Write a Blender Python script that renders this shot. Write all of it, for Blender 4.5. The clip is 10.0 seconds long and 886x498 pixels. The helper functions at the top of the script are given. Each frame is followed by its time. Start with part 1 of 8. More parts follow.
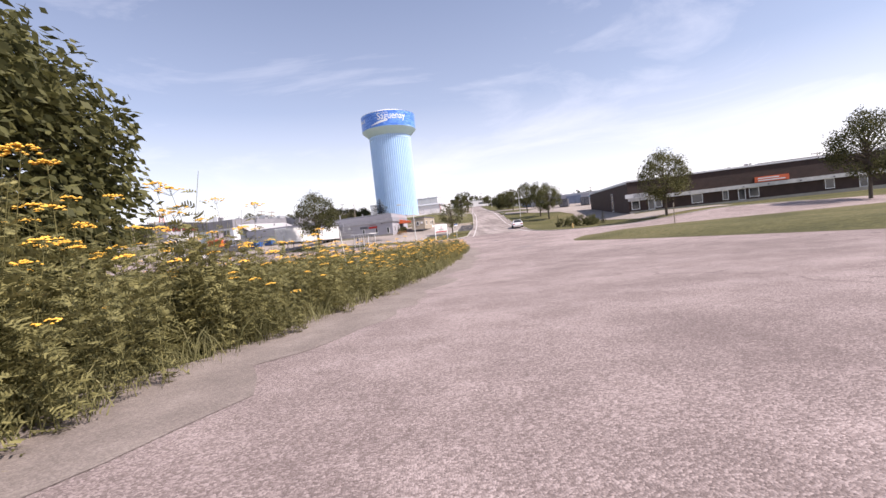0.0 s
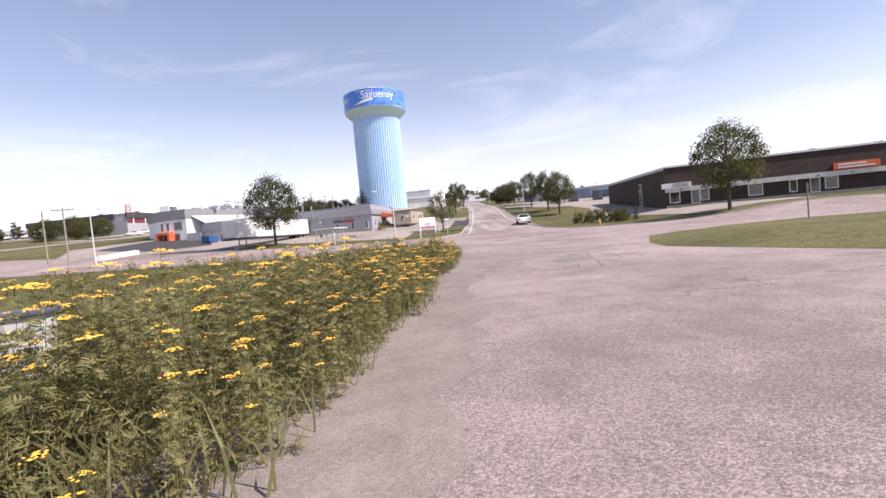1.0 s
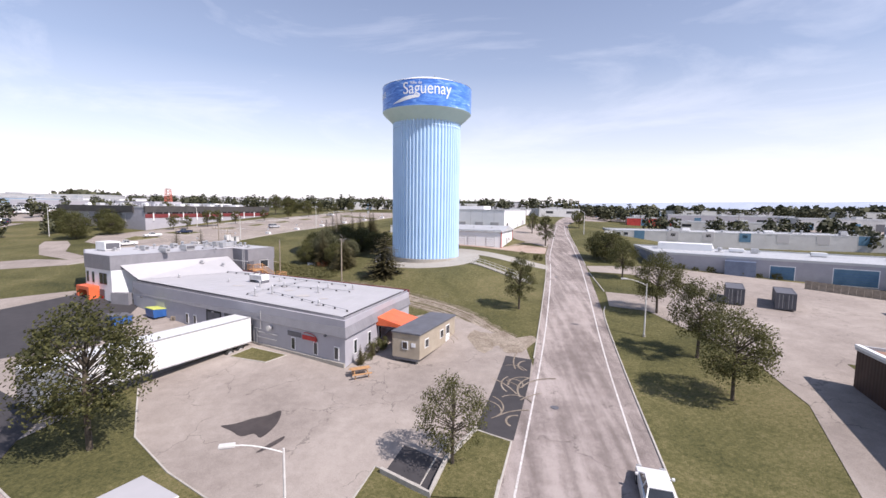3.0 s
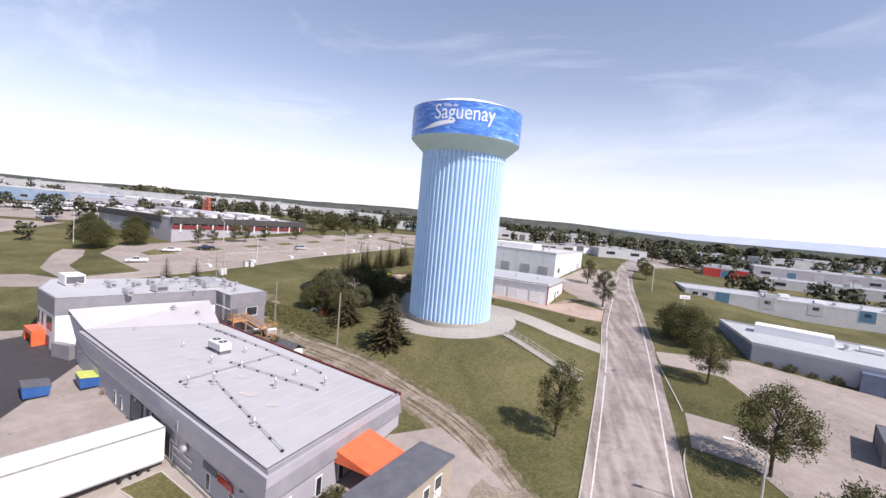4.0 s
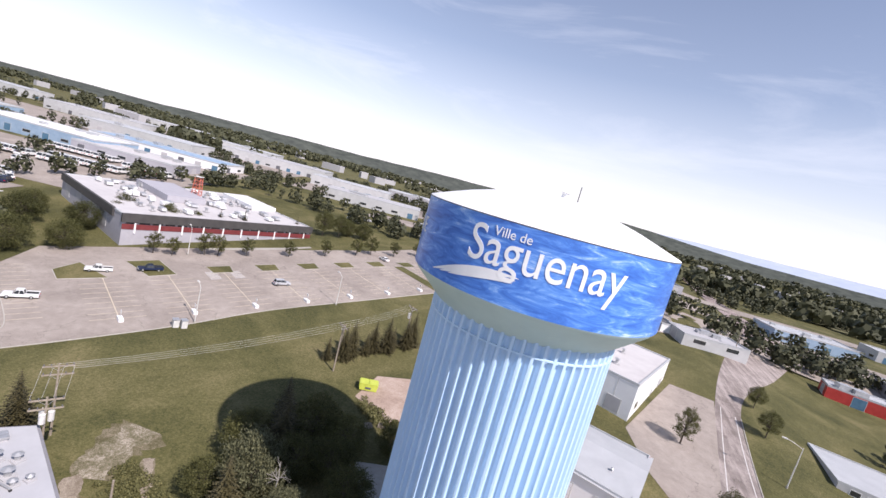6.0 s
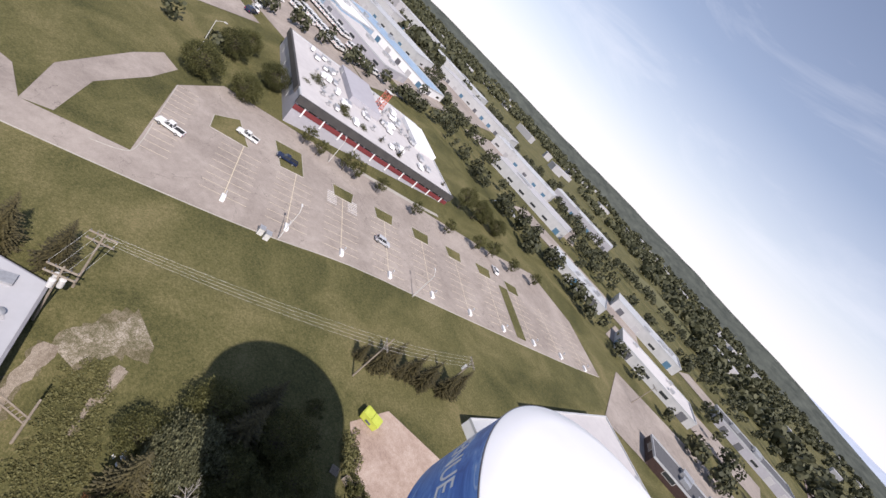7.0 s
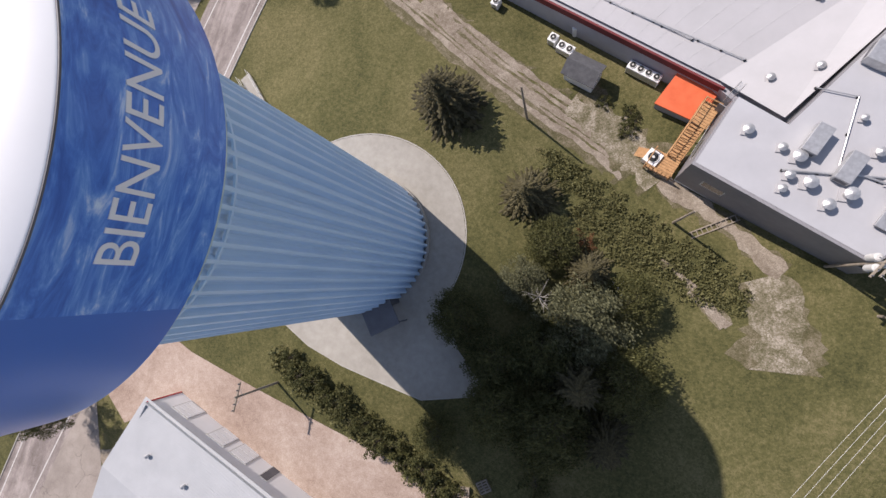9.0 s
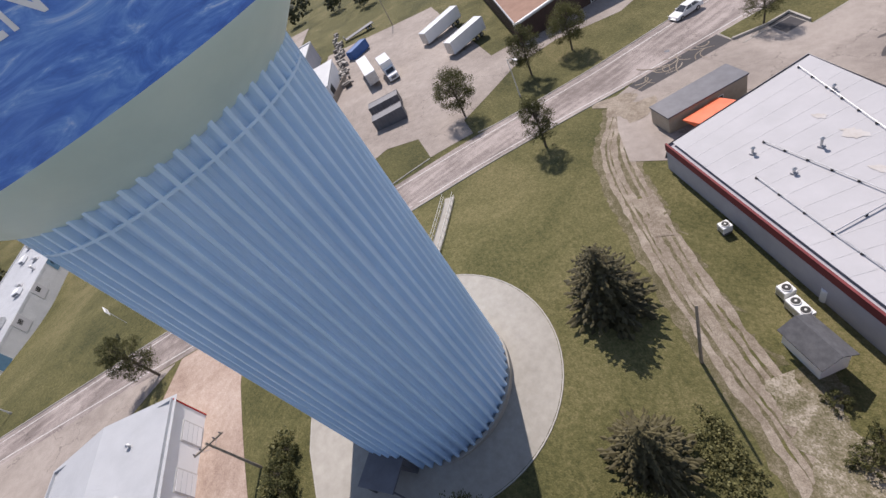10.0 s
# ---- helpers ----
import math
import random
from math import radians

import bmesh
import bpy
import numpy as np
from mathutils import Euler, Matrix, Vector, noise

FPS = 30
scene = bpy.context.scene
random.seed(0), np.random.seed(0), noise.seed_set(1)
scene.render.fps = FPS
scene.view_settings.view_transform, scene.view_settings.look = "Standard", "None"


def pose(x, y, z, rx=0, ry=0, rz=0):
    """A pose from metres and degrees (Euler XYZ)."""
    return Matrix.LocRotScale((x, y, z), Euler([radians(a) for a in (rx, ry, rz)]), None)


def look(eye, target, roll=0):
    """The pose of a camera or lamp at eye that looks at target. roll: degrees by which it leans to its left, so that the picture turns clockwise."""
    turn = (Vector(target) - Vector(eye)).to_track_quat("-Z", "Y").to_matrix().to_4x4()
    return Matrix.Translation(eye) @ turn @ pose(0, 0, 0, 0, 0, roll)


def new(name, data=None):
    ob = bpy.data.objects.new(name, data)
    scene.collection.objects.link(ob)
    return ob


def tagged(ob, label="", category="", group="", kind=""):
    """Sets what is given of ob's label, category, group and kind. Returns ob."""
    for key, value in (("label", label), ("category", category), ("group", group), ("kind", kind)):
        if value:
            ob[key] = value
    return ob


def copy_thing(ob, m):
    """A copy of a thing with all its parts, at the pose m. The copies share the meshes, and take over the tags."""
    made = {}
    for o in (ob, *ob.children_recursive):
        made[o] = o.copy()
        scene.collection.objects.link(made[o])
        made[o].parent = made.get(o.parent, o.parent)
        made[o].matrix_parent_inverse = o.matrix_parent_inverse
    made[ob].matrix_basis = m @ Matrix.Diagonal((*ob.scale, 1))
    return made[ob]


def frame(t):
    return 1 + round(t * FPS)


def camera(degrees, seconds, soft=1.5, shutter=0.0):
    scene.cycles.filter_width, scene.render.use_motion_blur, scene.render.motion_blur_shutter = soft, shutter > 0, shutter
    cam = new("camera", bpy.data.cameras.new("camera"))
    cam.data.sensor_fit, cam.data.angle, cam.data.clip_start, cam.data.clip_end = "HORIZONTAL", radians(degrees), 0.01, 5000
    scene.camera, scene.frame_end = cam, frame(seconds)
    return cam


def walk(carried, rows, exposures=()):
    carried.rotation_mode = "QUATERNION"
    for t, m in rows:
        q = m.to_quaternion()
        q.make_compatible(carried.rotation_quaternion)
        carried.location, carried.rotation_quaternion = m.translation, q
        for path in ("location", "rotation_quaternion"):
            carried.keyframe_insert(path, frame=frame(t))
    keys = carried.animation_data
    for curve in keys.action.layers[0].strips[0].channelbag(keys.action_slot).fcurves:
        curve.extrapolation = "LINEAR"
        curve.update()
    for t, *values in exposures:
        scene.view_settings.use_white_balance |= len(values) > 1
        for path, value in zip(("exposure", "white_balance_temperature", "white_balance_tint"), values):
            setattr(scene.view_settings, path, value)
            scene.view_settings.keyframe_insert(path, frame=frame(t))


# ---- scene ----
cam = camera(90.36, 10.0)
# seconds, eye, target, roll
PATH = [
    (0, (-0.031, 0.017, 1.158), (0.166, 2.006, 1.088), -6.1),
    (0.5, (0.673, 9.317, 0.77), (0.898, 11.303, 0.692), -5.3),
    (1, (3.294, 19.045, 0.96), (3.51, 21.031, 0.872), -5.2),
    (1.5, (5.86, 29.697, 1.995), (6.036, 31.687, 1.905), -4.3),
    (2, (9.84, 41.841, 6.879), (9.909, 43.837, 6.763), -3.6),
    (2.5, (12.149, 54.841, 14.362), (12.113, 56.834, 14.197), -2.3),
    (3, (14.516, 67.643, 21.028), (14.341, 69.626, 20.838), 0.8),
    (3.2, (15.071, 73.017, 23.468), (14.84, 74.993, 23.269), 1.7),
    (4.3, (16.806, 95.034, 30.501), (16.346, 96.976, 30.366), 6.3),
    (4.5, (15.31, 100.485, 32.922), (14.838, 102.422, 32.765), 6.9),
    (5, (11.995, 112.38, 38.83), (11.491, 114.304, 38.625), 8.6),
    (5.5, (8.064, 124.018, 44.179), (7.532, 125.928, 43.918), 10.5),
    (5.7, (6.548, 128.402, 46.07), (5.995, 130.303, 45.791), 11.6),
    (6.8, (-4.027, 146.445, 57.563), (-4.825, 148.193, 57.01), 37.4),
    (7, (-6.514, 149.341, 58.941), (-7.436, 150.971, 58.238), 46.6),
    (7.5, (-12.538, 157.569, 63.446), (-13.548, 158.665, 62.112), 70.5),
    (8, (-17.044, 164.444, 62.542), (-17.66, 164.959, 60.71), 95.9),
    (8.5, (-18.443, 169.422, 59.386), (-18.502, 169.565, 57.392), 148.9),
    (9, (-20.935, 171.665, 55.248), (-20.412, 171.629, 53.318), -73.4),
    (9.5, (-23.626, 172.284, 50.215), (-22.576, 172.102, 48.523), -50.4),
    (10, (-25.475, 169.23, 44.195), (-23.994, 168.926, 42.885), -34.3),
]
walk(cam, [(t, look(eye, target, roll)) for t, eye, target, roll in PATH],
     [(0, 0.40, 6650, 22), (1.5, 0.36, 6500, 21), (3, 0.22, 6380, 20), (5.5, 0.2, 6380, 20), (7.2, 0.0, 6500, 18), (8, -0.08, 6700, 19), (10, 0.0, 6500, 18)])
# ---- light: afternoon sun, thin cirrus ----
SUN_AZ = radians(-29.3)     # compass of the sun in the plan
SUN_EL = radians(48.5)
world = bpy.data.worlds.new("sky")
scene.world = world
world.use_nodes = True
wn, wl = world.node_tree.nodes, world.node_tree.links
wn.clear()
w_out = wn.new("ShaderNodeOutputWorld")
w_bg = wn.new("ShaderNodeBackground")
w_sky = wn.new("ShaderNodeTexSky")
w_sky.sky_type = "NISHITA"
w_sky.sun_disc = False
w_sky.sun_elevation = SUN_EL
w_sky.sun_rotation = math.pi / 2 - SUN_AZ
w_sky.air_density, w_sky.dust_density, w_sky.ozone_density = 1.0, 0.25, 1.6
w_tex = wn.new("ShaderNodeTexCoord")
w_map = wn.new("ShaderNodeMapping")
w_map.inputs["Scale"].default_value = (1.0, 2.6, 5.0)
w_map.inputs["Rotation"].default_value = (0.25, 0.2, 0.5)
w_noise = wn.new("ShaderNodeTexNoise")
w_noise.inputs["Scale"].default_value = 1.7
w_noise.inputs["Detail"].default_value = 7
w_noise.inputs["Roughness"].default_value = 0.62
w_noise.inputs["Distortion"].default_value = 0.6
w_ramp = wn.new("ShaderNodeValToRGB")
w_ramp.color_ramp.elements[0].position, w_ramp.color_ramp.elements[0].color = 0.50, (0, 0, 0, 1)
w_ramp.color_ramp.elements[1].position, w_ramp.color_ramp.elements[1].color = 0.78, (0.36, 0.36, 0.36, 1)
w_mix = wn.new("ShaderNodeMix")
w_mix.data_type = "RGBA"
w_mix.inputs["B"].default_value = (8.5, 9.0, 9.6, 1)
wl.new(w_tex.outputs["Generated"], w_map.inputs["Vector"])
wl.new(w_map.outputs["Vector"], w_noise.inputs["Vector"])
wl.new(w_noise.outputs["Fac"], w_ramp.inputs["Fac"])
wl.new(w_ramp.outputs["Color"], w_mix.inputs["Factor"])
wl.new(w_sky.outputs["Color"], w_mix.inputs["A"])
# milky summer haze, thickest at the horizon
w_sep = wn.new("ShaderNodeSeparateXYZ")
w_haze = wn.new("ShaderNodeValToRGB")
for pos, v in ((0.05, 0.72), (0.13, 0.45), (0.28, 0.17), (0.6, 0.05)):
    el = w_haze.color_ramp.elements.new(pos)
    el.color = (v, v, v, 1)
w_haze.color_ramp.elements[0].color = (0.9, 0.9, 0.9, 1)
w_haze.color_ramp.elements[-1].color = (0.03, 0.03, 0.03, 1)
w_veil = wn.new("ShaderNodeMix")
w_veil.data_type = "RGBA"
w_veil.inputs["B"].default_value = (8.6, 8.6, 8.7, 1)
wl.new(w_tex.outputs["Generated"], w_sep.inputs["Vector"])
wl.new(w_sep.outputs["Z"], w_haze.inputs["Fac"])
wl.new(w_haze.outputs["Color"], w_veil.inputs["Factor"])
wl.new(w_mix.outputs["Result"], w_veil.inputs["A"])
wl.new(w_veil.outputs["Result"], w_bg.inputs["Color"])
w_bg.inputs["Strength"].default_value = 0.12
wl.new(w_bg.outputs["Background"], w_out.inputs["Surface"])
sun = new("sun", bpy.data.lights.new("sun", "SUN"))
sun.data.energy, sun.data.angle, sun.data.color = 5.5, radians(0.6), (1.0, 0.95, 0.87)
sun.matrix_world = look((60 * math.cos(SUN_AZ) * 2, 60 * math.sin(SUN_AZ) * 2, 120 * math.tan(SUN_EL)), (0, 0, 0))


# ---- materials ----
def mat(name, dark, light, scale=1.0, rough=0.8, bump=0.0, big=0.0, metal=0.0, detail=6, spec=0.5, per_object=0.0, wave=None):
    """Two-scale noise between two colours; big: weight of a stain pattern some metres wide."""
    m = bpy.data.materials.new(name)
    m.use_nodes = True
    n, l = m.node_tree.nodes, m.node_tree.links
    b = n["Principled BSDF"]
    tc = n.new("ShaderNodeTexCoord")
    nz = n.new("ShaderNodeTexNoise")
    nz.inputs["Scale"].default_value, nz.inputs["Detail"].default_value, nz.inputs["Roughness"].default_value = scale, detail, 0.65
    l.new(tc.outputs["Object"], nz.inputs["Vector"])
    fac = nz.outputs["Fac"]
    if big:
        n2 = n.new("ShaderNodeTexNoise")
        n2.inputs["Scale"].default_value, n2.inputs["Detail"].default_value = scale / 14, 4
        l.new(tc.outputs["Object"], n2.inputs["Vector"])
        mx = n.new("ShaderNodeMix")
        mx.inputs["Factor"].default_value = big
        l.new(fac, mx.inputs["A"])
        l.new(n2.outputs["Fac"], mx.inputs["B"])
        fac = mx.outputs["Result"]
    if per_object:
        oi = n.new("ShaderNodeObjectInfo")
        ma = n.new("ShaderNodeMath")
        ma.operation = "MULTIPLY_ADD"
        ma.inputs[1].default_value = per_object
        l.new(oi.outputs["Random"], ma.inputs[0])
        sb = n.new("ShaderNodeMath")
        sb.operation = "SUBTRACT"
        l.new(fac, sb.inputs[0])
        sb.inputs[1].default_value = per_object / 2
        l.new(sb.outputs[0], ma.inputs[2])
        fac = ma.outputs[0]
    rp = n.new("ShaderNodeValToRGB")
    rp.color_ramp.elements[0].position, rp.color_ramp.elements[1].position = 0.33, 0.67
    rp.color_ramp.elements[0].color, rp.color_ramp.elements[1].color = (*dark, 1), (*light, 1)
    l.new(fac, rp.inputs["Fac"])
    l.new(rp.outputs["Color"], b.inputs["Base Color"])
    b.inputs["Roughness"].default_value, b.inputs["Metallic"].default_value = rough, metal
    b.inputs["Specular IOR Level"].default_value = spec
    if bump:
        bp = n.new("ShaderNodeBump")
        bp.inputs["Strength"].default_value, bp.inputs["Distance"].default_value = 1.0, bump
        l.new(nz.outputs["Fac"], bp.inputs["Height"])
        l.new(bp.outputs["Normal"], b.inputs["Normal"])
    if wave:
        axis, size, depth = wave
        wv = n.new("ShaderNodeTexWave")
        wv.bands_direction = axis
        wv.inputs["Scale"].default_value = size
        l.new(tc.outputs["Object"], wv.inputs["Vector"])
        bp = n.new("ShaderNodeBump")
        bp.inputs["Distance"].default_value = depth
        l.new(wv.outputs["Fac"], bp.inputs["Height"])
        l.new(bp.outputs["Normal"], b.inputs["Normal"])
    return m


def island_mat(name, dark, light, rough=0.7, spec=0.3, trans=0.0):
    """Leaves and blades: colour by piece."""
    m = bpy.data.materials.new(name)
    m.use_nodes = True
    n, l = m.node_tree.nodes, m.node_tree.links
    b = n["Principled BSDF"]
    g = n.new("ShaderNodeNewGeometry")
    oi = n.new("ShaderNodeObjectInfo")
    ad = n.new("ShaderNodeMix")
    ad.inputs["Factor"].default_value = 0.3
    l.new(g.outputs["Random Per Island"], ad.inputs["A"])
    l.new(oi.outputs["Random"], ad.inputs["B"])
    rp = n.new("ShaderNodeValToRGB")
    rp.color_ramp.elements[0].color, rp.color_ramp.elements[1].color = (*dark, 1), (*light, 1)
    l.new(ad.outputs["Result"], rp.inputs["Fac"])
    l.new(rp.outputs["Color"], b.inputs["Base Color"])
    b.inputs["Roughness"].default_value = rough
    b.inputs["Specular IOR Level"].default_value = spec
    if trans:
        t = n.new("ShaderNodeBsdfTranslucent")
        l.new(rp.outputs["Color"], t.inputs["Color"])
        ms = n.new("ShaderNodeMixShader")
        ms.inputs[0].default_value = trans
        l.new(b.outputs[0], ms.inputs[1])
        l.new(t.outputs[0], ms.inputs[2])
        l.new(ms.outputs[0], n["Material Output"].inputs["Surface"])
    return m


def earth(name, dark, mid, light, broad=0.05, fine=1.0, chips=0.0, chip_size=30.0, cracks=0.0, streak=0.0, rough=0.92, bump=0.01):
    """Ground cover: broad patches, finer mottling, loose chips and hairline cracks."""
    m = bpy.data.materials.new(name)
    m.use_nodes = True
    n, l = m.node_tree.nodes, m.node_tree.links
    b = n["Principled BSDF"]
    tc = n.new("ShaderNodeTexCoord")

    def nz(scale, detail, roughness=.6, distort=0.0):
        q = n.new("ShaderNodeTexNoise")
        for k, v in (("Scale", scale), ("Detail", detail), ("Roughness", roughness), ("Distortion", distort)):
            q.inputs[k].default_value = v
        l.new(tc.outputs["Object"], q.inputs["Vector"])
        return q.outputs["Fac"]

    def math_(op, a, c):
        q = n.new("ShaderNodeMath")
        q.operation = op
        for i, v in enumerate((a, c)):
            if isinstance(v, (int, float)):
                q.inputs[i].default_value = v
            else:
                l.new(v, q.inputs[i])
        return q.outputs[0]
    f = math_("ADD", math_("MULTIPLY", nz(broad, 5, .6, .6), .55), math_("MULTIPLY", nz(fine, 9, .72), .45))
    if streak:
        mp = n.new("ShaderNodeMapping")
        mp.inputs["Rotation"].default_value = (0, 0, radians(9))
        mp.inputs["Scale"].default_value = (1.1, .05, 1)
        l.new(tc.outputs["Object"], mp.inputs["Vector"])
        sn = n.new("ShaderNodeTexNoise")
        sn.inputs["Scale"].default_value, sn.inputs["Detail"].default_value = .8, 5
        l.new(mp.outputs["Vector"], sn.inputs["Vector"])
        f = math_("ADD", f, math_("MULTIPLY", math_("SUBTRACT", sn.outputs["Fac"], .5), streak))
    height = f
    if chips:
        v = n.new("ShaderNodeTexVoronoi")
        v.inputs["Scale"].default_value = chip_size
        l.new(tc.outputs["Object"], v.inputs["Vector"])
        sp = n.new("ShaderNodeSeparateColor")
        l.new(v.outputs["Color"], sp.inputs["Color"])
        c = math_("MULTIPLY", math_("SUBTRACT", sp.outputs[0], .5), chips)
        f = math_("ADD", f, c)
        height = math_("ADD", sp.outputs[0], math_("MULTIPLY", v.outputs["Distance"], -.8))
    rp = n.new("ShaderNodeValToRGB")
    e = rp.color_ramp.elements
    e[0].position, e[0].color = .34, (*dark, 1)
    e[1].position, e[1].color = .66, (*light, 1)
    k = e.new(.5)
    k.color = (*mid, 1)
    l.new(f, rp.inputs["Fac"])
    col = rp.outputs["Color"]
    if cracks:
        wob = n.new("ShaderNodeVectorMath")
        wob.operation = "MULTIPLY_ADD"
        cn = n.new("ShaderNodeTexNoise")
        cn.inputs["Scale"].default_value, cn.inputs["Detail"].default_value = .5, 5
        l.new(tc.outputs["Object"], cn.inputs["Vector"])
        l.new(cn.outputs["Color"], wob.inputs[0])
        wob.inputs[1].default_value = (3.5, 3.5, 3.5)
        l.new(tc.outputs["Object"], wob.inputs[2])
        v = n.new("ShaderNodeTexVoronoi")
        v.feature = "DISTANCE_TO_EDGE"
        v.inputs["Scale"].default_value = .13
        l.new(wob.outputs[0], v.inputs["Vector"])
        hit = math_("MULTIPLY", math_("LESS_THAN", v.outputs["Distance"], .0055), math_("GREATER_THAN", nz(.12, 3), .5))
        mx = n.new("ShaderNodeMix")
        mx.data_type = "RGBA"
        l.new(math_("MULTIPLY", hit, cracks), mx.inputs["Factor"])
        l.new(col, mx.inputs["A"])
        mx.inputs["B"].default_value = (*[q * .45 for q in dark], 1)
        col = mx.outputs["Result"]
    l.new(col, b.inputs["Base Color"])
    b.inputs["Roughness"].default_value = rough
    b.inputs["Specular IOR Level"].default_value = .2
    bp = n.new("ShaderNodeBump")
    bp.inputs["Distance"].default_value = bump
    l.new(height, bp.inputs["Height"])
    l.new(bp.outputs["Normal"], b.inputs["Normal"])
    return m


M = {}
M["grass"] = earth("lawn", (0.040, 0.043, 0.016), (0.102, 0.097, 0.037), (0.19, 0.162, 0.078), 0.07, 2.2, 0.10, 7.0, bump=0.05)
M["asphalt"] = earth("old_asphalt", (0.165, 0.130, 0.120), (0.275, 0.222, 0.207), (0.42, 0.345, 0.325), 0.09, 0.8, 0.30, 70.0, 0.4, bump=0.006)
M["asphalt_main"] = earth("street_asphalt", (0.165, 0.138, 0.126), (0.262, 0.224, 0.206), (0.38, 0.33, 0.305), 0.09, 0.8, 0.2, 40.0, 0.5, 0.75, bump=0.006)
M["asphalt_lot"] = earth("lot_asphalt", (0.225, 0.193, 0.170), (0.30, 0.260, 0.229), (0.375, 0.33, 0.292), 0.08, 0.7, 0.14, 24.0, 0.5, bump=0.005)
M["asphalt_new"] = mat("new_asphalt", (0.03, 0.028, 0.03), (0.055, 0.05, 0.052), 0.8, 0.85, 0.004, 0.5)
M["crack"] = mat("road_crack", (0.05, 0.042, 0.038), (0.13, 0.11, 0.10), 14.0, 0.95)
M["sealed"] = earth("sealed_asphalt", (0.18, 0.150, 0.141), (0.232, 0.194, 0.183), (0.30, 0.255, 0.24), 0.5, 3.0, 0.16, 40.0, bump=0.003)
M["leaf_pale"] = island_mat("pale_tree_leaves", (0.06, 0.065, 0.034), (0.23, 0.225, 0.12), trans=0.3)
M["leaf_rust"] = island_mat("rusty_leaves", (0.09, 0.035, 0.015), (0.22, 0.10, 0.045), trans=0.2)
M["deadwood"] = mat("bleached_wood", (0.24, 0.22, 0.19), (0.40, 0.37, 0.33), 6, 0.9)
M["wet"] = mat("damp_asphalt", (0.045, 0.035, 0.03), (0.075, 0.06, 0.052), 0.8, 0.45)
M["concrete"] = mat("pale_concrete", (0.27, 0.25, 0.215), (0.40, 0.375, 0.33), 1.2, 0.9, 0.003, 0.5)
M["kerb"] = mat("kerb_concrete", (0.30, 0.28, 0.25), (0.48, 0.45, 0.40), 2.5, 0.9, 0.005, 0.4)
M["dirt"] = earth("packed_dirt", (0.17, 0.135, 0.10), (0.27, 0.225, 0.175), (0.42, 0.365, 0.30), 0.35, 2.5, 0.14, 16.0, bump=0.03)
M["thin_grass"] = earth("thin_grass", (0.075, 0.07, 0.03), (0.14, 0.12, 0.07), (0.26, 0.22, 0.16), 0.5, 3.0, 0.14, 12.0, bump=0.03)
M["worn"] = earth("worn_turf", (0.085, 0.08, 0.035), (0.19, 0.165, 0.11), (0.40, 0.35, 0.285), 0.45, 1.6, 0.16, 9.0, bump=0.03)
M["sand"] = earth("sandy_asphalt", (0.175, 0.147, 0.130), (0.238, 0.201, 0.178), (0.31, 0.265, 0.235), 0.4, 2.0, 0.22, 60.0, bump=0.006)
M["pinkdirt"] = earth("sandy_gravel", (0.27, 0.195, 0.155), (0.38, 0.29, 0.235), (0.48, 0.39, 0.33), 0.12, 1.2, 0.12, 9.0, bump=0.02)
M["line"] = mat("road_paint", (0.34, 0.31, 0.29), (0.74, 0.72, 0.69), 5.0, 0.7)
M["yline"] = mat("worn_bay_paint", (0.50, 0.42, 0.30), (0.66, 0.58, 0.44), 3.0, 0.8)
M["tower"] = mat("pale_blue_paint", (0.46, 0.64, 0.84), (0.55, 0.73, 0.92), 0.25, 0.42, 0.0, 0.4)
M["cone"] = mat("grey_green_paint", (0.50, 0.66, 0.65), (0.57, 0.73, 0.71), 0.3, 0.45)
M["domewhite"] = mat("white_dome_paint", (0.82, 0.82, 0.82), (0.88, 0.88, 0.88), 0.4, 0.5, 0.0, 0.5)
M["white"] = mat("white_paint", (0.72, 0.72, 0.72), (0.84, 0.84, 0.83), 0.4, 0.5, 0.0, 0.5)
M["roofwhite"] = mat("white_roof_membrane", (0.36, 0.355, 0.36), (0.455, 0.445, 0.455), 0.35, 0.7, 0.004, 0.6)
M["letter"] = mat("white_lettering", (0.78, 0.79, 0.80), (0.85, 0.86, 0.87), 1.0, 0.5)
M["wallgrey"] = mat("grey_stucco", (0.33, 0.32, 0.35), (0.41, 0.40, 0.43), 0.8, 0.8, 0.003, 0.5)
M["fascia"] = mat("grey_ribbed_steel", (0.20, 0.195, 0.21), (0.25, 0.245, 0.26), 0.6, 0.5, wave=("X", 3.0, 0.02))
M["darkgrey"] = mat("charcoal_panel", (0.09, 0.09, 0.10), (0.13, 0.13, 0.145), 0.8, 0.6)
M["orange"] = mat("orange_panel", (0.66, 0.12, 0.04), (0.76, 0.16, 0.06), 0.8, 0.45)
M["brown"] = mat("dark_brown_siding", (0.035, 0.018, 0.014), (0.055, 0.028, 0.022), 0.9, 0.7, wave=("X", 4.0, 0.02))
M["beige"] = mat("beige_siding", (0.34, 0.29, 0.22), (0.42, 0.36, 0.28), 0.8, 0.7, wave=("Z", 5.0, 0.015))
M["glass"] = mat("dark_window", (0.02, 0.022, 0.026), (0.045, 0.05, 0.055), 0.6, 0.08, spec=0.8)
M["metal"] = mat("galvanised_steel", (0.42, 0.42, 0.42), (0.58, 0.58, 0.58), 2.0, 0.45, metal=0.6)
M["black"] = mat("black_rubber", (0.012, 0.012, 0.012), (0.03, 0.03, 0.03), 3.0, 0.7)
M["wood"] = mat("new_deck_wood", (0.36, 0.19, 0.08), (0.52, 0.30, 0.14), 2.5, 0.75)
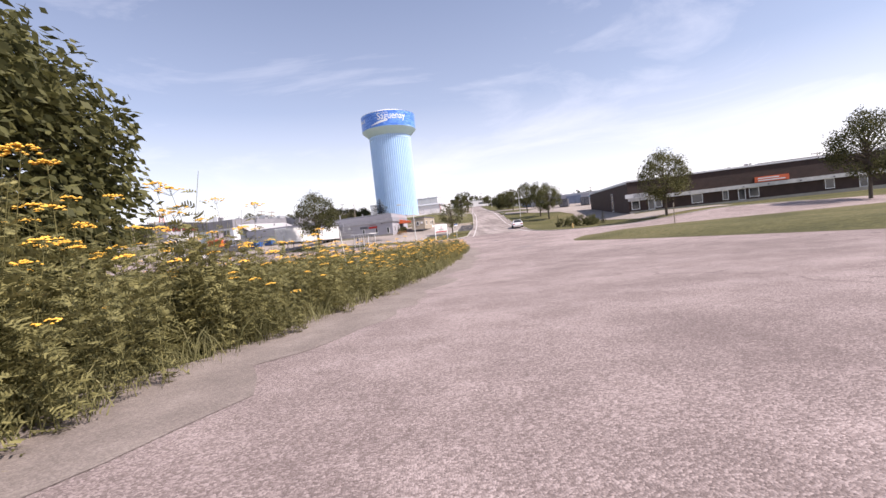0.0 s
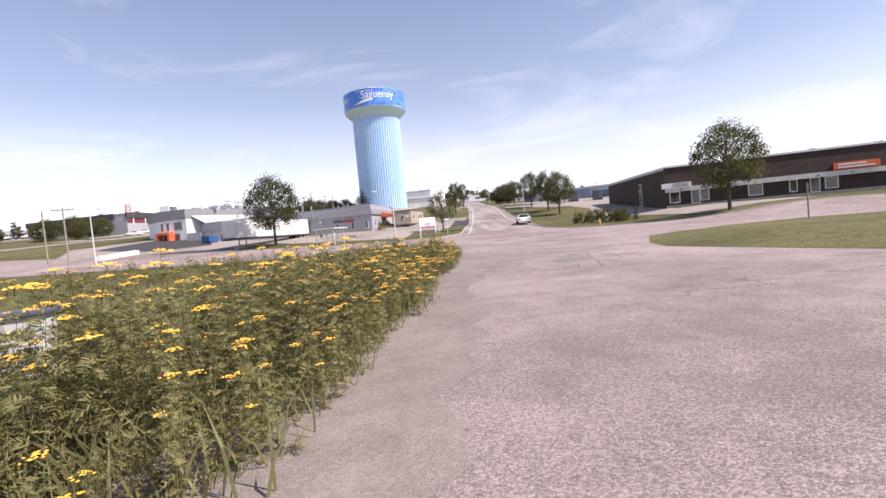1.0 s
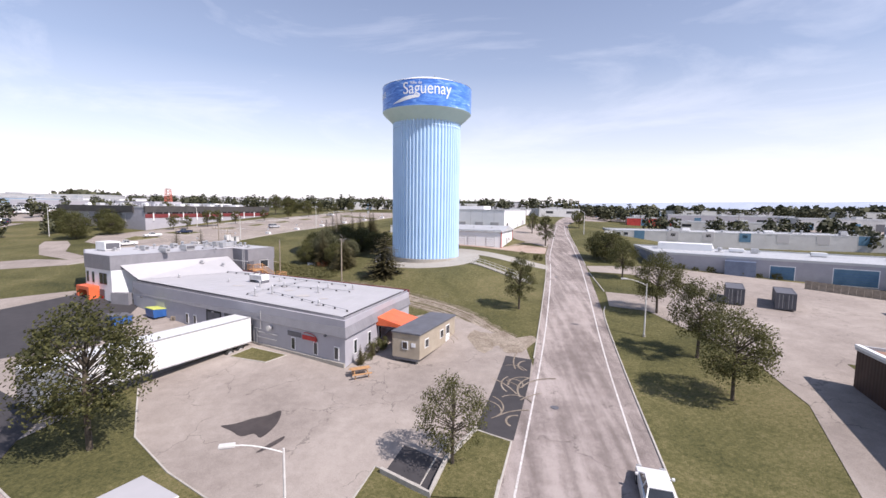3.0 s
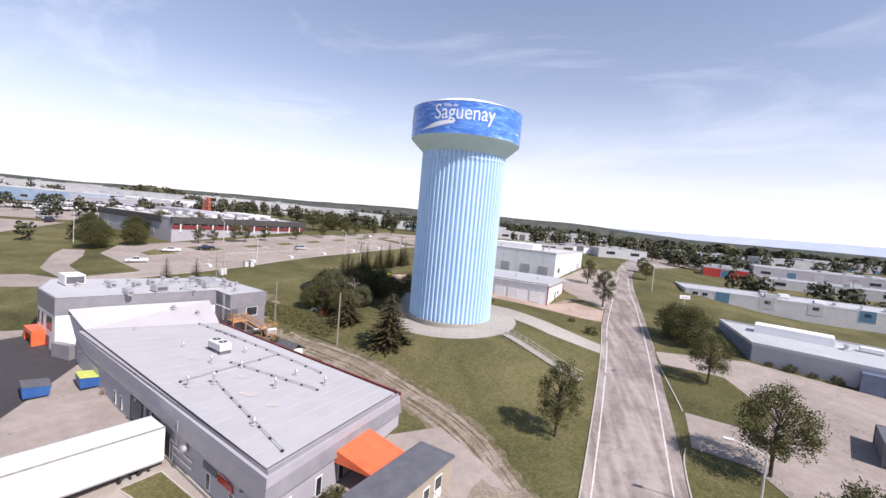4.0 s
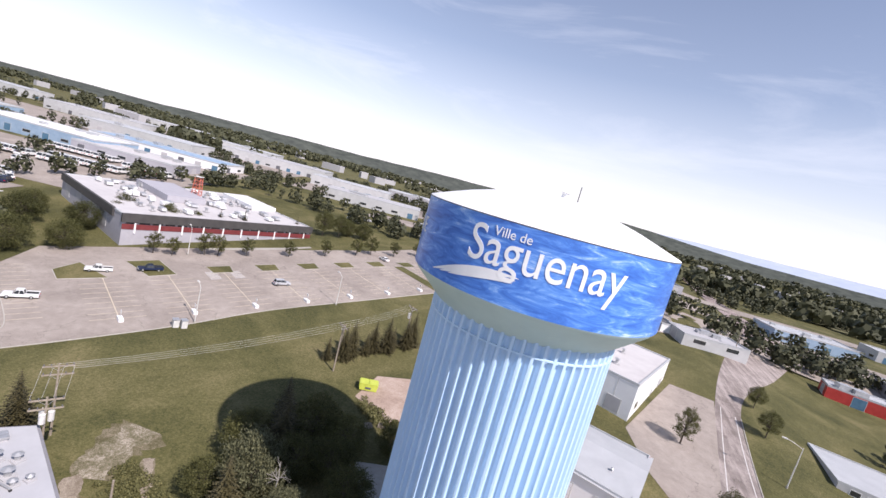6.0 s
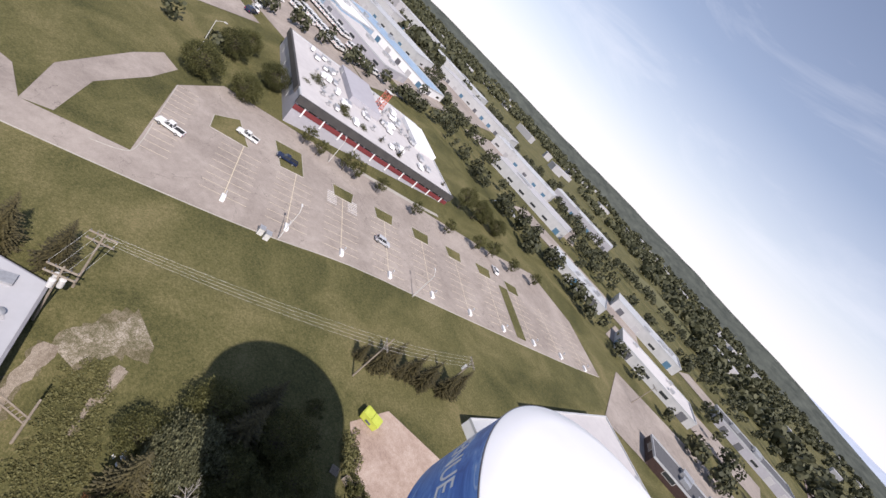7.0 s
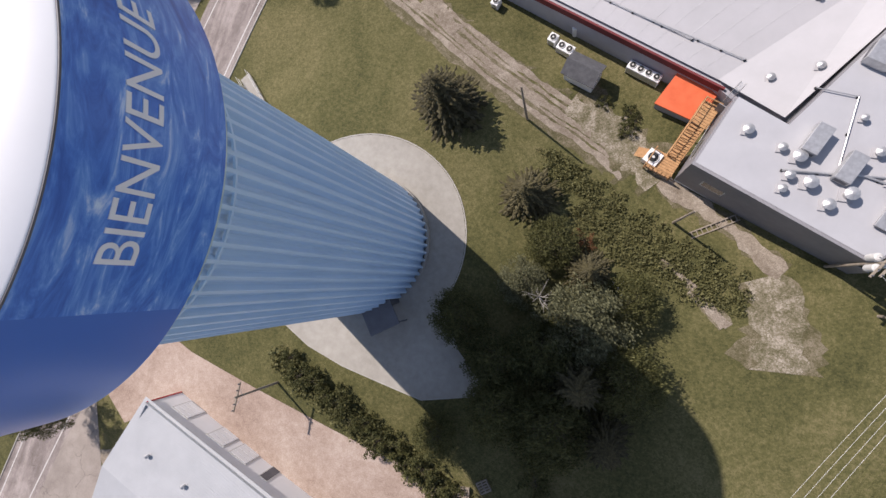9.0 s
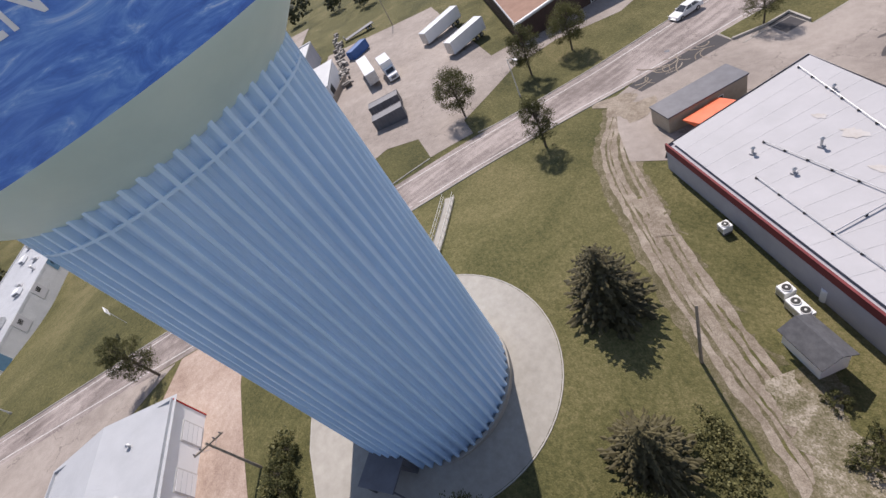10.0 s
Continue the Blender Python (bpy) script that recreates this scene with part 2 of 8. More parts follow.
M["polewood"] = mat("weathered_pole_wood", (0.22, 0.18, 0.14), (0.34, 0.29, 0.23), 2.5, 0.9)
M["bark"] = mat("bark", (0.05, 0.04, 0.03), (0.12, 0.095, 0.07), 5, 0.95, 0.02)
M["leaf"] = island_mat("tree_leaves", (0.032, 0.038, 0.013), (0.155, 0.15, 0.053), trans=0.3)
M["needle"] = island_mat("spruce_needles", (0.024, 0.021, 0.009), (0.095, 0.080, 0.033))
M["weed"] = island_mat("tansy_leaves", (0.06, 0.062, 0.022), (0.34, 0.31, 0.125), trans=0.35)
M["blade"] = island_mat("grass_blades", (0.07, 0.08, 0.025), (0.26, 0.24, 0.11), trans=0.25)
M["flower"] = island_mat("tansy_flowers", (0.70, 0.36, 0.035), (0.90, 0.54, 0.10), 0.7)
M["woods"] = island_mat("distant_woods", (0.030, 0.035, 0.019), (0.092, 0.092, 0.046))
M["scrub"] = island_mat("scrub_leaves", (0.05, 0.056, 0.02), (0.22, 0.205, 0.085), trans=0.25)
M["redbrick"] = mat("red_band", (0.13, 0.02, 0.023), (0.19, 0.033, 0.034), 0.6, 0.8)
M["blue"] = mat("blue_paint", (0.02, 0.08, 0.25), (0.035, 0.12, 0.34), 0.8, 0.4)
M["yellow"] = mat("lime_yellow_paint", (0.42, 0.48, 0.06), (0.55, 0.60, 0.10), 0.8, 0.4)
M["carwhite"] = mat("white_car_paint", (0.70, 0.70, 0.69), (0.76, 0.76, 0.75), 0.5, 0.2)
M["cardark"] = mat("navy_car_paint", (0.012, 0.02, 0.05), (0.02, 0.03, 0.07), 0.5, 0.2)
M["cargrey"] = mat("silver_car_paint", (0.40, 0.41, 0.43), (0.48, 0.49, 0.51), 0.5, 0.25)
M["redlamp"] = mat("red_lamp", (0.35, 0.01, 0.01), (0.45, 0.02, 0.02), 1.0, 0.2)
M["steelroof"] = mat("pale_metal_roof", (0.40, 0.41, 0.42), (0.52, 0.53, 0.54), 0.3, 0.5, big=0.5, wave=("X", 2.2, 0.03))
M["roofgrey"] = mat("grey_roof_membrane", (0.36, 0.36, 0.375), (0.47, 0.47, 0.485), 0.35, 0.75, 0.004, 0.6)
M["scrapmetal"] = island_mat("mixed_scrap", (0.06, 0.05, 0.045), (0.45, 0.42, 0.38))
M["rustroof"] = mat("rusty_gravel_roof", (0.20, 0.11, 0.075), (0.34, 0.21, 0.15), 0.5, 0.9, big=0.6)
M["palewall"] = mat("pale_cladding", (0.42, 0.42, 0.42), (0.54, 0.54, 0.54), 0.3, 0.6, big=0.4, wave=("X", 3.0, 0.015))
M["seam"] = mat("roof_seam", (0.39, 0.385, 0.39), (0.47, 0.465, 0.47), 0.8, 0.8)
M["rust_stain"] = mat("ponding_stain", (0.42, 0.385, 0.345), (0.50, 0.48, 0.465), 1.2, 0.8)
M["flatroof"] = mat("gravel_roof", (0.42, 0.40, 0.40), (0.56, 0.54, 0.53), 0.4, 0.9, big=0.6)
# distance haze is painted into the blue-grey of the mountains
M["mount"] = mat("haze_tinted_hills", (0.36, 0.41, 0.50), (0.42, 0.47, 0.56), 0.01, 1.0, spec=0.0)
M["field"] = mat("far_fields", (0.10, 0.105, 0.055), (0.20, 0.185, 0.115), 0.012, 1.0, big=0.4, spec=0.0)

M["tarp"] = mat("lime_tarpaulin", (0.42, 0.47, 0.09), (0.58, 0.62, 0.16), 1.2, 0.6)
M["steelpole"] = mat("weathered_galvanised", (0.50, 0.49, 0.47), (0.66, 0.65, 0.62), 1.5, 0.6)
M["hydrant"] = mat("faded_yellow_paint", (0.45, 0.30, 0.10), (0.60, 0.43, 0.18), 2.0, 0.6)
M["slate"] = mat("slate_blue_cladding", (0.10, 0.13, 0.20), (0.15, 0.19, 0.27), 0.6, 0.6, wave=("Z", 4.0, 0.015))
M["bluedoor"] = mat("blue_roll_door", (0.06, 0.14, 0.22), (0.09, 0.19, 0.28), 0.8, 0.5)
M["bluepane"] = mat("bluish_window", (0.05, 0.10, 0.17), (0.09, 0.16, 0.25), 0.8, 0.12, spec=0.8)
M["darkfascia"] = mat("dark_brown_fascia", (0.045, 0.042, 0.042), (0.07, 0.065, 0.062), 0.4, 0.7)
M["mastred"] = mat("faded_red_steel", (0.42, 0.10, 0.07), (0.52, 0.15, 0.10), 0.8, 0.6)
M["shingle"] = mat("dark_shingles", (0.07, 0.07, 0.075), (0.11, 0.11, 0.115), 2.0, 0.9)
M["redwall"] = mat("red_cladding", (0.40, 0.03, 0.025), (0.50, 0.05, 0.04), 0.5, 0.5, wave=("X", 3.0, 0.02))
M["bluewall"] = mat("blue_cladding", (0.24, 0.34, 0.46), (0.32, 0.43, 0.55), 0.4, 0.5, wave=("X", 3.0, 0.02))
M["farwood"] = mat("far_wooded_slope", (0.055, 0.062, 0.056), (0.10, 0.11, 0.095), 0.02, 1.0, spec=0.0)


def band_material():
    """Painted water on the tank: blue with pale streaks."""
    m = bpy.data.materials.new("painted_water_band")
    m.use_nodes = True
    n, l = m.node_tree.nodes, m.node_tree.links
    b = n["Principled BSDF"]
    tc = n.new("ShaderNodeTexCoord")
    mp = n.new("ShaderNodeMapping")
    mp.inputs["Scale"].default_value = (0.35, 0.35, 1.6)
    l.new(tc.outputs["Object"], mp.inputs["Vector"])
    nz = n.new("ShaderNodeTexNoise")
    nz.inputs["Scale"].default_value, nz.inputs["Detail"].default_value, nz.inputs["Distortion"].default_value = 0.9, 8, 1.4
    nz.inputs["Roughness"].default_value = 0.68
    l.new(mp.outputs["Vector"], nz.inputs["Vector"])
    rp = n.new("ShaderNodeValToRGB")
    e = rp.color_ramp.elements
    e[0].position, e[0].color = 0.33, (0.04, 0.13, 0.49, 1)
    e[1].position, e[1].color = 0.71, (0.62, 0.76, 0.95, 1)
    for at, c in ((0.48, (0.07, 0.215, 0.66, 1)), (0.58, (0.15, 0.34, 0.77, 1))):
        e.new(at).color = c
    l.new(nz.outputs["Fac"], rp.inputs["Fac"])
    # the painted picture stops short of a plain blue stretch
    sep = n.new("ShaderNodeSeparateXYZ")
    l.new(tc.outputs["Object"], sep.inputs["Vector"])
    ang = n.new("ShaderNodeMath")
    ang.operation = "ARCTAN2"
    l.new(sep.outputs["Y"], ang.inputs[0])
    l.new(sep.outputs["X"], ang.inputs[1])
    inside = n.new("ShaderNodeMath")
    inside.operation = "COMPARE"
    inside.inputs[1].default_value, inside.inputs[2].default_value = radians(128), radians(33)
    l.new(ang.outputs[0], inside.inputs[0])
    mx = n.new("ShaderNodeMix")
    mx.data_type = "RGBA"
    l.new(inside.outputs[0], mx.inputs["Factor"])
    l.new(rp.outputs["Color"], mx.inputs["A"])
    mx.inputs["B"].default_value = (0.06, 0.175, 0.57, 1)
    l.new(mx.outputs["Result"], b.inputs["Base Color"])
    b.inputs["Roughness"].default_value = 0.3
    return m


M["band"] = band_material()

# ---- the lie of the land ----
TX, TY = 1.1, 172.15                    # the tower's axis
KS = 1.15
_py = KS * np.array([-600, -20, 0, 10, 25, 40, 60, 78, 90, 103, 125, 132, 150, 169, 190, 215, 240, 300, 400, 700, 2500])
_pz = KS * np.array([0, 0, 0, -.35, -.6, -.7, -.5, 0, .9, 2.0, 4.8, 5.4, 6.8, 8.1, 10, 12.1, 14, 16.5, 17, 10, -25])
_ys = np.arange(-600, 2500, 1.0)
_ker = np.hanning(19)
_zs = np.convolve(np.pad(np.interp(_ys, _py, _pz), 9, mode="edge"), _ker / _ker.sum(), "valid")


def smooth(a, b, x):
    t = min(1.0, max(0.0, (x - a) / (b - a)))
    return t * t * (3 - 2 * t)


def gz(x, y):
    """Height of the ground."""
    z = float(np.interp(y, _ys, _zs))
    z += 1.6 * (1 - smooth(14, 32, math.hypot(x - TX, y - TY)))
    z += 1.4 * smooth(36, 52, x) * smooth(40, 70, y) * (1 - smooth(118, 150, y))
    z -= 4.5 * smooth(50, 95, x) * smooth(185, 240, y)
    z -= 2.1 * math.exp(-(((x + 27) / 21) ** 2 + ((y - 150) / 27) ** 2))
    return z


# ---- mesh helpers ----
def link(name, bm, material=None, parent=None, smooth_faces=False):
    me = bpy.data.meshes.new(name)
    bm.normal_update()
    bm.to_mesh(me)
    bm.free()
    if material:
        for x in (material if isinstance(material, (list, tuple)) else [material]):
            me.materials.append(M[x])
    if smooth_faces:
        me.polygons.foreach_set("use_smooth", [True] * len(me.polygons))
    ob = new(name, me)
    if parent:
        ob.parent = parent
    return ob


def part(name, bm, material, parent, label="", smooth_faces=False):
    ob = link(name, bm, material, parent, smooth_faces)
    return tagged(ob, label) if label else ob


def thing(name, x, y, z=None, turn=0.0, label="", category="", group="", kind=""):
    ob = new(name)
    ob.matrix_basis = pose(x, y, gz(x, y) if z is None else z, 0, 0, turn)
    ob.empty_display_size = 0.3
    return tagged(ob, label, category, group, kind)


def box(bm, x0, x1, y0, y1, z0, z1, bevel=0.0):
    r = bmesh.ops.create_cube(bm, size=1, matrix=Matrix.Translation(((x0 + x1) / 2, (y0 + y1) / 2, (z0 + z1) / 2)) @ Matrix.Diagonal((x1 - x0, y1 - y0, z1 - z0, 1)))
    if bevel:
        es = list({e for v in r["verts"] for e in v.link_edges})
        bmesh.ops.bevel(bm, geom=es, offset=bevel, segments=2, affect="EDGES", profile=0.6)
    return r["verts"]


def Box(*a, **k):
    bm = bmesh.new()
    box(bm, *a, **k)
    return bm


def tube(bm, a, b, r0, r1=None, n=10):
    a, b = Vector(a), Vector(b)
    d = b - a
    m = Matrix.Translation((a + b) / 2) @ d.to_track_quat("Z", "Y").to_matrix().to_4x4()
    return bmesh.ops.create_cone(bm, cap_ends=True, segments=n, radius1=r0, radius2=r0 if r1 is None else r1, depth=d.length, matrix=m)["verts"]


def Tube(*a, **k):
    bm = bmesh.new()
    tube(bm, *a, **k)
    return bm


def prism(bm, poly, z0, z1):
    """Upright prism on a plan polygon; z1 may be a list."""
    n = len(poly)
    zt = z1 if isinstance(z1, (list, tuple)) else [z1] * n
    lo = [bm.verts.new((x, y, z0)) for x, y in poly]
    hi = [bm.verts.new((x, y, zt[i])) for i, (x, y) in enumerate(poly)]
    for i in range(n):
        j = (i + 1) % n
        bm.faces.new((lo[i], lo[j], hi[j], hi[i]))
    bm.faces.new(hi)
    bm.faces.new(lo[::-1])
    bmesh.ops.recalc_face_normals(bm, faces=bm.faces[:])


def Prism(poly, z0, z1):
    bm = bmesh.new()
    prism(bm, poly, z0, z1)
    return bm


def cut_grid(bm, cell):
    xs, ys = [v.co.x for v in bm.verts], [v.co.y for v in bm.verts]
    for axis, lo, hi in ((0, min(xs), max(xs)), (1, min(ys), max(ys))):
        k = math.ceil(lo / cell) * cell
        while k < hi:
            co, no = [0, 0, 0], [0, 0, 0]
            co[axis], no[axis] = k, 1
            bmesh.ops.bisect_plane(bm, geom=bm.verts[:] + bm.edges[:] + bm.faces[:], dist=1e-5, plane_co=co, plane_no=no)
            k += cell


def drape(name, poly, off, material, cell=3.0, label="", category="", kind="structure", parent=None):
    """A flat surface that follows the ground, off metres above it."""
    bm = bmesh.new()
    f = bm.faces.new([bm.verts.new((x, y, 0)) for x, y in poly])
    f.normal_update()
    bmesh.ops.triangulate(bm, faces=bm.faces[:], ngon_method="EAR_CLIP")
    cut_grid(bm, cell)
    for v in bm.verts:
        v.co.z = gz(v.co.x, v.co.y) + off
    bm.normal_update()
    for f in bm.faces:
        if f.normal.z < 0:
            f.normal_flip()
    return tagged(link(name, bm, material, parent), label, category, "", kind)


def along(pts, step):
    """Points every step metres along a line."""
    out = []
    for (x0, y0), (x1, y1) in zip(pts, pts[1:]):
        n = max(1, round(math.hypot(x1 - x0, y1 - y0) / step))
        out += [(x0 + (x1 - x0) * i / n, y0 + (y1 - y0) * i / n) for i in range(n)]
    return out + [pts[-1]]


def curve_pts(pts, n=6):
    """Catmull-Rom through plan points."""
    p = [pts[0]] + list(pts) + [pts[-1]]
    out = []
    for i in range(1, len(p) - 2):
        a, b, c, d = (Vector(q) for q in p[i - 1:i + 3])
        for k in range(n):
            t = k / n
            v = 0.5 * (2 * b + (c - a) * t + (2 * a - 5 * b + 4 * c - d) * t * t + (3 * b - a - 3 * c + d) * t ** 3)
            out.append((v.x, v.y))
    return out + [tuple(pts[-1])]


def ribbon_bm(pts, width, off, height=0.0, step=2.0):
    """A strip along a line on the ground; with height it is a solid kerb."""
    bm = bmesh.new()
    q = along(pts, step)
    rows = []
    for i, (x, y) in enumerate(q):
        a, b = Vector(q[max(0, i - 1)]), Vector(q[min(len(q) - 1, i + 1)])
        d = (b - a).normalized()
        nx, ny = -d.y * width / 2, d.x * width / 2
        z = gz(x, y) + off
        if height:
            rows.append([bm.verts.new(c) for c in ((x + nx, y + ny, z - 0.1), (x + nx, y + ny, z + height), (x + nx * .7, y + ny * .7, z + height + .015), (x - nx * .7, y - ny * .7, z + height + .015), (x - nx, y - ny, z + height), (x - nx, y - ny, z - 0.1))])
        else:
            rows.append([bm.verts.new((x + nx, y + ny, z)), bm.verts.new((x - nx, y - ny, z))])
    for a, b in zip(rows, rows[1:]):
        for i in range(len(a) - 1):
            bm.faces.new((a[i], a[i + 1], b[i + 1], b[i]))
    if height:
        bm.faces.new(rows[0])
        bm.faces.new(rows[-1][::-1])
        bmesh.ops.recalc_face_normals(bm, faces=bm.faces[:])
    else:
        bm.normal_update()
        for f in bm.faces:
            if f.normal.z < 0:
                f.normal_flip()
    return bm

# ---- ground ----
def steps(lo, hi, fine_lo, fine_hi, fine, grow):
    out = list(np.arange(fine_lo, fine_hi + 1e-6, fine))
    d, v = fine, fine_hi
    while v < hi:
        d *= grow
        v += d
        out.append(v)
    d, v = fine, fine_lo
    while v > lo:
        d *= grow
        v -= d
        out.insert(0, v)
    return out


def ground_sheet():
    gx = steps(-3800, 3800, -135, 120, 2.5, 1.16)
    gy = steps(-900, 4200, -20, 310, 2.5, 1.16)
    verts = [(x, y, gz(x, y)) for y in gy for x in gx]
    w = len(gx)
    faces = [(j * w + i, j * w + i + 1, (j + 1) * w + i + 1, (j + 1) * w + i) for j in range(len(gy) - 1) for i in range(w - 1)]
    me = bpy.data.meshes.new("ground")
    me.from_pydata(verts, [], faces)
    me.materials.append(M["grass"])
    me.polygons.foreach_set("use_smooth", [True] * len(me.polygons))
    return tagged(new("ground", me), "rough mown grass over the whole sloping site", "ground", "", "structure")


ground_sheet()

# streets
L_EDGE = [(13.9, 88.3), (16.6, 100.6), (20.7, 118), (24.6, 140), (28.4, 163), (31.4, 185), (35, 205), (40, 232), (44, 252), (51, 278), (62, 310), (80, 350)]
R_EDGE = [(26.7, 86.5), (28.6, 97.8), (30.7, 114), (33.4, 135), (36.2, 155), (39.2, 175), (42.2, 200), (45.2, 226), (48.6, 248), (55, 266), (70, 292), (94, 340)]
N_KERB = [(-120, 140), (-75, 120), (-40.5, 103.9), (-21.9, 95.6), (-8.6, 89.3), (2.5, 83.6), (7.6, 82.2), (11.3, 84.2), (13.9, 88.3)]
NE_KERB = [(26.7, 86.5), (26.2, 80), (27.4, 75), (30.4, 71.3), (38.2, 68.0), (60, 58.5), (140, 24)]
S_KERB_W = [(-120, 116), (-60, 89), (-17.5, 70.0), (-1.8, 63.1), (4.6, 59.4), (6.9, 57.2), (7.9, 54.0)]
W_EDGE = [(7.9, 54.0), (7.7, 50), (7.2, 46), (6.2, 40.6), (5.6, 37), (4.7, 34), (3.8, 28.6), (2.9, 24.5), (2.1, 21.2), (1.0, 17.2), (0.2, 14.6), (-0.9, 10.9), (-1.8, 8.2), (-2.7, 5.1), (-3.3, 2), (-4.2, -10), (-4.6, -60)]
SE_KERB = [(18.5, -60), (18.4, 10), (16.4, 30), (15.5, 37.8), (16.9, 41.4), (20.6, 47.4), (24.5, 49.6), (31, 49.8), (45, 43.2), (140, 2)]
drape("road_main", curve_pts(L_EDGE, 4) + curve_pts(R_EDGE[::-1], 4), 0.03, "asphalt_main", 3, "worn grey asphalt street with faded edge lines", "road")
drape("road_cross", N_KERB + [(15, 88), (26.7, 86.5)] + NE_KERB[1:] + [(140, 2)] + SE_KERB[::-1][1:6] + [(7.9, 54.0)] + S_KERB_W[::-1][1:], 0.036, "asphalt", 3, "worn asphalt cross street with manholes", "road")
drape("road_start", W_EDGE + SE_KERB[:6] + [(15.5, 50.0)], 0.042, "asphalt", 2, "coarse pinkish asphalt street beside the weeds", "road")

# the grassed corner is banked up behind its kerb
bank = drape("grass_bank", SE_KERB[1:9] + [(60, 36.7), (90, 23.8), (90, 0), (40, 5)], 0.05, "grass", 1.5, "mown grass banked up behind the kerb", "grass")
for v in bank.data.vertices:
    p = Vector((v.co.x, v.co.y))
    gap = 99.0
    for a, b in zip(SE_KERB, SE_KERB[1:]):
        a, b = Vector(a), Vector(b)
        t = max(0, min(1, (p - a).dot(b - a) / (b - a).length_squared))
        gap = min(gap, (a.lerp(b, t) - p).length)
    v.co.z += .34 * smooth(0, 4.5, gap)

# cracks and a smooth sealed patch in the first street
CRACKS = (([(12.2, 40.5), (12.2, 39.3), (11.9, 38.0), (11.2, 36.5), (10.7, 34.9), (10.5, 34.2), (10.2, 33.4), (9.7, 32.2)], .04),
          ([(12.2, 37.6), (12.25, 36.5), (12.0, 35.6), (11.6, 34.6)], .04), ([(9.6, 33.9), (9.5, 33.6), (9.2, 32.8)], .04),
          ([(12.3, 25.0), (12.1, 24.0), (11.6, 21.5), (10.7, 18.8), (9.9, 16.6), (9.3, 15.2)], .03), ([(11.2, 36.5), (10.6, 36.9), (10.1, 37.1)], .03), ([(18.2, 31.5), (16.2, 29.0), (14.3, 25.8), (12.3, 25.0)], .035))
for k, (pts, w) in enumerate(CRACKS):
    q = random.Random(90 + k)
    fine = [(x + q.uniform(-.07, .07), y + q.uniform(-.07, .07)) for x, y in along(pts, .22)]
    tagged(link("road_crack_%d" % (k + 1), ribbon_bm(fine, w, .0475, step=.2), "crack"), "ragged dark crack in worn asphalt", "crack", "", "structure")
drape("sealed_patch_1", curve_pts([(11.5, 39.1), (11.85, 38.6), (11.2, 37.0), (10.6, 35.1), (9.9, 35.1), (9.3, 35.6), (10.1, 37.1), (11.5, 39.1)], 3)[:-1], .0455, "sealed", 1.5, "smooth grey sealed patch in the asphalt", "road patch")
drape("sealed_patch_2", curve_pts([(15.1, 49.2), (16.4, 49.9), (16.1, 48.8), (15.2, 47.7), (14.3, 47.6), (14.6, 48.6), (15.1, 49.2)], 3)[:-1], .0465, "sealed", 1.5, "dark stain on worn asphalt", "road patch")

# yards and drives
YARD = [(-22.5, 111), (-15, 101.5), (-9, 97.5), (3.2, 91.4), (5.0, 91.8), (6.6, 99.7), (10.4, 97.9), (16.9, 101.5), (20.9, 118.5), (20.5, 124), (14, 131), (8, 136), (3, 133), (-1, 116.5), (-17, 124.5)]
drape("yard", YARD, 0.05, "asphalt_lot", 3, "pale patched asphalt yard beside the food plant", "yard")
drape("yard_west", [(-22.2, 95.8), (-24.5, 100), (-22.5, 111), (-17.5, 124.5), (-44, 136), (-58, 141), (-72, 131), (-64, 115), (-41, 104.2)], 0.046, "asphalt_lot", 3, "pale asphalt loading yard", "yard")
drape("new_asphalt", [(-44.5, 114), (-64, 126), (-56, 140.5), (-43, 136), (-36.5, 121)], 0.062, "asphalt_new", 3, "fresh black asphalt apron at the entrance", "yard")
drape("new_asphalt_drive", [(-22.4, 96.2), (-24.5, 100), (-26, 104), (-36, 108), (-44, 106.5)], 0.064, "asphalt_new", 3, "fresh black asphalt at the yard mouth", "yard")
# the black of this sunken square also holds the tree's shade
drape("new_asphalt_patch", [(7.5, 99.1), (11.2, 97.1), (12.0, 100.7), (8.4, 102.6)], 0.062, "asphalt_new", 3, "dark paved square with the tree's shade in its black", "yard")
drape("roadside_bed", [(12.2, 100.9), (11.3, 96.8), (15.9, 97.0), (17.4, 103.9), (14.5, 105.3)], 0.13, "grass", 1.5, "kerbed grass bed under the young tree", "grass")
drape("new_asphalt_edge", [(14.3, 105.5), (17.6, 104.1), (20.0, 114.8), (20.9, 120.6), (17.8, 121.4), (16.0, 112.8)], 0.064, "asphalt_new", 3, "dark asphalt strip scrawled with tyre marks", "yard")
drape("east_yard", [(35.6, 141), (37.2, 149.2), (45, 147), (49, 152), (47, 164), (38.4, 166), (38.9, 172), (54, 173.5), (128, 133), (112, 100), (56, 120), (52, 96), (47, 83), (58, 74), (54, 66), (42.6, 72), (42.2, 86), (41, 98), (46, 111), (46.5, 122), (41, 139)], 0.05, "asphalt_lot", 3, "wide pale gravel and asphalt yard", "yard")
drape("lane", [(31.5, 187), (20, 190), (4, 192), (-12, 194.3), (-24, 199), (-24, 207), (-14, 213), (2, 202), (20, 196.5), (27, 201), (33.3, 197)], 0.05, "pinkdirt", 3, "pinkish sandy lane beside the garage", "yard")
drape("north_yard", [(33.4, 198), (25.5, 212), (22, 224), (34, 254), (44, 253), (40, 231), (35.3, 206)], 0.05, "asphalt_lot", 3, "pale asphalt yard before the warehouses", "yard")
PX, PY = 1.6, 171.6                     # middle of the round pad
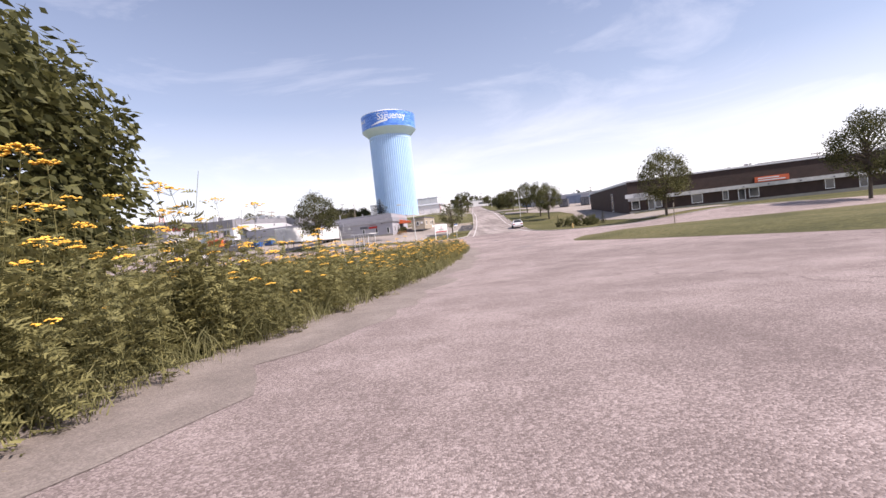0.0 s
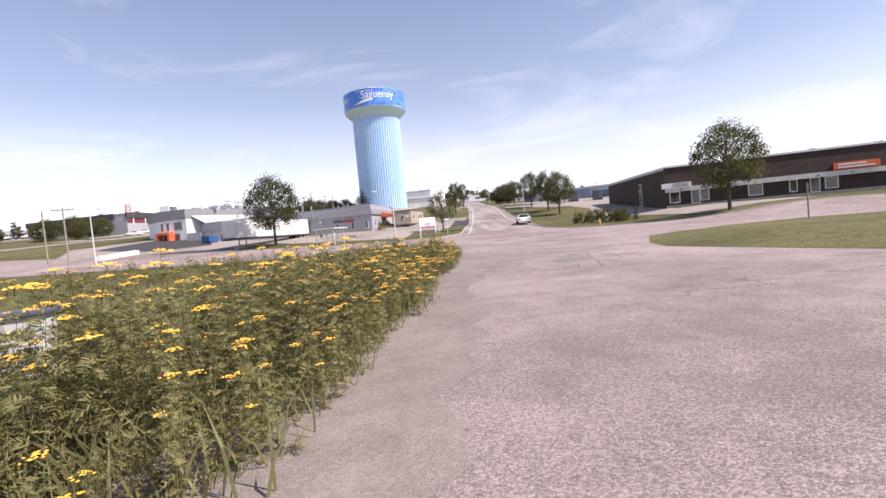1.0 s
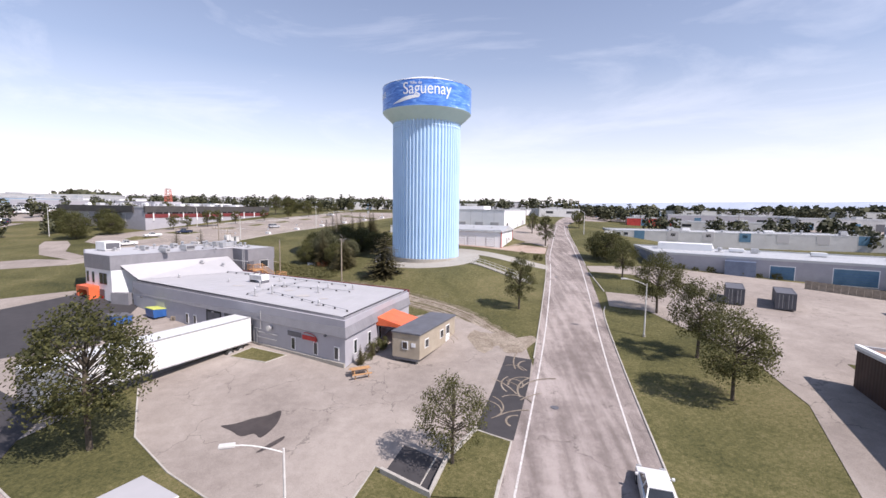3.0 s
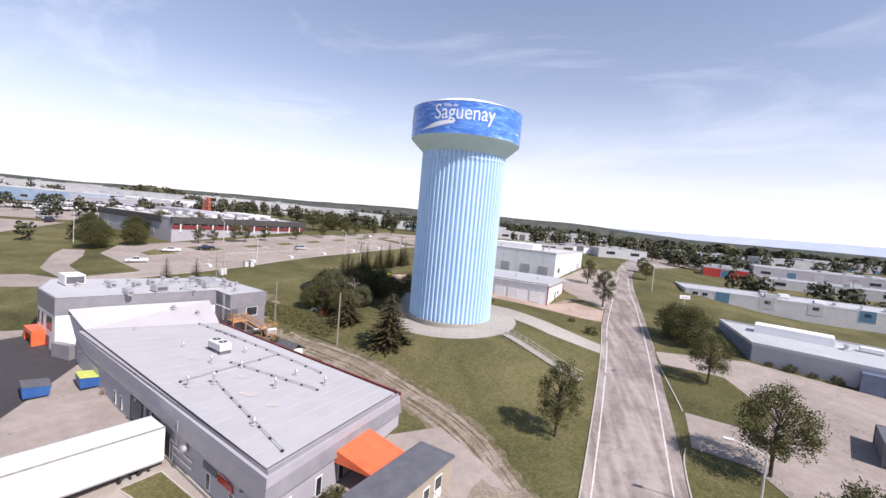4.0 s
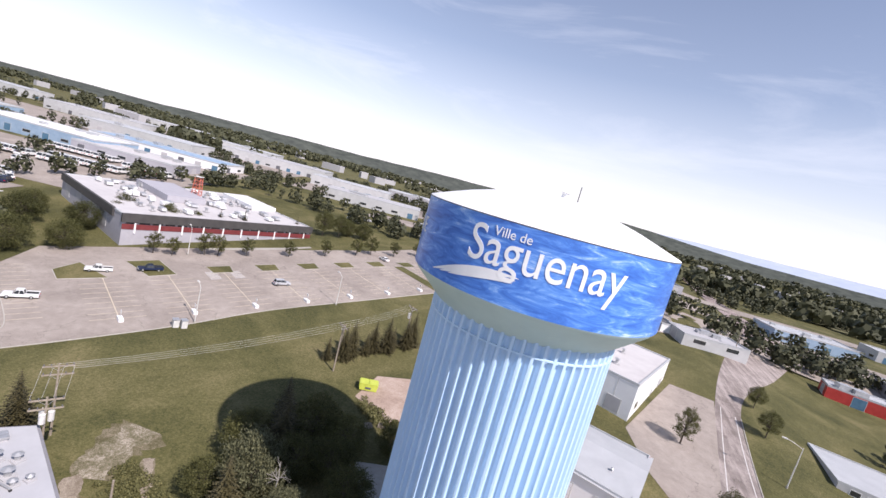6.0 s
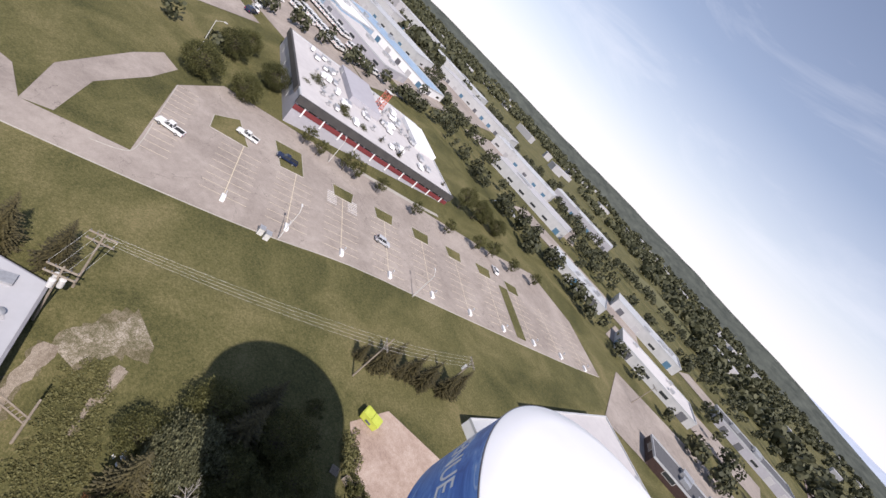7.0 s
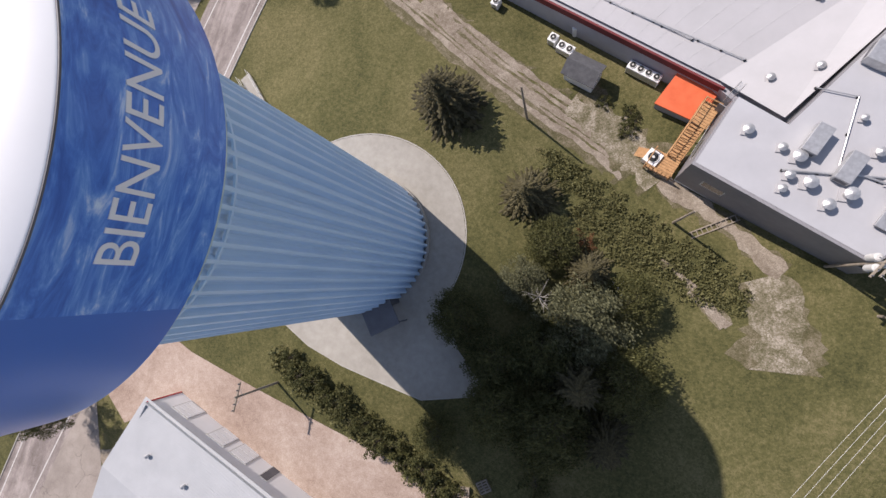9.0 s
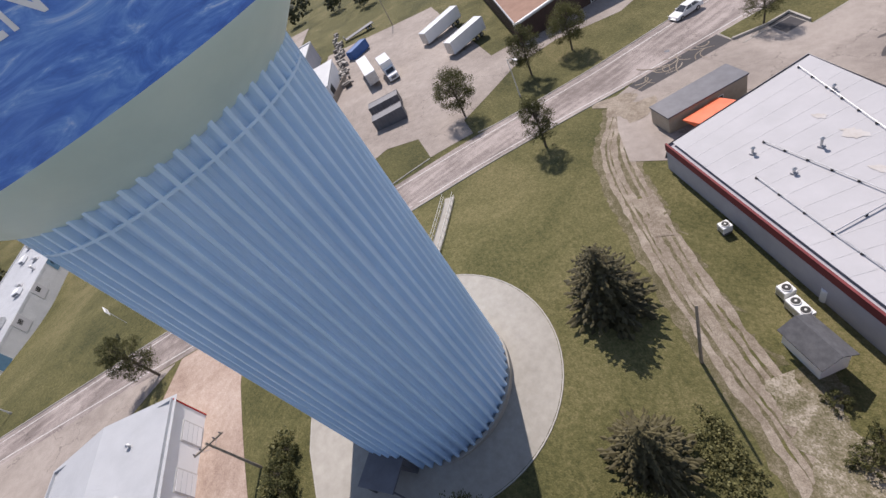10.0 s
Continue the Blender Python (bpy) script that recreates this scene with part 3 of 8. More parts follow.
PAD = [(PX + 12.3 * math.cos(a), PY - 12.3 * math.sin(a)) for a in np.linspace(radians(-18), radians(204), 38)]
PAD_FLARE = [(-11.1, 178.4), (-12.6, 180.9), (-15.9, 183.7), (-15.2, 185.0), (-10, 186.8), (-.5, 185.8), (4.1, 184.8), (7.3, 183.4), (12, 181.9)]
drape("tower_pad", PAD + PAD_FLARE + [(29.9, 170.3), (29.3, 166.0), (20.4, 169.3), (14.2, 174.0)], 0.055, "concrete", 2.5, "pale concrete ring and drive round the tower", "pavement")

# parking lot north-west
LOT = [(-79, 158.5), (-69.5, 178), (-61.5, 197), (-55.5, 214), (-43.5, 238), (-25.5, 275.5), (-17, 298), (-38, 307), (-60, 304), (-67, 281), (-79, 258), (-97, 226.5), (-112, 201.5), (-104.5, 189.5), (-77.5, 177.5), (-84, 164)]
drape("parking_lot", LOT, 0.05, "asphalt_lot", 4, "large pinkish grey car park with worn bay lines", "car park")


# ---- the water tower ----
def lathe(rows, n, flute=None):
    """Rings of (radius, z); flute(angle index) may change the radius."""
    bm = bmesh.new()
    rings = []
    for r, z in rows:
        ring = []
        for i in range(n):
            a = 2 * math.pi * i / n
            rr = r + (flute(i) if flute else 0)
            ring.append(bm.verts.new((rr * math.cos(a), rr * math.sin(a), z)))
        rings.append(ring)
    for p, q in zip(rings, rings[1:]):
        for i in range(n):
            j = (i + 1) % n
            bm.faces.new((p[i], p[j], q[j], q[i]))
    return bm, rings


ZB = gz(TX, TY)                         # the foot
Z_COLLAR, Z_CONE, Z_BAND, Z_RIM = 38.95, 40.0, 42.35, 47.8
R_COL, R_TANK = 7.72, 10.25
tower = thing("water_tower", TX, TY, 0, 0, "tall pale blue fluted water tower with a painted blue tank", "water tower")


def wrap_text(words, a0, a1, z, cap, radius, parent, label):
    """Lettering laid round the tank between two angles, each letter a piece of its own."""
    cu = bpy.data.curves.new("letter", "FONT")
    cu.body, cu.size = words, 1.0
    tmp = new("letter", cu)
    dg = bpy.context.evaluated_depsgraph_get()
    me = bpy.data.meshes.new_from_object(tmp.evaluated_get(dg))
    bpy.data.objects.remove(tmp)
    whole = bmesh.new()
    whole.from_mesh(me)
    bpy.data.meshes.remove(me)
    xs = [v.co.x for v in whole.verts]
    x0, wide = min(xs), max(xs) - min(xs)
    span = radians(a1 - a0) * radius
    left = set(whole.verts)
    while left:
        stack, isle = [next(v for v in whole.verts if v in left)], set()
        while stack:
            v = stack.pop()
            if v in isle:
                continue
            isle.add(v)
            stack += [e.other_vert(v) for e in v.link_edges]
        left -= isle
        bm = bmesh.new()
        idx = {v: bm.verts.new(((v.co.x - x0) * span / wide, v.co.y * cap / .69, 0)) for v in isle}
        for f in whole.faces:
            if f.verts[0] in isle:
                bm.faces.new([idx[v] for v in f.verts])
        bmesh.ops.triangulate(bm, faces=bm.faces[:])
        k = math.floor(min(v.co.x for v in bm.verts))
        hi = max(v.co.x for v in bm.verts)
        while k < hi:
            bmesh.ops.bisect_plane(bm, geom=bm.verts[:] + bm.edges[:] + bm.faces[:], dist=1e-5, plane_co=(k, 0, 0), plane_no=(1, 0, 0))
            k += 0.35
        r = bmesh.ops.extrude_face_region(bm, geom=bm.faces[:])
        top = {v for v in r["geom"] if isinstance(v, bmesh.types.BMVert)}
        for v in bm.verts:
            a = radians(a0) + v.co.x / radius
            rr = radius + (0.03 if v in top else 0.0)
            v.co = (rr * math.cos(a), rr * math.sin(a), z + v.co.y)
        bmesh.ops.recalc_face_normals(bm, faces=bm.faces[:])
        part("letter", bm, "letter", parent, label)
    whole.free()


def build_tower():
    N_FL = 60
    per = 8
    n = N_FL * per
    prof = [0.0, 0.0, 0.0, 0.16, 0.40, 0.42, 0.42, 0.06]
    col, rings = lathe([(R_COL - 0.25, ZB - 1.0), (R_COL - 0.25, Z_COLLAR - 0.6), (R_COL - 0.25, Z_CONE + 0.1)], n, lambda i: prof[i % per])
    part("column", col, "tower", tower, "fluted pale blue steel column")
    ring, _ = lathe([(R_COL + .05, Z_COLLAR - 0.08), (R_COL + .17, Z_COLLAR - 0.06), (R_COL + .17, Z_COLLAR + 0.06), (R_COL + .05, Z_COLLAR + 0.08)], 128)
    part("collar", ring, "tower", tower, "thin steel ring below the tank")
    foot, _ = lathe([(R_COL + .32, ZB - 1), (R_COL + .32, ZB + .14), (R_COL + .02, ZB + .17)], 96)
    part("footing", foot, "concrete", tower, "concrete footing")
    cone, _ = lathe([(R_COL - 0.1, Z_CONE - 0.15), (R_COL + 0.15, Z_CONE + .05), (R_TANK - 0.25, Z_BAND - 0.35), (R_TANK - 0.03, Z_BAND - 0.05), (R_TANK, Z_BAND)], 160)
    part("cone", cone, "cone", tower, "grey green sloping underside", True)
    band, _ = lathe([(R_TANK, Z_BAND), (R_TANK, Z_BAND + 2), (R_TANK, Z_RIM - 2), (R_TANK, Z_RIM)], 160)
    part("band", band, "band", tower, "blue band painted like water", True)
    rim, _ = lathe([(R_TANK, Z_RIM - 0.05), (R_TANK + 0.02, Z_RIM - 0.045), (R_TANK + 0.02, Z_RIM + .01), (R_TANK - 0.02, Z_RIM + 0.015)], 160)
    part("rim", rim, "darkgrey", tower, "dark edge strip")
    dome, rg = lathe([(R_TANK - 0.02, Z_RIM + 0.02), (R_TANK - .06, Z_RIM + .07), (9, Z_RIM + 0.5), (7, Z_RIM + 1.2), (4.5, Z_RIM + 1.9), (2, Z_RIM + 2.35), (0.4, Z_RIM + 2.45)], 128)
    dome.faces.new(rg[-1])
    part("dome", dome, "domewhite", tower, "white domed roof", True)
    top = bmesh.new()
    tube(top, (0.6, 0, Z_RIM + 2.3), (0.6, 0, Z_RIM + 2.9), 0.35, n=14)
    tube(top, (0.6, 0, Z_RIM + 2.9), (0.6, 0, Z_RIM + 3.05), 0.5, 0.2, 14)
    part("vent", top, "white", tower, "roof vent")
    part("antenna", Tube((1.6, 0.8, Z_RIM + 2.3), (1.6, 0.8, Z_RIM + 3.7), 0.05, n=6), "darkgrey", tower)
    hatch = bmesh.new()
    box(hatch, 3.4, 4.4, 3.0, 4.0, Z_RIM + 1.4, Z_RIM + 2.15, 0.06)
    part("hatch", hatch, "white", tower)
    door = bmesh.new()
    for a in (radians(128),):
        c, s = math.cos(a), math.sin(a)
        m = Matrix.Translation((R_COL * c, R_COL * s, ZB + 1.5)) @ Matrix.Rotation(a, 4, "Z")
        bmesh.ops.create_cube(door, size=1, matrix=m @ Matrix.Diagonal((0.7, 3.2, 3.2, 1)))
        part("door", door, "darkgrey", tower, "dark service door in a frame")
        hood = bmesh.new()
        bmesh.ops.create_cube(hood, size=1, matrix=Matrix.Translation(((R_COL + 1.3) * c, (R_COL + 1.3) * s, ZB + 3.2)) @ Matrix.Rotation(a, 4, "Z") @ Matrix.Diagonal((2.6, 3.4, 0.18, 1)))
        for k in (-1.6, 1.6):
            p = Matrix.Rotation(a, 4, "Z") @ Vector((R_COL + 2.4, k, 0))
            tube(hood, (p.x, p.y, ZB), (p.x, p.y, ZB + 3.1), 0.08, n=8)
        part("porch_roof", hood, "darkgrey", tower, "small dark flat porch roof on posts")
    wrap_text("Saguenay", 247.8, 307.4, 44.75, 2.45, R_TANK + .01, tower, "white letter of the town name")
    wrap_text("Ville de", 256.5, 270.8, 46.7, .6, R_TANK + .01, tower, "small white letter")
    wrap_text("BIENVENUE", 170.0, 214.6, 44.95, 1.2, R_TANK + .01, tower, "white capital letter")
    # three white furrows below the name
    for k in range(3):
        bm = bmesh.new()
        lo, hi = [], []
        for i in range(25):
            t = i / 24
            a = radians(231 + k * 5 + (39 - k * 6) * t)
            zc = 42.95 + k * 0.10 + (1.55 - .32 * k) * math.sin(t * 1.9) / math.sin(1.6)
            w = (0.42 - .06 * k) * math.sin(math.pi * min(1, t * 0.97 + .02)) ** 0.8
            for lst, zz in ((lo, zc - w), (hi, zc)):
                lst.append(bm.verts.new(((R_TANK + .03) * math.cos(a), (R_TANK + .03) * math.sin(a), zz)))
        for i in range(24):
            bm.faces.new((lo[i], lo[i + 1], hi[i + 1], hi[i]))
        part("swoosh", bm, "letter", tower, "white curved stroke")


build_tower()


# ---- buildings ----
def wall_frame(bm, a, b, u0, u1, z0, z1, out, depth):
    """A box standing on the wall from a to b, between u0 and u1 metres along it, out metres proud."""
    d = (Vector(b) - Vector(a)).normalized()
    n = Vector((d.y, -d.x))
    p = [Vector(a) + d * u0 + n * out, Vector(a) + d * u1 + n * out, Vector(a) + d * u1 - n * depth, Vector(a) + d * u0 - n * depth]
    prism(bm, [(q.x, q.y) for q in p], z0, z1)


def opening(parent, name, a, b, u0, u1, z0, z1, pane="glass", frame="white", border=0.1):
    """A window or door on the outer face of the wall a-b (outside on the right going from a to b)."""
    bm = bmesh.new()
    wall_frame(bm, a, b, u0 - border, u1 + border, z0 - border, z1 + border, 0.06, 0.05)
    fr = part(name, bm, frame, parent)
    bm = bmesh.new()
    wall_frame(bm, a, b, u0, u1, z0, z1, 0.075, 0.03)
    part("pane", bm, pane, fr)
    return fr


def building(name, poly, h, wall, roof, label, category="building", roof_lip=0.35, base=None, rise=None):
    """Flat-roofed block on a plan polygon (counter-clockwise), with a low parapet."""
    cx, cy = sum(p[0] for p in poly) / len(poly), sum(p[1] for p in poly) / len(poly)
    z = min(gz(*p) for p in poly) - 0.4
    top = (max(gz(*p) for p in poly) if base is None else base) + h
    ob = thing(name, 0, 0, 0, 0, label, category)
    part("wall", Prism(poly, z, top), wall, ob)
    inner = [(x + (cx - x) * 0.012, y + (cy - y) * 0.012) for x, y in poly]
    if rise:
        return ob, z, top
    bm = bmesh.new()
    n = len(poly)
    o1 = [bm.verts.new((x + (x - cx) * .004, y + (y - cy) * .004, top + roof_lip)) for x, y in poly]
    i1 = [bm.verts.new((x, y, top + roof_lip)) for x, y in inner]
    i0 = [bm.verts.new((x, y, top + 0.04)) for x, y in inner]
    o0 = [bm.verts.new((x + (x - cx) * .004, y + (y - cy) * .004, top - 0.15)) for x, y in poly]
    for i in range(n):
        j = (i + 1) % n
        bm.faces.new((o0[i], o0[j], o1[j], o1[i]))
        bm.faces.new((o1[i], o1[j], i1[j], i1[i]))
        bm.faces.new((i1[i], i1[j], i0[j], i0[i]))
    part("parapet", bm, "steelroof", ob)
    bm = bmesh.new()
    bm.faces.new([bm.verts.new((x, y, top + 0.045)) for x, y in inner])
    part("roof", bm, roof, ob)
    return ob, z, top


D_SE, D_NE, D_NW, D_SW = (-1.1, 116.5), (3.3, 135.0), (-31.6, 149.2), (-44.2, 136.3)
plant = thing("food_plant", 0, 0, 0, 0, "low grey food plant with a white roof and orange entrances", "building")
D_TOP = 7.9


def build_plant():
    z = 1.0
    main = [D_SW, D_SE, D_NE, D_NW, (-37.5, 153.5), (-47, 143)]
    part("wall", Prism(main, z, D_TOP - 0.2), "wallgrey", plant, "pale grey stucco walls")
    # slanted steel fascia
    cx, cy = -20, 133
    edge = [D_SW, D_SE, D_NE, D_NW]
    bm = bmesh.new()
    zlo, zhi = 5.75, 8.0
    lo = [bm.verts.new((x + (x - cx) * .012, y + (y - cy) * .03, zlo)) for x, y in edge]
    hi = [bm.verts.new((x - (x - cx) * .012, y - (y - cy) * .03, zhi)) for x, y in edge]
    inn = [bm.verts.new((x - (x - cx) * .03, y - (y - cy) * .06, zlo)) for x, y in edge]
    for i in (0, 1):
        bm.faces.new((lo[i], lo[i + 1], hi[i + 1], hi[i]))
        bm.faces.new((inn[i], inn[i + 1], lo[i + 1], lo[i]))
    part("fascia", bm, "fascia", plant, "slanted ribbed grey steel fascia")
    bm = bmesh.new()
    wall_frame(bm, D_NE, D_NW, 0, 38.5, 7.1, 8.05, 0.12, 0.1)
    part("fascia_band", bm, "redbrick", plant, "dark red edge trim at the back")
    # roof with a slight fall, and the sloping sheet to the upper block
    bm = bmesh.new()
    bm.faces.new([bm.verts.new(c) for c in ((-43.6, 136.9, 8.0), (-1.6, 117.2, 8.0), (2.7, 134.6, 8.05), (-31.6, 148.7, 8.05))])
    part("roof", bm, "roofwhite", plant, "white membrane roof with seams")
    bm = bmesh.new()
    bm.faces.new([bm.verts.new(c) for c in ((-43.6, 136.9, 8.02), (-31.6, 148.7, 8.07), (-37.0, 152.7, 10.4), (-47.4, 137.4, 10.35))])
    part("sloped_roof", bm, "roofwhite", plant, "white sloping roof sheet")
    # welded seams of the roof sheet
    for k in range(1, 20):
        s = k / 20
        p, q = Vector((-43.6, 136.9)).lerp(Vector((-1.6, 117.2)), s), Vector((-31.6, 148.7)).lerp(Vector((2.7, 134.6)), s)
        w = (Vector((-1.6, 117.2)) - Vector((-43.6, 136.9))).normalized() * .06
        bm = bmesh.new()
        prism(bm, [tuple(p - w), tuple(p + w), tuple(q + w), tuple(q - w)], 8.0, [8.012, 8.012, 8.062, 8.062])
        part("roof_seam", bm, "seam", plant)
    for k, (x, y, rad) in enumerate(((-11, 128, .7), (-14.5, 131.5, .5), (-7.5, 126.5, .4), (-24, 134, .5), (-20, 139.5, .4))):
        r = random.Random(60 + k)
        bm = bmesh.new()
        bm.faces.new([bm.verts.new((x + rad * r.uniform(.5, 1.3) * math.cos(t) * 1.7, y + rad * r.uniform(.5, 1.3) * math.sin(t), 8.056)) for t in np.arange(0, 6.28, .35)])
        part("roof_stain", bm, "rust_stain", plant, "faint rusty ponding stain")
    # upper block
    up = [(-30.2, 158.4), (-44.8, 164.4), (-61.5, 145.4), (-56, 139.7), (-48, 136.3), (-36.8, 154.0), (-32.5, 152.0)]
    part("upper_wall", Prism(up, 2.0, 9.6), "white", plant, "white upper storey wall")
    bm = bmesh.new()
    prism(bm, [(x + (x + 46) * .01, y + (y - 148) * .01) for x, y in up], 9.5, 11.95)
    part("upper_fascia", bm, "fascia", plant, "grey steel band round the upper roof")
    bm = bmesh.new()
    bm.faces.new([bm.verts.new((x - (x + 46) * .008, y - (y - 148) * .008, 11.99)) for x, y in up])
    part("upper_roof", bm, "roofgrey", plant, "pale grey flat roof crowded with vents")
    # brand panel as plain shapes: a dark bar, a red bar, a curl
    a, b = D_SW, D_SE
    L = (Vector(b) - Vector(a)).length
    for name, u0, u1, z0, z1, m in (("sign_bar", L - 9.6, L - 7.2, 4.55, 5.15, "darkgrey"), ("sign_bar", L - 7.0, L - 4.6, 4.45, 5.0, "redlamp")):
        bm = bmesh.new()
        wall_frame(bm, a, b, u0, u1, z0, z1, 0.08, 0.05)
        part(name, bm, m, plant, "plain bar in place of the brand name")
    for u in (L - 8.9, L - 5.0, L - 1.6, L - 30, L - 32):
        opening(plant, "window", a, b, u, u + .55, 2.9, 4.3)
    opening(plant, "dock_door", a, b, L - 22.2, L - 19.2, 3.0, 5.4, "black", "darkgrey", .35)
    opening(plant, "dock_door", a, b, L - 26.5, L - 23.6, 3.0, 5.4, "darkgrey", "black", .3)
    opening(plant, "door", a, b, L - 17.6, L - 16.6, 2.6, 4.7, "darkgrey", "darkgrey")
    for u in (2.0, 5.6, 8.6):
        opening(plant, "window", D_SE, D_NE, u, u + .6, 3.2, 4.8)
    # windows of the entrance front
    a, b = (-56, 139.7), (-48, 136.3)
    for u in (.5, 2.4, 4.9, 6.2):
        opening(plant, "window", a, b, u, u + (.6 if u < 4 else 1.0), 7.0, 8.8, "glass", "darkgrey", .06)
    portal = bmesh.new()
    for u0, u1, z0, z1 in ((0.1, .8, 3.0, 5.9), (3.8, 4.5, 3.0, 5.9), (0.1, 4.5, 5.9, 6.5)):
        wall_frame(portal, a, b, u0, u1, z0, z1, 1.6, 0)
    part("portal", portal, "orange", plant, "bright orange entrance portal")
    opening(plant, "door", a, b, 1.2, 3.5, 3.4, 5.7, "glass", "darkgrey")
    bm = bmesh.new()
    wall_frame(bm, a, b, 4.8, 6.3, 4.1, 6.0, 0.1, 0.05)
    part("sign_panel", bm, "darkgrey", plant, "dark sign panel")
    bm = bmesh.new()
    wall_frame(bm, a, b, 5.1, 6.0, 4.4, 4.9, 0.13, 0.02)
    part("sign_bar", bm, "redlamp", plant, "plain red bar")
    for a2, b2, u in (((-36.8, 154.0), (-32.5, 152.0), 5.5), ((-32.5, 152.0), (-30.2, 158.4), 6.8), ((-30.2, 158.4), (-44.8, 164.4), 17.0)):
        bm = bmesh.new()
        wall_frame(bm, a2, b2, 0, u, 5.5, 9.5, .05, .02)
        part("cladding", bm, "fascia", plant, "grey steel wall cladding")
    opening(plant, "window", (-30.2, 158.4), (-44.8, 164.4), 2, 4, 8.0, 9.2)
    opening(plant, "window", (-32.5, 152.0), (-30.2, 158.4), 3.2, 5.2, 8.0, 9.4, "glass", "white")
    opening(plant, "door", (-32.5, 152.0), (-30.2, 158.4), .5, 1.5, 8.05, 10.2, "darkgrey", "darkgrey", .08)
    bm = bmesh.new()
    prism(bm, [(-28.3, 147.6), (-32.2, 149.0), (-30.8, 152.0), (-26.8, 150.6)], 3.5, 5.6)
    part("porch_wall", bm, "wallgrey", plant, "small grey room below the orange roof")
    # orange awning on the east side and behind
    bm = bmesh.new()
    prism(bm, [(0.6, 124.2), (5.2, 123.0), (6.4, 128.0), (1.8, 129.2)], 5.2, [6.4, 5.3, 5.3, 6.4])
    part("awning", bm, "orange", plant, "bright orange sloping awning")
    bm = bmesh.new()
    prism(bm, [(-28.2, 147.4), (-32.5, 148.9), (-30.9, 152.3), (-26.6, 150.8)], 5.6, [6.75, 6.75, 5.8, 5.8])
    part("back_awning", bm, "orange", plant, "orange roof over the back stair")


build_plant()

building("brown_building", [(47.5, 86), (110, 58), (120, 80), (52.5, 114.5)], 4.4, "brown", "rustroof", "long low dark brown shop building with glass doors", base=3.0)
building("blue_grey_building", [(55, 174.5), (130, 135), (142, 156), (57.5, 196)], 4.0, "wallgrey", "steelroof", "low grey building with blue doors and hedges", base=7.0)
building("long_warehouse", [(61.5, 234), (165, 212), (170, 229), (63, 250)], 3.4, "palewall", "steelroof", "long low white warehouse", base=9.9)
building("white_warehouse", [(22.3, 226.5), (32.5, 255.0), (-6.6, 270.5), (-13, 241)], 7.5, "white", "flatroof", "tall white warehouse with a flat roof", base=12.5)
building("garage", [(-7.0, 202.4), (20.0, 195.1), (24.2, 210.7), (-2.8, 218.0)], 4.6, "white", "steelroof", "white metal garage with roll-up doors", base=9.6)
building("storage_hall", [(-18, 222.2), (-1, 219), (1.6, 231.5), (-15.4, 234.7)], 3.6, "white", "steelroof", "low white storage hall behind the garage", base=10.4)
building("factory", [(-105.5, 215.2), (-87.8, 271), (-137.4, 286.6), (-155, 230.8)], 5.4, "wallgrey", "flatroof", "wide flat-roofed factory with a red band", base=14.0)

# ---- painted lines, kerbs ----
def lines(name, runs, width, off, material, label):
    bm = bmesh.new()
    for r in runs:
        b2 = ribbon_bm(r, width, off)
        me = bpy.data.meshes.new("tmp")
        b2.to_mesh(me)
        b2.free()
        bm.from_mesh(me)
        bpy.data.meshes.remove(me)
    return tagged(link(name, bm, material), label, "road marking", "", "structure")


tagged(link("edge_line_left", ribbon_bm(curve_pts([(-70, 115.5), (-27, 95.1), (-13.4, 88.7), (-0.6, 82.3), (6, 79.4), (11, 80.5), (14, 84.4), (15.4, 89), (19.1, 106.5), (24.2, 132), (29.4, 163), (32.3, 184), (36, 204), (41, 231), (45, 251)], 4), 0.17, 0.052), "line"), "long white painted edge line, chipped", "road marking", "", "structure")
tagged(link("edge_line_right", ribbon_bm(curve_pts([(25.0, 82), (26.2, 92.7), (28.0, 106.8), (31.0, 129), (35, 155), (38.0, 175), (41.2, 200), (44, 226), (47.4, 248)], 4), 0.17, 0.052), "line"), "white painted edge line along the street", "road marking", "", "structure")
tagged(link("edge_line_south", ribbon_bm([(-70, 95), (-20.5, 73.3), (-3.8, 66), (8, 60.8), (14.7, 58), (17.9, 56.7)], 0.12, 0.056), "line"), "thin faded white line", "road marking", "", "structure")


def kerb(name, pts, label="low weathered concrete kerb", width=0.16, height=0.12):
    return tagged(link(name, ribbon_bm(pts, width, 0, height), "kerb"), label, "kerb", "", "structure")


kerb("kerb_north", curve_pts(N_KERB[3:], 5))
kerb("kerb_main_left", curve_pts([L_EDGE[0], (15.4, 95), (16.2, 99)], 4))
kerb("kerb_main_left_far", curve_pts([(21.2, 121)] + L_EDGE[3:6], 4))
kerb("kerb_main_right", curve_pts(NE_KERB[::-1][1:] + R_EDGE[1:4] + [(34.8, 140.5)], 4))
kerb("kerb_main_right_far", curve_pts([(37.0, 149.5), (37.9, 165.5)], 4))
kerb("kerb_main_right_north", curve_pts([(38.9, 173), (42.2, 200), (45.2, 226), (48.6, 248)], 4))
kerb("kerb_lot", curve_pts(LOT[:7], 3))
kerb("kerb_lot_west", curve_pts([(-104.5, 189.7), (-90, 183.5), (-79.5, 179), (-77, 176.5), (-78, 172)], 4))
kerb("kerb_yard", along([(-22.5, 111), (-15, 101.5), (-9, 97.5), (3.2, 91.4), (5.0, 91.8), (6.6, 99.7), (10.4, 97.9), (12.4, 106)], 3), "crumbling yard kerb", 0.14, 0.07)
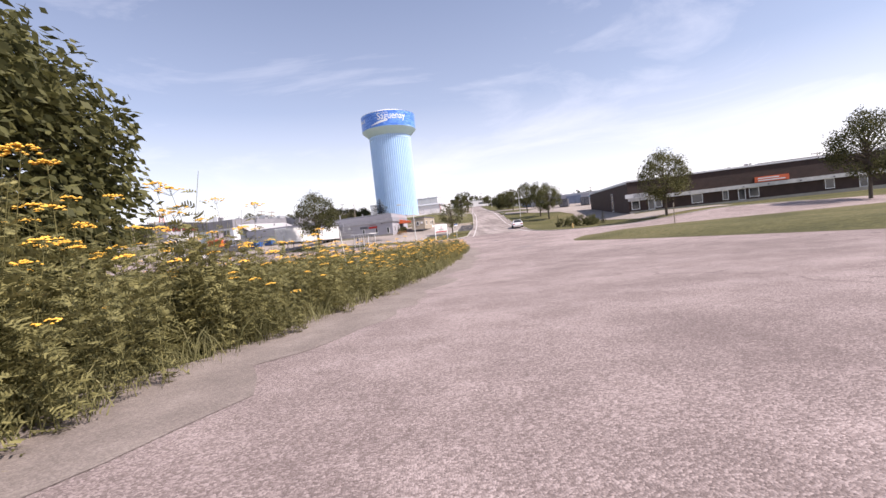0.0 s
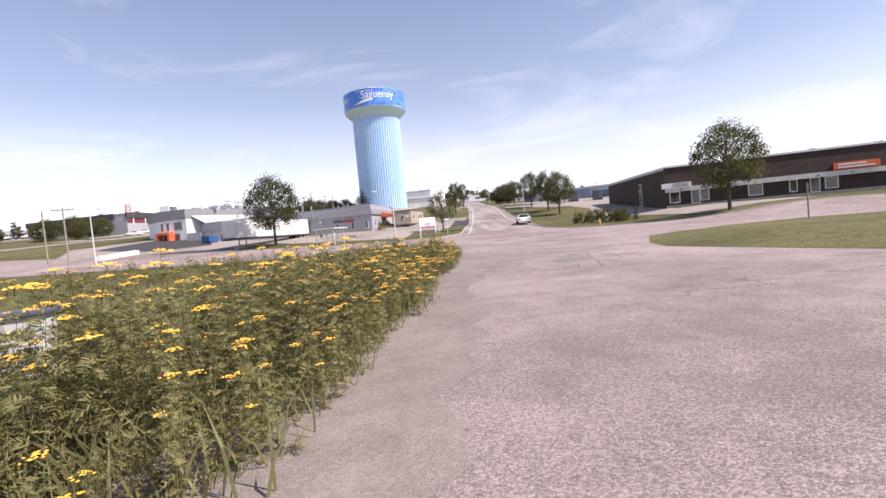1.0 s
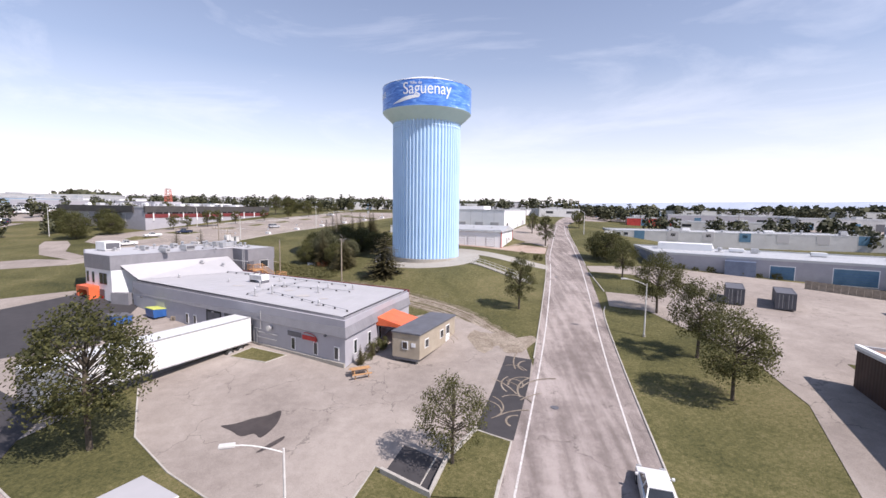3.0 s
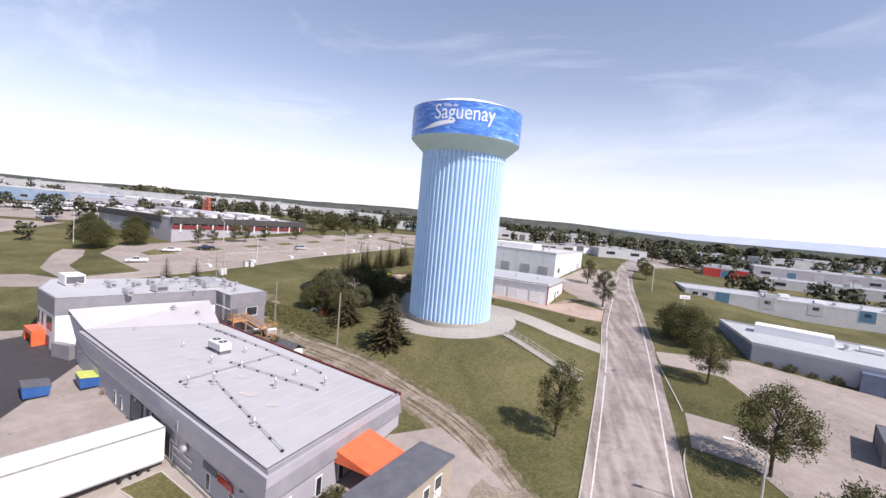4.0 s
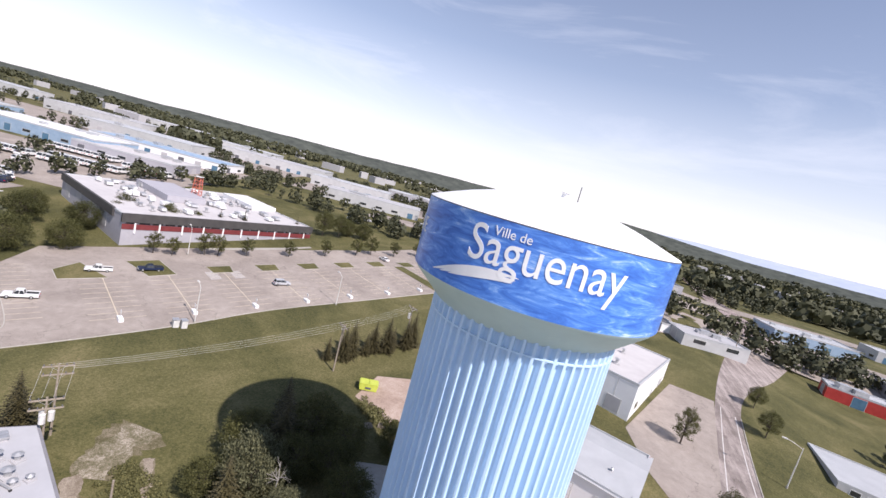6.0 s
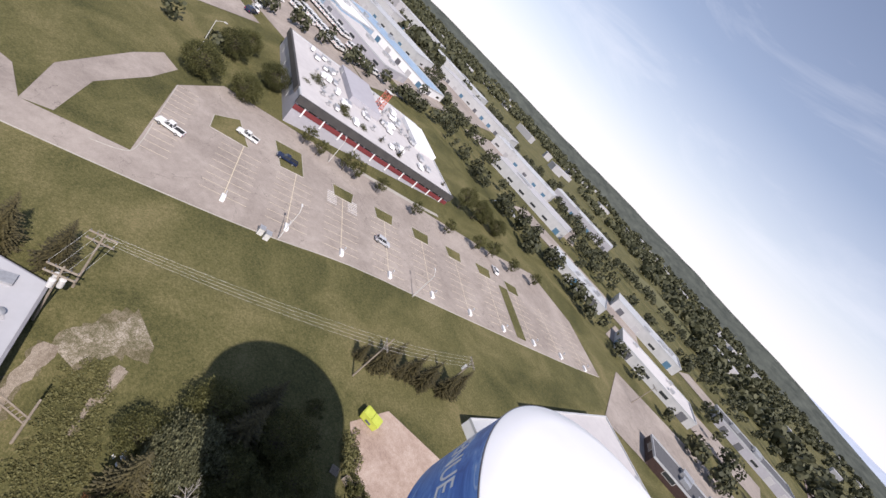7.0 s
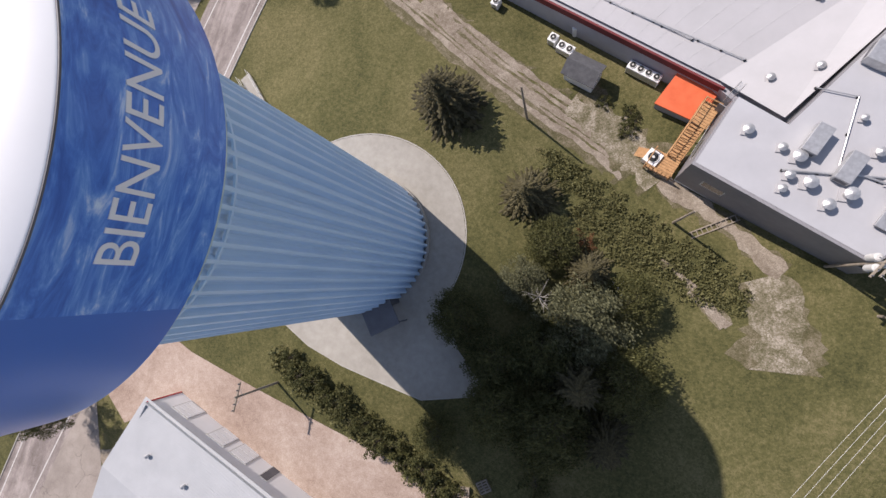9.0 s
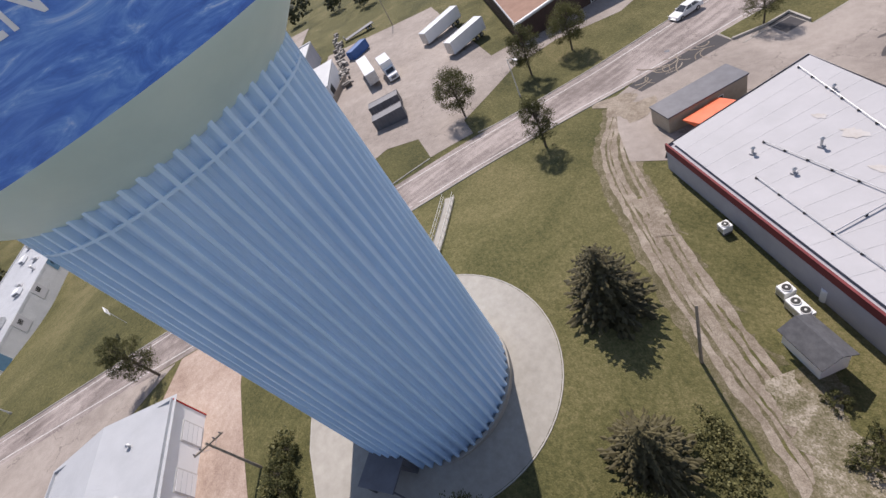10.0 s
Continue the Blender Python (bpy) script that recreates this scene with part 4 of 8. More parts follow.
PAD_EDGE = [(PX + 12.4 * math.cos(a), PY - 12.4 * math.sin(a)) for a in np.linspace(radians(-15), radians(204), 40)]
kerb("kerb_pad", PAD_EDGE + PAD_FLARE + [(29.8, 170.6)], "thin concrete edge of the tower pad", 0.12, 0.05)

# car park markings
L1, DL = Vector((-69.6, 190.9)), Vector((5.42, 11.05))
UL = DL.normalized()
UN = Vector((-UL.y, UL.x))
bays, mids = [], []
for k in range(10):
    c = L1 + DL * k
    n_b = 9 if k < 7 else 8
    mids.append([tuple(c + UN * 0.8), tuple(c + UN * (21.5 if k < 7 else 19.5))])
    for i in range(n_b):
        p = c + UN * (0.9 + 2.45 * i)
        if k in (0, 1) and i > 7:
            continue
        bays.append([tuple(p - UL * 4.3), tuple(p + UL * 4.3)])
for i in range(13):
    p = Vector((-79.5, 179.2)) + (Vector((-104.5, 189.7)) - Vector((-79.5, 179.2))) * (i / 12)
    bays.append([tuple(p), tuple(p + UL * 4.5)])
lines("bay_lines", bays, 0.11, 0.07, "yline", "worn yellowish parking bay lines")
lines("row_lines", mids, 0.14, 0.074, "yline", "worn parking row centre lines")
lines("crossing_lines", [[tuple(L1 + DL * 2 + UN * (17.0 + .75 * i) - UL * s), tuple(L1 + DL * 2 + UN * (17.0 + .75 * i) - UL * (s - 2.6))] for i in range(7) for s in (4.2, -1.4)], 0.35, 0.076, "line", "white hatched bays")
for i, (a, b, c, d) in enumerate((((-92.2, 193.7), (-97.5, 195.9), (-98.7, 202), (-88, 201)), ((-84.5, 207.5), (-94.8, 209.6), (-92, 215.9), (-82.3, 212.8)))):
    drape("island_%d" % (i + 1), [a, b, c, d], 0.12, "grass", 3, "grass island with a kerb in the car park", "traffic island")
    kerb("island_kerb_%d" % (i + 1), along([a, b, c, d, a], 2))
for k in range(2, 8):
    c = L1 + DL * k + UN * (20.8 if k < 7 else 19.6)
    e = [tuple(c - UL * 2.4), tuple(c + UL * 2.4), tuple(c + UL * 3.0 + UN * 4.6), tuple(c - UL * 3.0 + UN * 4.6)]
    drape("island_%d" % (k + 1), e, 0.12, "grass", 3, "small grass island with a young tree", "traffic island")
    kerb("island_kerb_%d" % (k + 1), along(e + [e[0]], 2))
drape("island_long", [tuple(L1 + DL * 6.45 - UN * 0.5), tuple(L1 + DL * 6.75 - UN * 0.5), tuple(L1 + DL * 6.75 + UN * 20), tuple(L1 + DL * 6.45 + UN * 20)], 0.11, "grass", 4, "long grass strip across the car park", "traffic island")
drape("lot_road_west", [(-84, 164), (-97, 168.8), (-111.5, 182.2), (-117, 189), (-111.5, 191), (-104, 184.5), (-95, 174), (-83, 168)], 0.045, "asphalt_lot", 4, "narrow asphalt drive past a grass triangle", "road")
drape("lot_road_south", [(-79, 158.5), (-84, 164), (-93, 163.5), (-150, 120), (-145, 112), (-90, 152)], 0.04, "asphalt_lot", 4, "asphalt drive leaving the car park", "road")
drape("footpath", [(-94, 232.5), (-84.5, 252), (-81, 262), (-79.5, 261.5), (-83, 251), (-92.6, 231.5)], 0.06, "concrete", 3, "pale concrete path by the factory lawn", "pavement")

dock = [(-15.2, 121.6), (-9.6, 119.4), (-11.2, 117.2), (-16.6, 118.6)]
drape("island_dock", dock, 0.13, "grass", 2, "kerbed grass island beside the loading dock", "traffic island")
kerb("island_dock_kerb", along(dock + [dock[0]], 1.5))
kerb("bed_kerb", along([(15.9, 97.0), (17.4, 103.9), (14.5, 105.3)], 1.5))
kerb("low_wall", along([(7.2, 99.1), (11.2, 96.9), (12.1, 100.9), (14.4, 105.3)], 1.5), "low concrete wall round a dark paved square", 0.28, 0.4)

# worn dirt track behind the food plant

def ragged(pts, width, seed, off, material, name, label):
    r = random.Random(seed)
    q = along(pts, .6)
    lo, hi = [], []
    w1 = w2 = width * .3
    for i, (x, y) in enumerate(q):
        a, b = Vector(q[max(0, i - 1)]), Vector(q[min(len(q) - 1, i + 1)])
        d = (b - a).normalized()
        w1, w2 = .6 * w1 + .4 * width / 2 * r.uniform(.0, 1.9), .6 * w2 + .4 * width / 2 * r.uniform(.0, 1.9)
        lo.append((x - d.y * w1, y + d.x * w1))
        hi.append((x + d.y * w2, y - d.x * w2))
    bm = bmesh.new()
    vs = [[bm.verts.new((*p, gz(*p) + off)) for p in (u, c, v)] for u, c, v in zip(lo, q, hi)]
    for a, b in zip(vs, vs[1:]):
        for i in (0, 1):
            f = bm.faces.new((a[i], a[i + 1], b[i + 1], b[i]))
    bm.normal_update()
    for f in bm.faces:
        if f.normal.z < 0:
            f.normal_flip()
    return tagged(link(name, bm, material), label, "dirt track", "", "structure")


TRACK = [(19.6, 122.9), (15.5, 128.5), (12.0, 133.8), (7.6, 137.8), (0.8, 142.3), (-7.6, 147.6), (-15.4, 151.8), (-21.5, 154.6), (-26, 157.4)]
for k, (dn, w) in enumerate(((-1.7, 1.6), (-.3, 2.2), (1.1, 2.2), (2.4, 1.4))):
    ragged(curve_pts([(x + .5 * dn, y + .87 * dn) for x, y in TRACK], 4), w, 50 + k, .008 + .004 * k, "thin_grass", "worn_verge_%d" % (k + 1), "thin trodden grass along the track")
for k, (dn, w) in enumerate(((-1.5, .7), (-.7, .45), (.3, .8), (1.0, .4), (1.8, .7))):
    ragged(curve_pts([(x + .5 * dn, y + .87 * dn) for x, y in TRACK], 4), w, 10 + k, 0.026 + .004 * k, "dirt", "dirt_rut_%d" % (k + 1), "bare earth wheel rut in the grass")
for k, (pts, w) in enumerate((([(-18, 151.5), (-22, 153), (-26, 156), (-29, 158.5)], 3.6), ([(-30.5, 166.9), (-34.2, 169.3), (-37.3, 172.1)], .7), ([(-33.4, 169.6), (-35.2, 170.8), (-36.8, 172.4)], .6),
                              ([(-39.4, 166.8), (-40.6, 169), (-41.2, 171.5), (-41.8, 175.2)], 3.9), ([(2.2, 140.6), (-.8, 142.6), (-3, 144.6)], 1.8), ([(-29, 158.5), (-35, 162), (-41, 166)], 1.6))):
    ragged(pts, w * 1.5, 70 + k, .014 + .0015 * k, "thin_grass", "scuffed_grass_%d" % (k + 1), "thin scuffed grass round bare earth")
    ragged(pts, w, 30 + k, .05 + .003 * k, "worn" if w > 2 else "dirt", "dirt_patch_%d" % (k + 1), "scuffed bare earth")
ragged([(13.5, 124.5), (17.5, 126), (20.8, 124)], 5.5, 34, 0.07, "dirt", "dirt_patch_18", "bare earth at the yard corner")
ragged([(22, 197.5), (26, 203), (29, 206)], 1.5, 35, 0.03, "dirt", "dirt_patch_19", "bare earth strip")
ragged([(-4.3, -12), (-3.2, 2), (-2.5, 5.5), (-1.7, 8), (-.6, 11), (.3, 14.5), (1.4, 18), (2.5, 22), (3.4, 25.5), (4.6, 32), (6.2, 40), (7.4, 48)], 1.9, 41, 0.0475, "sand", "dirt_shoulder", "sandy shoulder between weeds and asphalt")
for k, p in enumerate((curve_pts([(-8.6, 103.8), (-7.4, 104.3), (-6.4, 105.2), (-5.2, 105.9), (-4.4, 106.8), (-3.9, 105.6), (-3.7, 104.1), (-4.1, 102.4), (-5.0, 102.9), (-5.9, 102.4), (-7.2, 103.1), (-8.4, 103.6)], 3), curve_pts([(-3.5, 100.4), (-3.0, 101.6), (-2.2, 102.8), (-2.1, 102.2), (-2.6, 101.2), (-3.3, 100.4)], 3))):
    drape("puddle_%d" % (k + 1), p, 0.066, "wet", 3, "dark damp patch drying on the asphalt", "puddle")

r = random.Random(29)
for k in range(16):
    y = r.uniform(106, 118)
    x = 15.4 + .24 * (y - 106) + r.uniform(-.4, 2.2)
    a, bend, ln = r.uniform(.6, 2.4), r.uniform(-.5, .5), r.uniform(2.5, 6)
    pts = []
    for i in range(8):
        pts.append((x, y))
        x, y, a = x + math.cos(a) * ln / 8, y + math.sin(a) * ln / 8, a + bend
    tagged(link("tyre_mark_%d" % (k + 1), ribbon_bm(pts, r.uniform(.12, .22), .07 + .0015 * k, step=.6), "dirt"), "pale dusty tyre mark on dark asphalt", "tyre mark", "", "structure")

# ---- plants ----
def arrays_to_mesh(name, verts, faces, midx, mats):
    me = bpy.data.meshes.new(name)
    me.from_pydata(verts, [], faces)
    for x in mats:
        me.materials.append(M[x])
    me.polygons.foreach_set("material_index", midx)
    me.update()
    return me


class Soup:
    """Loose quads and triangles gathered before they become a mesh."""

    def __init__(self):
        self.v, self.f, self.m = [], [], []

    def poly(self, pts, mi=0):
        n = len(self.v)
        self.v += [tuple(p) for p in pts]
        self.f.append(tuple(range(n, n + len(pts))))
        self.m.append(mi)

    def stem(self, a, b, r0, r1, mi=0, n=4):
        a, b = Vector(a), Vector(b)
        d = (b - a).normalized()
        u = d.orthogonal().normalized()
        w = d.cross(u)
        k = len(self.v)
        for p, r in ((a, r0), (b, r1)):
            for i in range(n):
                t = 2 * math.pi * i / n
                self.v.append(tuple(p + (u * math.cos(t) + w * math.sin(t)) * r))
        for i in range(n):
            j = (i + 1) % n
            self.f.append((k + i, k + j, k + n + j, k + n + i))
            self.m.append(mi)

    def mesh(self, name, mats):
        return arrays_to_mesh(name, self.v, self.f, self.m, mats)

    def add(self, other, m):
        if not other.v:
            return
        k = len(self.v)
        a = np.array(other.v) @ np.array(m.to_3x3()).T + np.array(m.translation)
        self.v += [tuple(p) for p in a.tolist()]
        self.f += [tuple(i + k for i in f) for f in other.f]
        self.m += other.m


def rv(r):
    while True:
        v = Vector((r.uniform(-1, 1), r.uniform(-1, 1), r.uniform(-1, 1)))
        if 0.05 < v.length < 1:
            return v.normalized()


def tansy(seed, stems=6, spread=0.34, tall=1.15, nl=17, seg=5):
    """One clump: leafy stems (material 0) and flat yellow heads (material 1), as two soups."""
    r = random.Random(seed)
    green, gold = Soup(), Soup()
    for _ in range(stems):
        bx, by = r.gauss(0, spread * .55), r.gauss(0, spread * .55)
        h = tall * r.uniform(0.62, 1.12)
        lean = Vector((r.uniform(-.22, .22), r.uniform(-.22, .22), 0))
        a, top = Vector((bx, by, -0.05)), Vector((bx, by, h)) + lean * h
        green.stem(a, top, .007, .003, 0, 3)
        for i in range(nl):
            t = 0.06 + .86 * i / nl
            p = a.lerp(top, t)
            ang = i * 2.4 + r.uniform(-.4, .4)
            out = Vector((math.cos(ang), math.sin(ang), r.uniform(-.45, .85))).normalized()
            side = (out.cross(Vector((0, 0, 1))).normalized() + Vector((0, 0, r.uniform(-.7, .7)))).normalized()
            ln = r.uniform(.16, .29) * (1.25 - .6 * t)
            droop = Vector((0, 0, -1))
            for s in range(seg):
                u0 = ln * (s + .6) / seg
                q = p + out * u0 + droop * (u0 * u0 * 1.6)
                lw = ln * .36 * (1 - abs(s / seg - .32))
                for sg in (-1, 1):
                    e = q + side * (sg * lw) + out * (lw * .55)
                    n = (out * (.105 / seg) + Vector((0, 0, r.uniform(-.01, .012))))
                    green.poly((q - n * .5, q + n * .7, e + n * .5, e - n * .35))
        if r.random() < .35:
            for b in range(r.randint(16, 28)):
                ra, an = r.uniform(0, .12) ** .9, r.uniform(0, 6.3)
                c = top + Vector((ra * math.cos(an), ra * math.sin(an), .02 - 1.6 * ra * ra + r.uniform(-.012, .012)))
                rad = r.uniform(.019, .029)
                k = 6
                tip = c + Vector((0, 0, .016))
                ring = [c + Vector((rad * math.cos(6.283 * j / k), rad * math.sin(6.283 * j / k), 0)) for j in range(k)]
                n0 = len(gold.v)
                gold.v += [tuple(tip)] + [tuple(q) for q in ring]
                for j in range(k):
                    gold.f.append((n0, n0 + 1 + j, n0 + 1 + (j + 1) % k))
                    gold.m.append(1)
                if b % 3 == 0:
                    green.stem(top - Vector((0, 0, .07)), c, .002, .002, 0, 3)
    return green, gold


def tuft(seed, n=16, tall=.5, spread=.16):
    r = random.Random(seed)
    s = Soup()
    for _ in range(n):
        b = Vector((r.gauss(0, spread), r.gauss(0, spread), -.03))
        d = Vector((r.uniform(-.45, .45), r.uniform(-.45, .45), 1)).normalized()
        h = tall * r.uniform(.5, 1.1)
        w = d.orthogonal().normalized() * r.uniform(.004, .009)
        m = b + d * h * .55
        t = b + d * h + Vector((d.x, d.y, -.25)) * h * .35
        s.poly((b - w, b + w, m + w * .8, m - w * .8))
        s.poly((m - w * .8, m + w * .8, t))
    return s


CLUMPS = [tansy(100 + i, 8, .52, 2.0, 23, 5) for i in range(7)]
CLUMP_ME = [(g.mesh("leaves", ["weed"]), f.mesh("bloom", ["flower", "flower"])) for g, f in CLUMPS]
SMALL = [tansy(200 + i, 3, .25, .75, 9, 3) for i in range(3)]
FARCL = [tansy(240 + i, 5, .36, 1.15, 9, 3) for i in range(4)]
TUFTS = [tuft(300 + i) for i in range(5)]
FAR_TUFTS = [tuft(320 + i, 9, .55, .3) for i in range(4)]


def edge_x(y):
    """The west edge of the first street at y."""
    p = sorted(W_EDGE, key=lambda q: q[1])
    return float(np.interp(y, [q[1] for q in p], [q[0] for q in p]))


def south_line(x):
    p = sorted(S_KERB_W, key=lambda q: q[0])
    return float(np.interp(x, [q[0] for q in p], [q[1] for q in p]))


def field_place(r, reach, y0, y1, inset):
    y = r.uniform(y0, y1)
    x = edge_x(y) - inset - r.random() ** 1.6 * reach
    return (x, y) if y < south_line(x) - .8 else None


r = random.Random(77)
spots = []
while len(spots) < 235:
    p = field_place(r, 3.6, -1.5, 30, .12)
    if p and all((p[0] - q[0]) ** 2 + (p[1] - q[1]) ** 2 > .075 for q in spots):
        spots.append(p)
for i, (x, y) in enumerate(spots):
    g, f = CLUMP_ME[i % len(CLUMP_ME)]
    ob = thing("tansy_plant", x, y, None, r.uniform(0, 360), "bushy tansy with flat yellow flower heads", "wild flower", "tansy by the roadside")
    k = r.uniform(.74, 1.1) * (1.26 + .85 * (1 - smooth(5, 14, y))) * (.6 + .42 * smooth(.1, 1.3, edge_x(y) - x)) / 1.74
    ob.scale = (k, k, k)
    for nm, me in (("leaves", g), ("bloom", f)):
        o = new(nm, me)
        o.parent = ob
        if nm == "bloom":
            tagged(o, "flat head of yellow button flowers", "", "", "stuff")
far_green, far_gold = Soup(), Soup()
n = 0
while n < 560:
    p = field_place(r, 42 if r.random() < .62 else 6, -4 if n % 3 else 26, 66, .6)
    if not p or (p[1] < 30 and p[0] > edge_x(p[1]) - 3.8):
        continue
    if noise.noise((p[0] * .11, p[1] * .11, 3)) < -.12 and r.random() < .8:
        continue
    g, f = (FARCL if r.random() < .6 else SMALL)[r.randrange(3)]
    m = pose(p[0], p[1], gz(*p), 0, 0, r.uniform(0, 360)) @ Matrix.Scale(r.uniform(.75, 1.15) * (1.95 if p[1] < 9 else 1.1), 4)
    far_green.add(g, m)
    if r.random() < .26:
        far_gold.add(f, m)
    n += 1
for _ in range(300):
    y = r.uniform(27, 56)
    x = edge_x(y) - .15 - r.random() ** 1.5 * 5.5
    if y > south_line(x) - .8:
        continue
    g, f = (FARCL if r.random() < .6 else SMALL)[r.randrange(3)]
    m = pose(x, y, gz(x, y), 0, 0, r.uniform(0, 360)) @ Matrix.Scale(r.uniform(.5, .85), 4)
    far_green.add(g, m)
    far_gold.add(f, m)
tagged(new("tansy_thicket", far_green.mesh("tansy_thicket", ["weed"])), "thicket of tansy leaves running back into the field", "wild flowers", "", "stuff")
tagged(new("tansy_blooms", far_gold.mesh("tansy_blooms", ["flower", "flower"])), "scattered yellow tansy heads over the field", "wild flowers", "", "stuff")
grass = Soup()
n = 0
while n < 8200:
    p = field_place(r, 48, -5, 66, .2)
    if not p:
        continue
    d = edge_x(p[1]) - p[0]
    s = (TUFTS if d < 14 else FAR_TUFTS)[r.randrange(4)]
    grass.add(s, pose(p[0], p[1], gz(*p), 0, 0, r.uniform(0, 360)) @ Matrix.Scale(r.uniform(.7, 1.5), 4))
    n += 1
tagged(new("field_grass", grass.mesh("field_grass", ["blade"])), "tall unmown grass of the field", "grass", "", "stuff")


# ---- trees ----
def broadleaf(seed, height=7.0, width=5.0, clear=.26, clusters=62, leaves=46, leaf=.21, open_=0.0):
    """Trunk with limbs, and a crown of small leaves in clumps. Returns the two soups."""
    r = random.Random(seed)
    wood, crown = Soup(), Soup()
    top = Vector((r.uniform(-.25, .25), r.uniform(-.25, .25), height * .82))
    base_r = height * .017
    pts = [Vector((0, 0, -.3)), Vector((r.uniform(-.1, .1), r.uniform(-.1, .1), height * .3)), Vector((r.uniform(-.2, .2), r.uniform(-.2, .2), height * .58)), top]
    rad = [base_r * 1.25, base_r, base_r * .6, base_r * .2]
    for i in range(3):
        wood.stem(pts[i], pts[i + 1], rad[i], rad[i + 1], 0, 7)
    zc, hz, hw = height * (clear + (1 - clear) / 2), height * (1 - clear) / 2, width / 2
    cents = []
    for _ in range(clusters):
        d = rv(r)
        k = r.uniform(.45, 1.0) ** .6
        c = Vector((d.x * hw * k, d.y * hw * k, zc + d.z * hz * k))
        c.x *= 1 - .35 * max(0, (c.z - zc) / hz)
        c.y *= 1 - .35 * max(0, (c.z - zc) / hz)
        c += rv(r) * .28
        cents.append(c)
    for i, c in enumerate(cents):
        if i % 2 == 0:
            t = min(.95, max(.2, (c.z / height - .2)))
            j = pts[1].lerp(pts[3], max(0, min(1, t - .12)))
            mid = j.lerp(c, .55) + Vector((0, 0, .12))
            wood.stem(j, mid, base_r * .38, base_r * .2, 0, 4)
            wood.stem(mid, c, base_r * .2, base_r * .05, 0, 4)
        cr = r.uniform(.55, .95) * width / 6.2
        for _ in range(leaves):
            p = c + rv(r) * cr * r.random() ** .45
            if open_ and r.random() < open_:
                continue
            nrm = (rv(r) + Vector((0, 0, .5))).normalized()
            u = nrm.orthogonal().normalized() * leaf * r.uniform(.6, 1.15)
            w = nrm.cross(u) * .55
            crown.poly((p - u * .5, p - w * .5 + u * .1, p + u * .6, p + w * .5 + u * .1))
    return wood, crown


def spruce(seed, height=9.0, width=4.4, whorls=22, taper=.85):
    r = random.Random(seed)
    wood, crown = Soup(), Soup()
    wood.stem((0, 0, -.3), (0, 0, height * .98), height * .018, .02, 0, 7)
    for k in range(whorls):
        t = k / (whorls - 1)
        z = height * (.05 + .93 * t)
        ln = width / 2 * (1 - t) ** taper * r.uniform(.85, 1.1) + .12
        nb = max(5, int(13 * (1 - t) + 4))
        for b in range(nb):
            a = 6.283 * b / nb + r.uniform(-.25, .25) + k
            l2 = ln * r.uniform(.72, 1.12)
            d = Vector((math.cos(a), math.sin(a), 0))
            s = Vector((-d.y, d.x, 0))
            st = Vector((0, 0, z))
            ns = 5
            for i in range(ns):
                u = (i + .7) / ns
                c = st + d * (l2 * u) + Vector((0, 0, -.30 * l2 * u + .12 * l2 * u * u))
                w = (.30 * l2 * (1.15 - u) + .08) * r.uniform(.7, 1.2)
                f = d * (l2 / ns * .75)
                dz = Vector((0, 0, -.22 * w - r.uniform(.02, .10)))
                crown.poly((c - f * .4, c + s * w * .8 + f * .2 + dz, c + f * 1.1 + Vector((0, 0, -.05))))
                crown.poly((c - f * .4, c + f * 1.1 + Vector((0, 0, -.05)), c - s * w * .8 + f * .2 + dz))
    return wood, crown


def tree_proto(kind, soups, name, label):
    wood, crown = soups
    return (wood.mesh("trunk", ["bark"]), crown.mesh("crown", [kind]), name, label)


PROTOS = {
    "a": tree_proto("leaf", broadleaf(1, 8.2, 6.2, .2, 120, 92, .21), "roadside_tree", "leafy roadside maple with a rounded open crown"),
    "b": tree_proto("leaf", broadleaf(2, 6.6, 5.0, .2, 90, 70, .17, .1), "roadside_tree", "thin young tree with an open crown"),
    "c": tree_proto("leaf", broadleaf(3, 9.2, 4.8, .12, 110, 80, .2), "roadside_tree", "tall narrow leafy tree"),
    "d": tree_proto("leaf", broadleaf(4, 7.4, 8.2, .08, 170, 74, .28), "broad_tree", "broad dense dark green tree"),
    "p": tree_proto("leaf", broadleaf(6, 8.6, 5.8, .24, 66, 130, .21), "pine_tree", "dark layered pine on the verge"),
    "n": tree_proto("leaf", broadleaf(14, 7.2, 7.0, .08, 400, 105, .22), "maple_tree", "dense dark leafy maple standing over the weeds"),
    "s": tree_proto("needle", spruce(11, 11.5, 7.0, 28), "spruce", "dense dark green spruce with drooping boughs"),
    "t": tree_proto("needle", spruce(12, 9.0, 4.4, 24), "spruce", "slim dark green spruce, pointed top"),
    "m": tree_proto("leaf_pale", broadleaf(21, 6.6, 7.6, .08, 150, 84, .26), "broad_tree", "broad pale grey green tree in the grove"),
    "r": tree_proto("needle", spruce(17, 7.6, 7.6, 24, .6), "spruce", "broad rounded dark green spruce on the lawn"),
    "w": tree_proto("leaf_rust", broadleaf(18, 1.3, 2.6, .02, 30, 40, .15), "bush", "low rusty brown bush"),
    "u": tree_proto("leaf", broadleaf(8, 1.7, 2.3, .02, 34, 46, .17), "bush", "low rounded dark green bush"),
    "v": tree_proto("leaf", broadleaf(9, 4.2, 3.2, .22, 46, 44, .22), "young_tree", "small yellowish green tree on a kerbed island"),
}


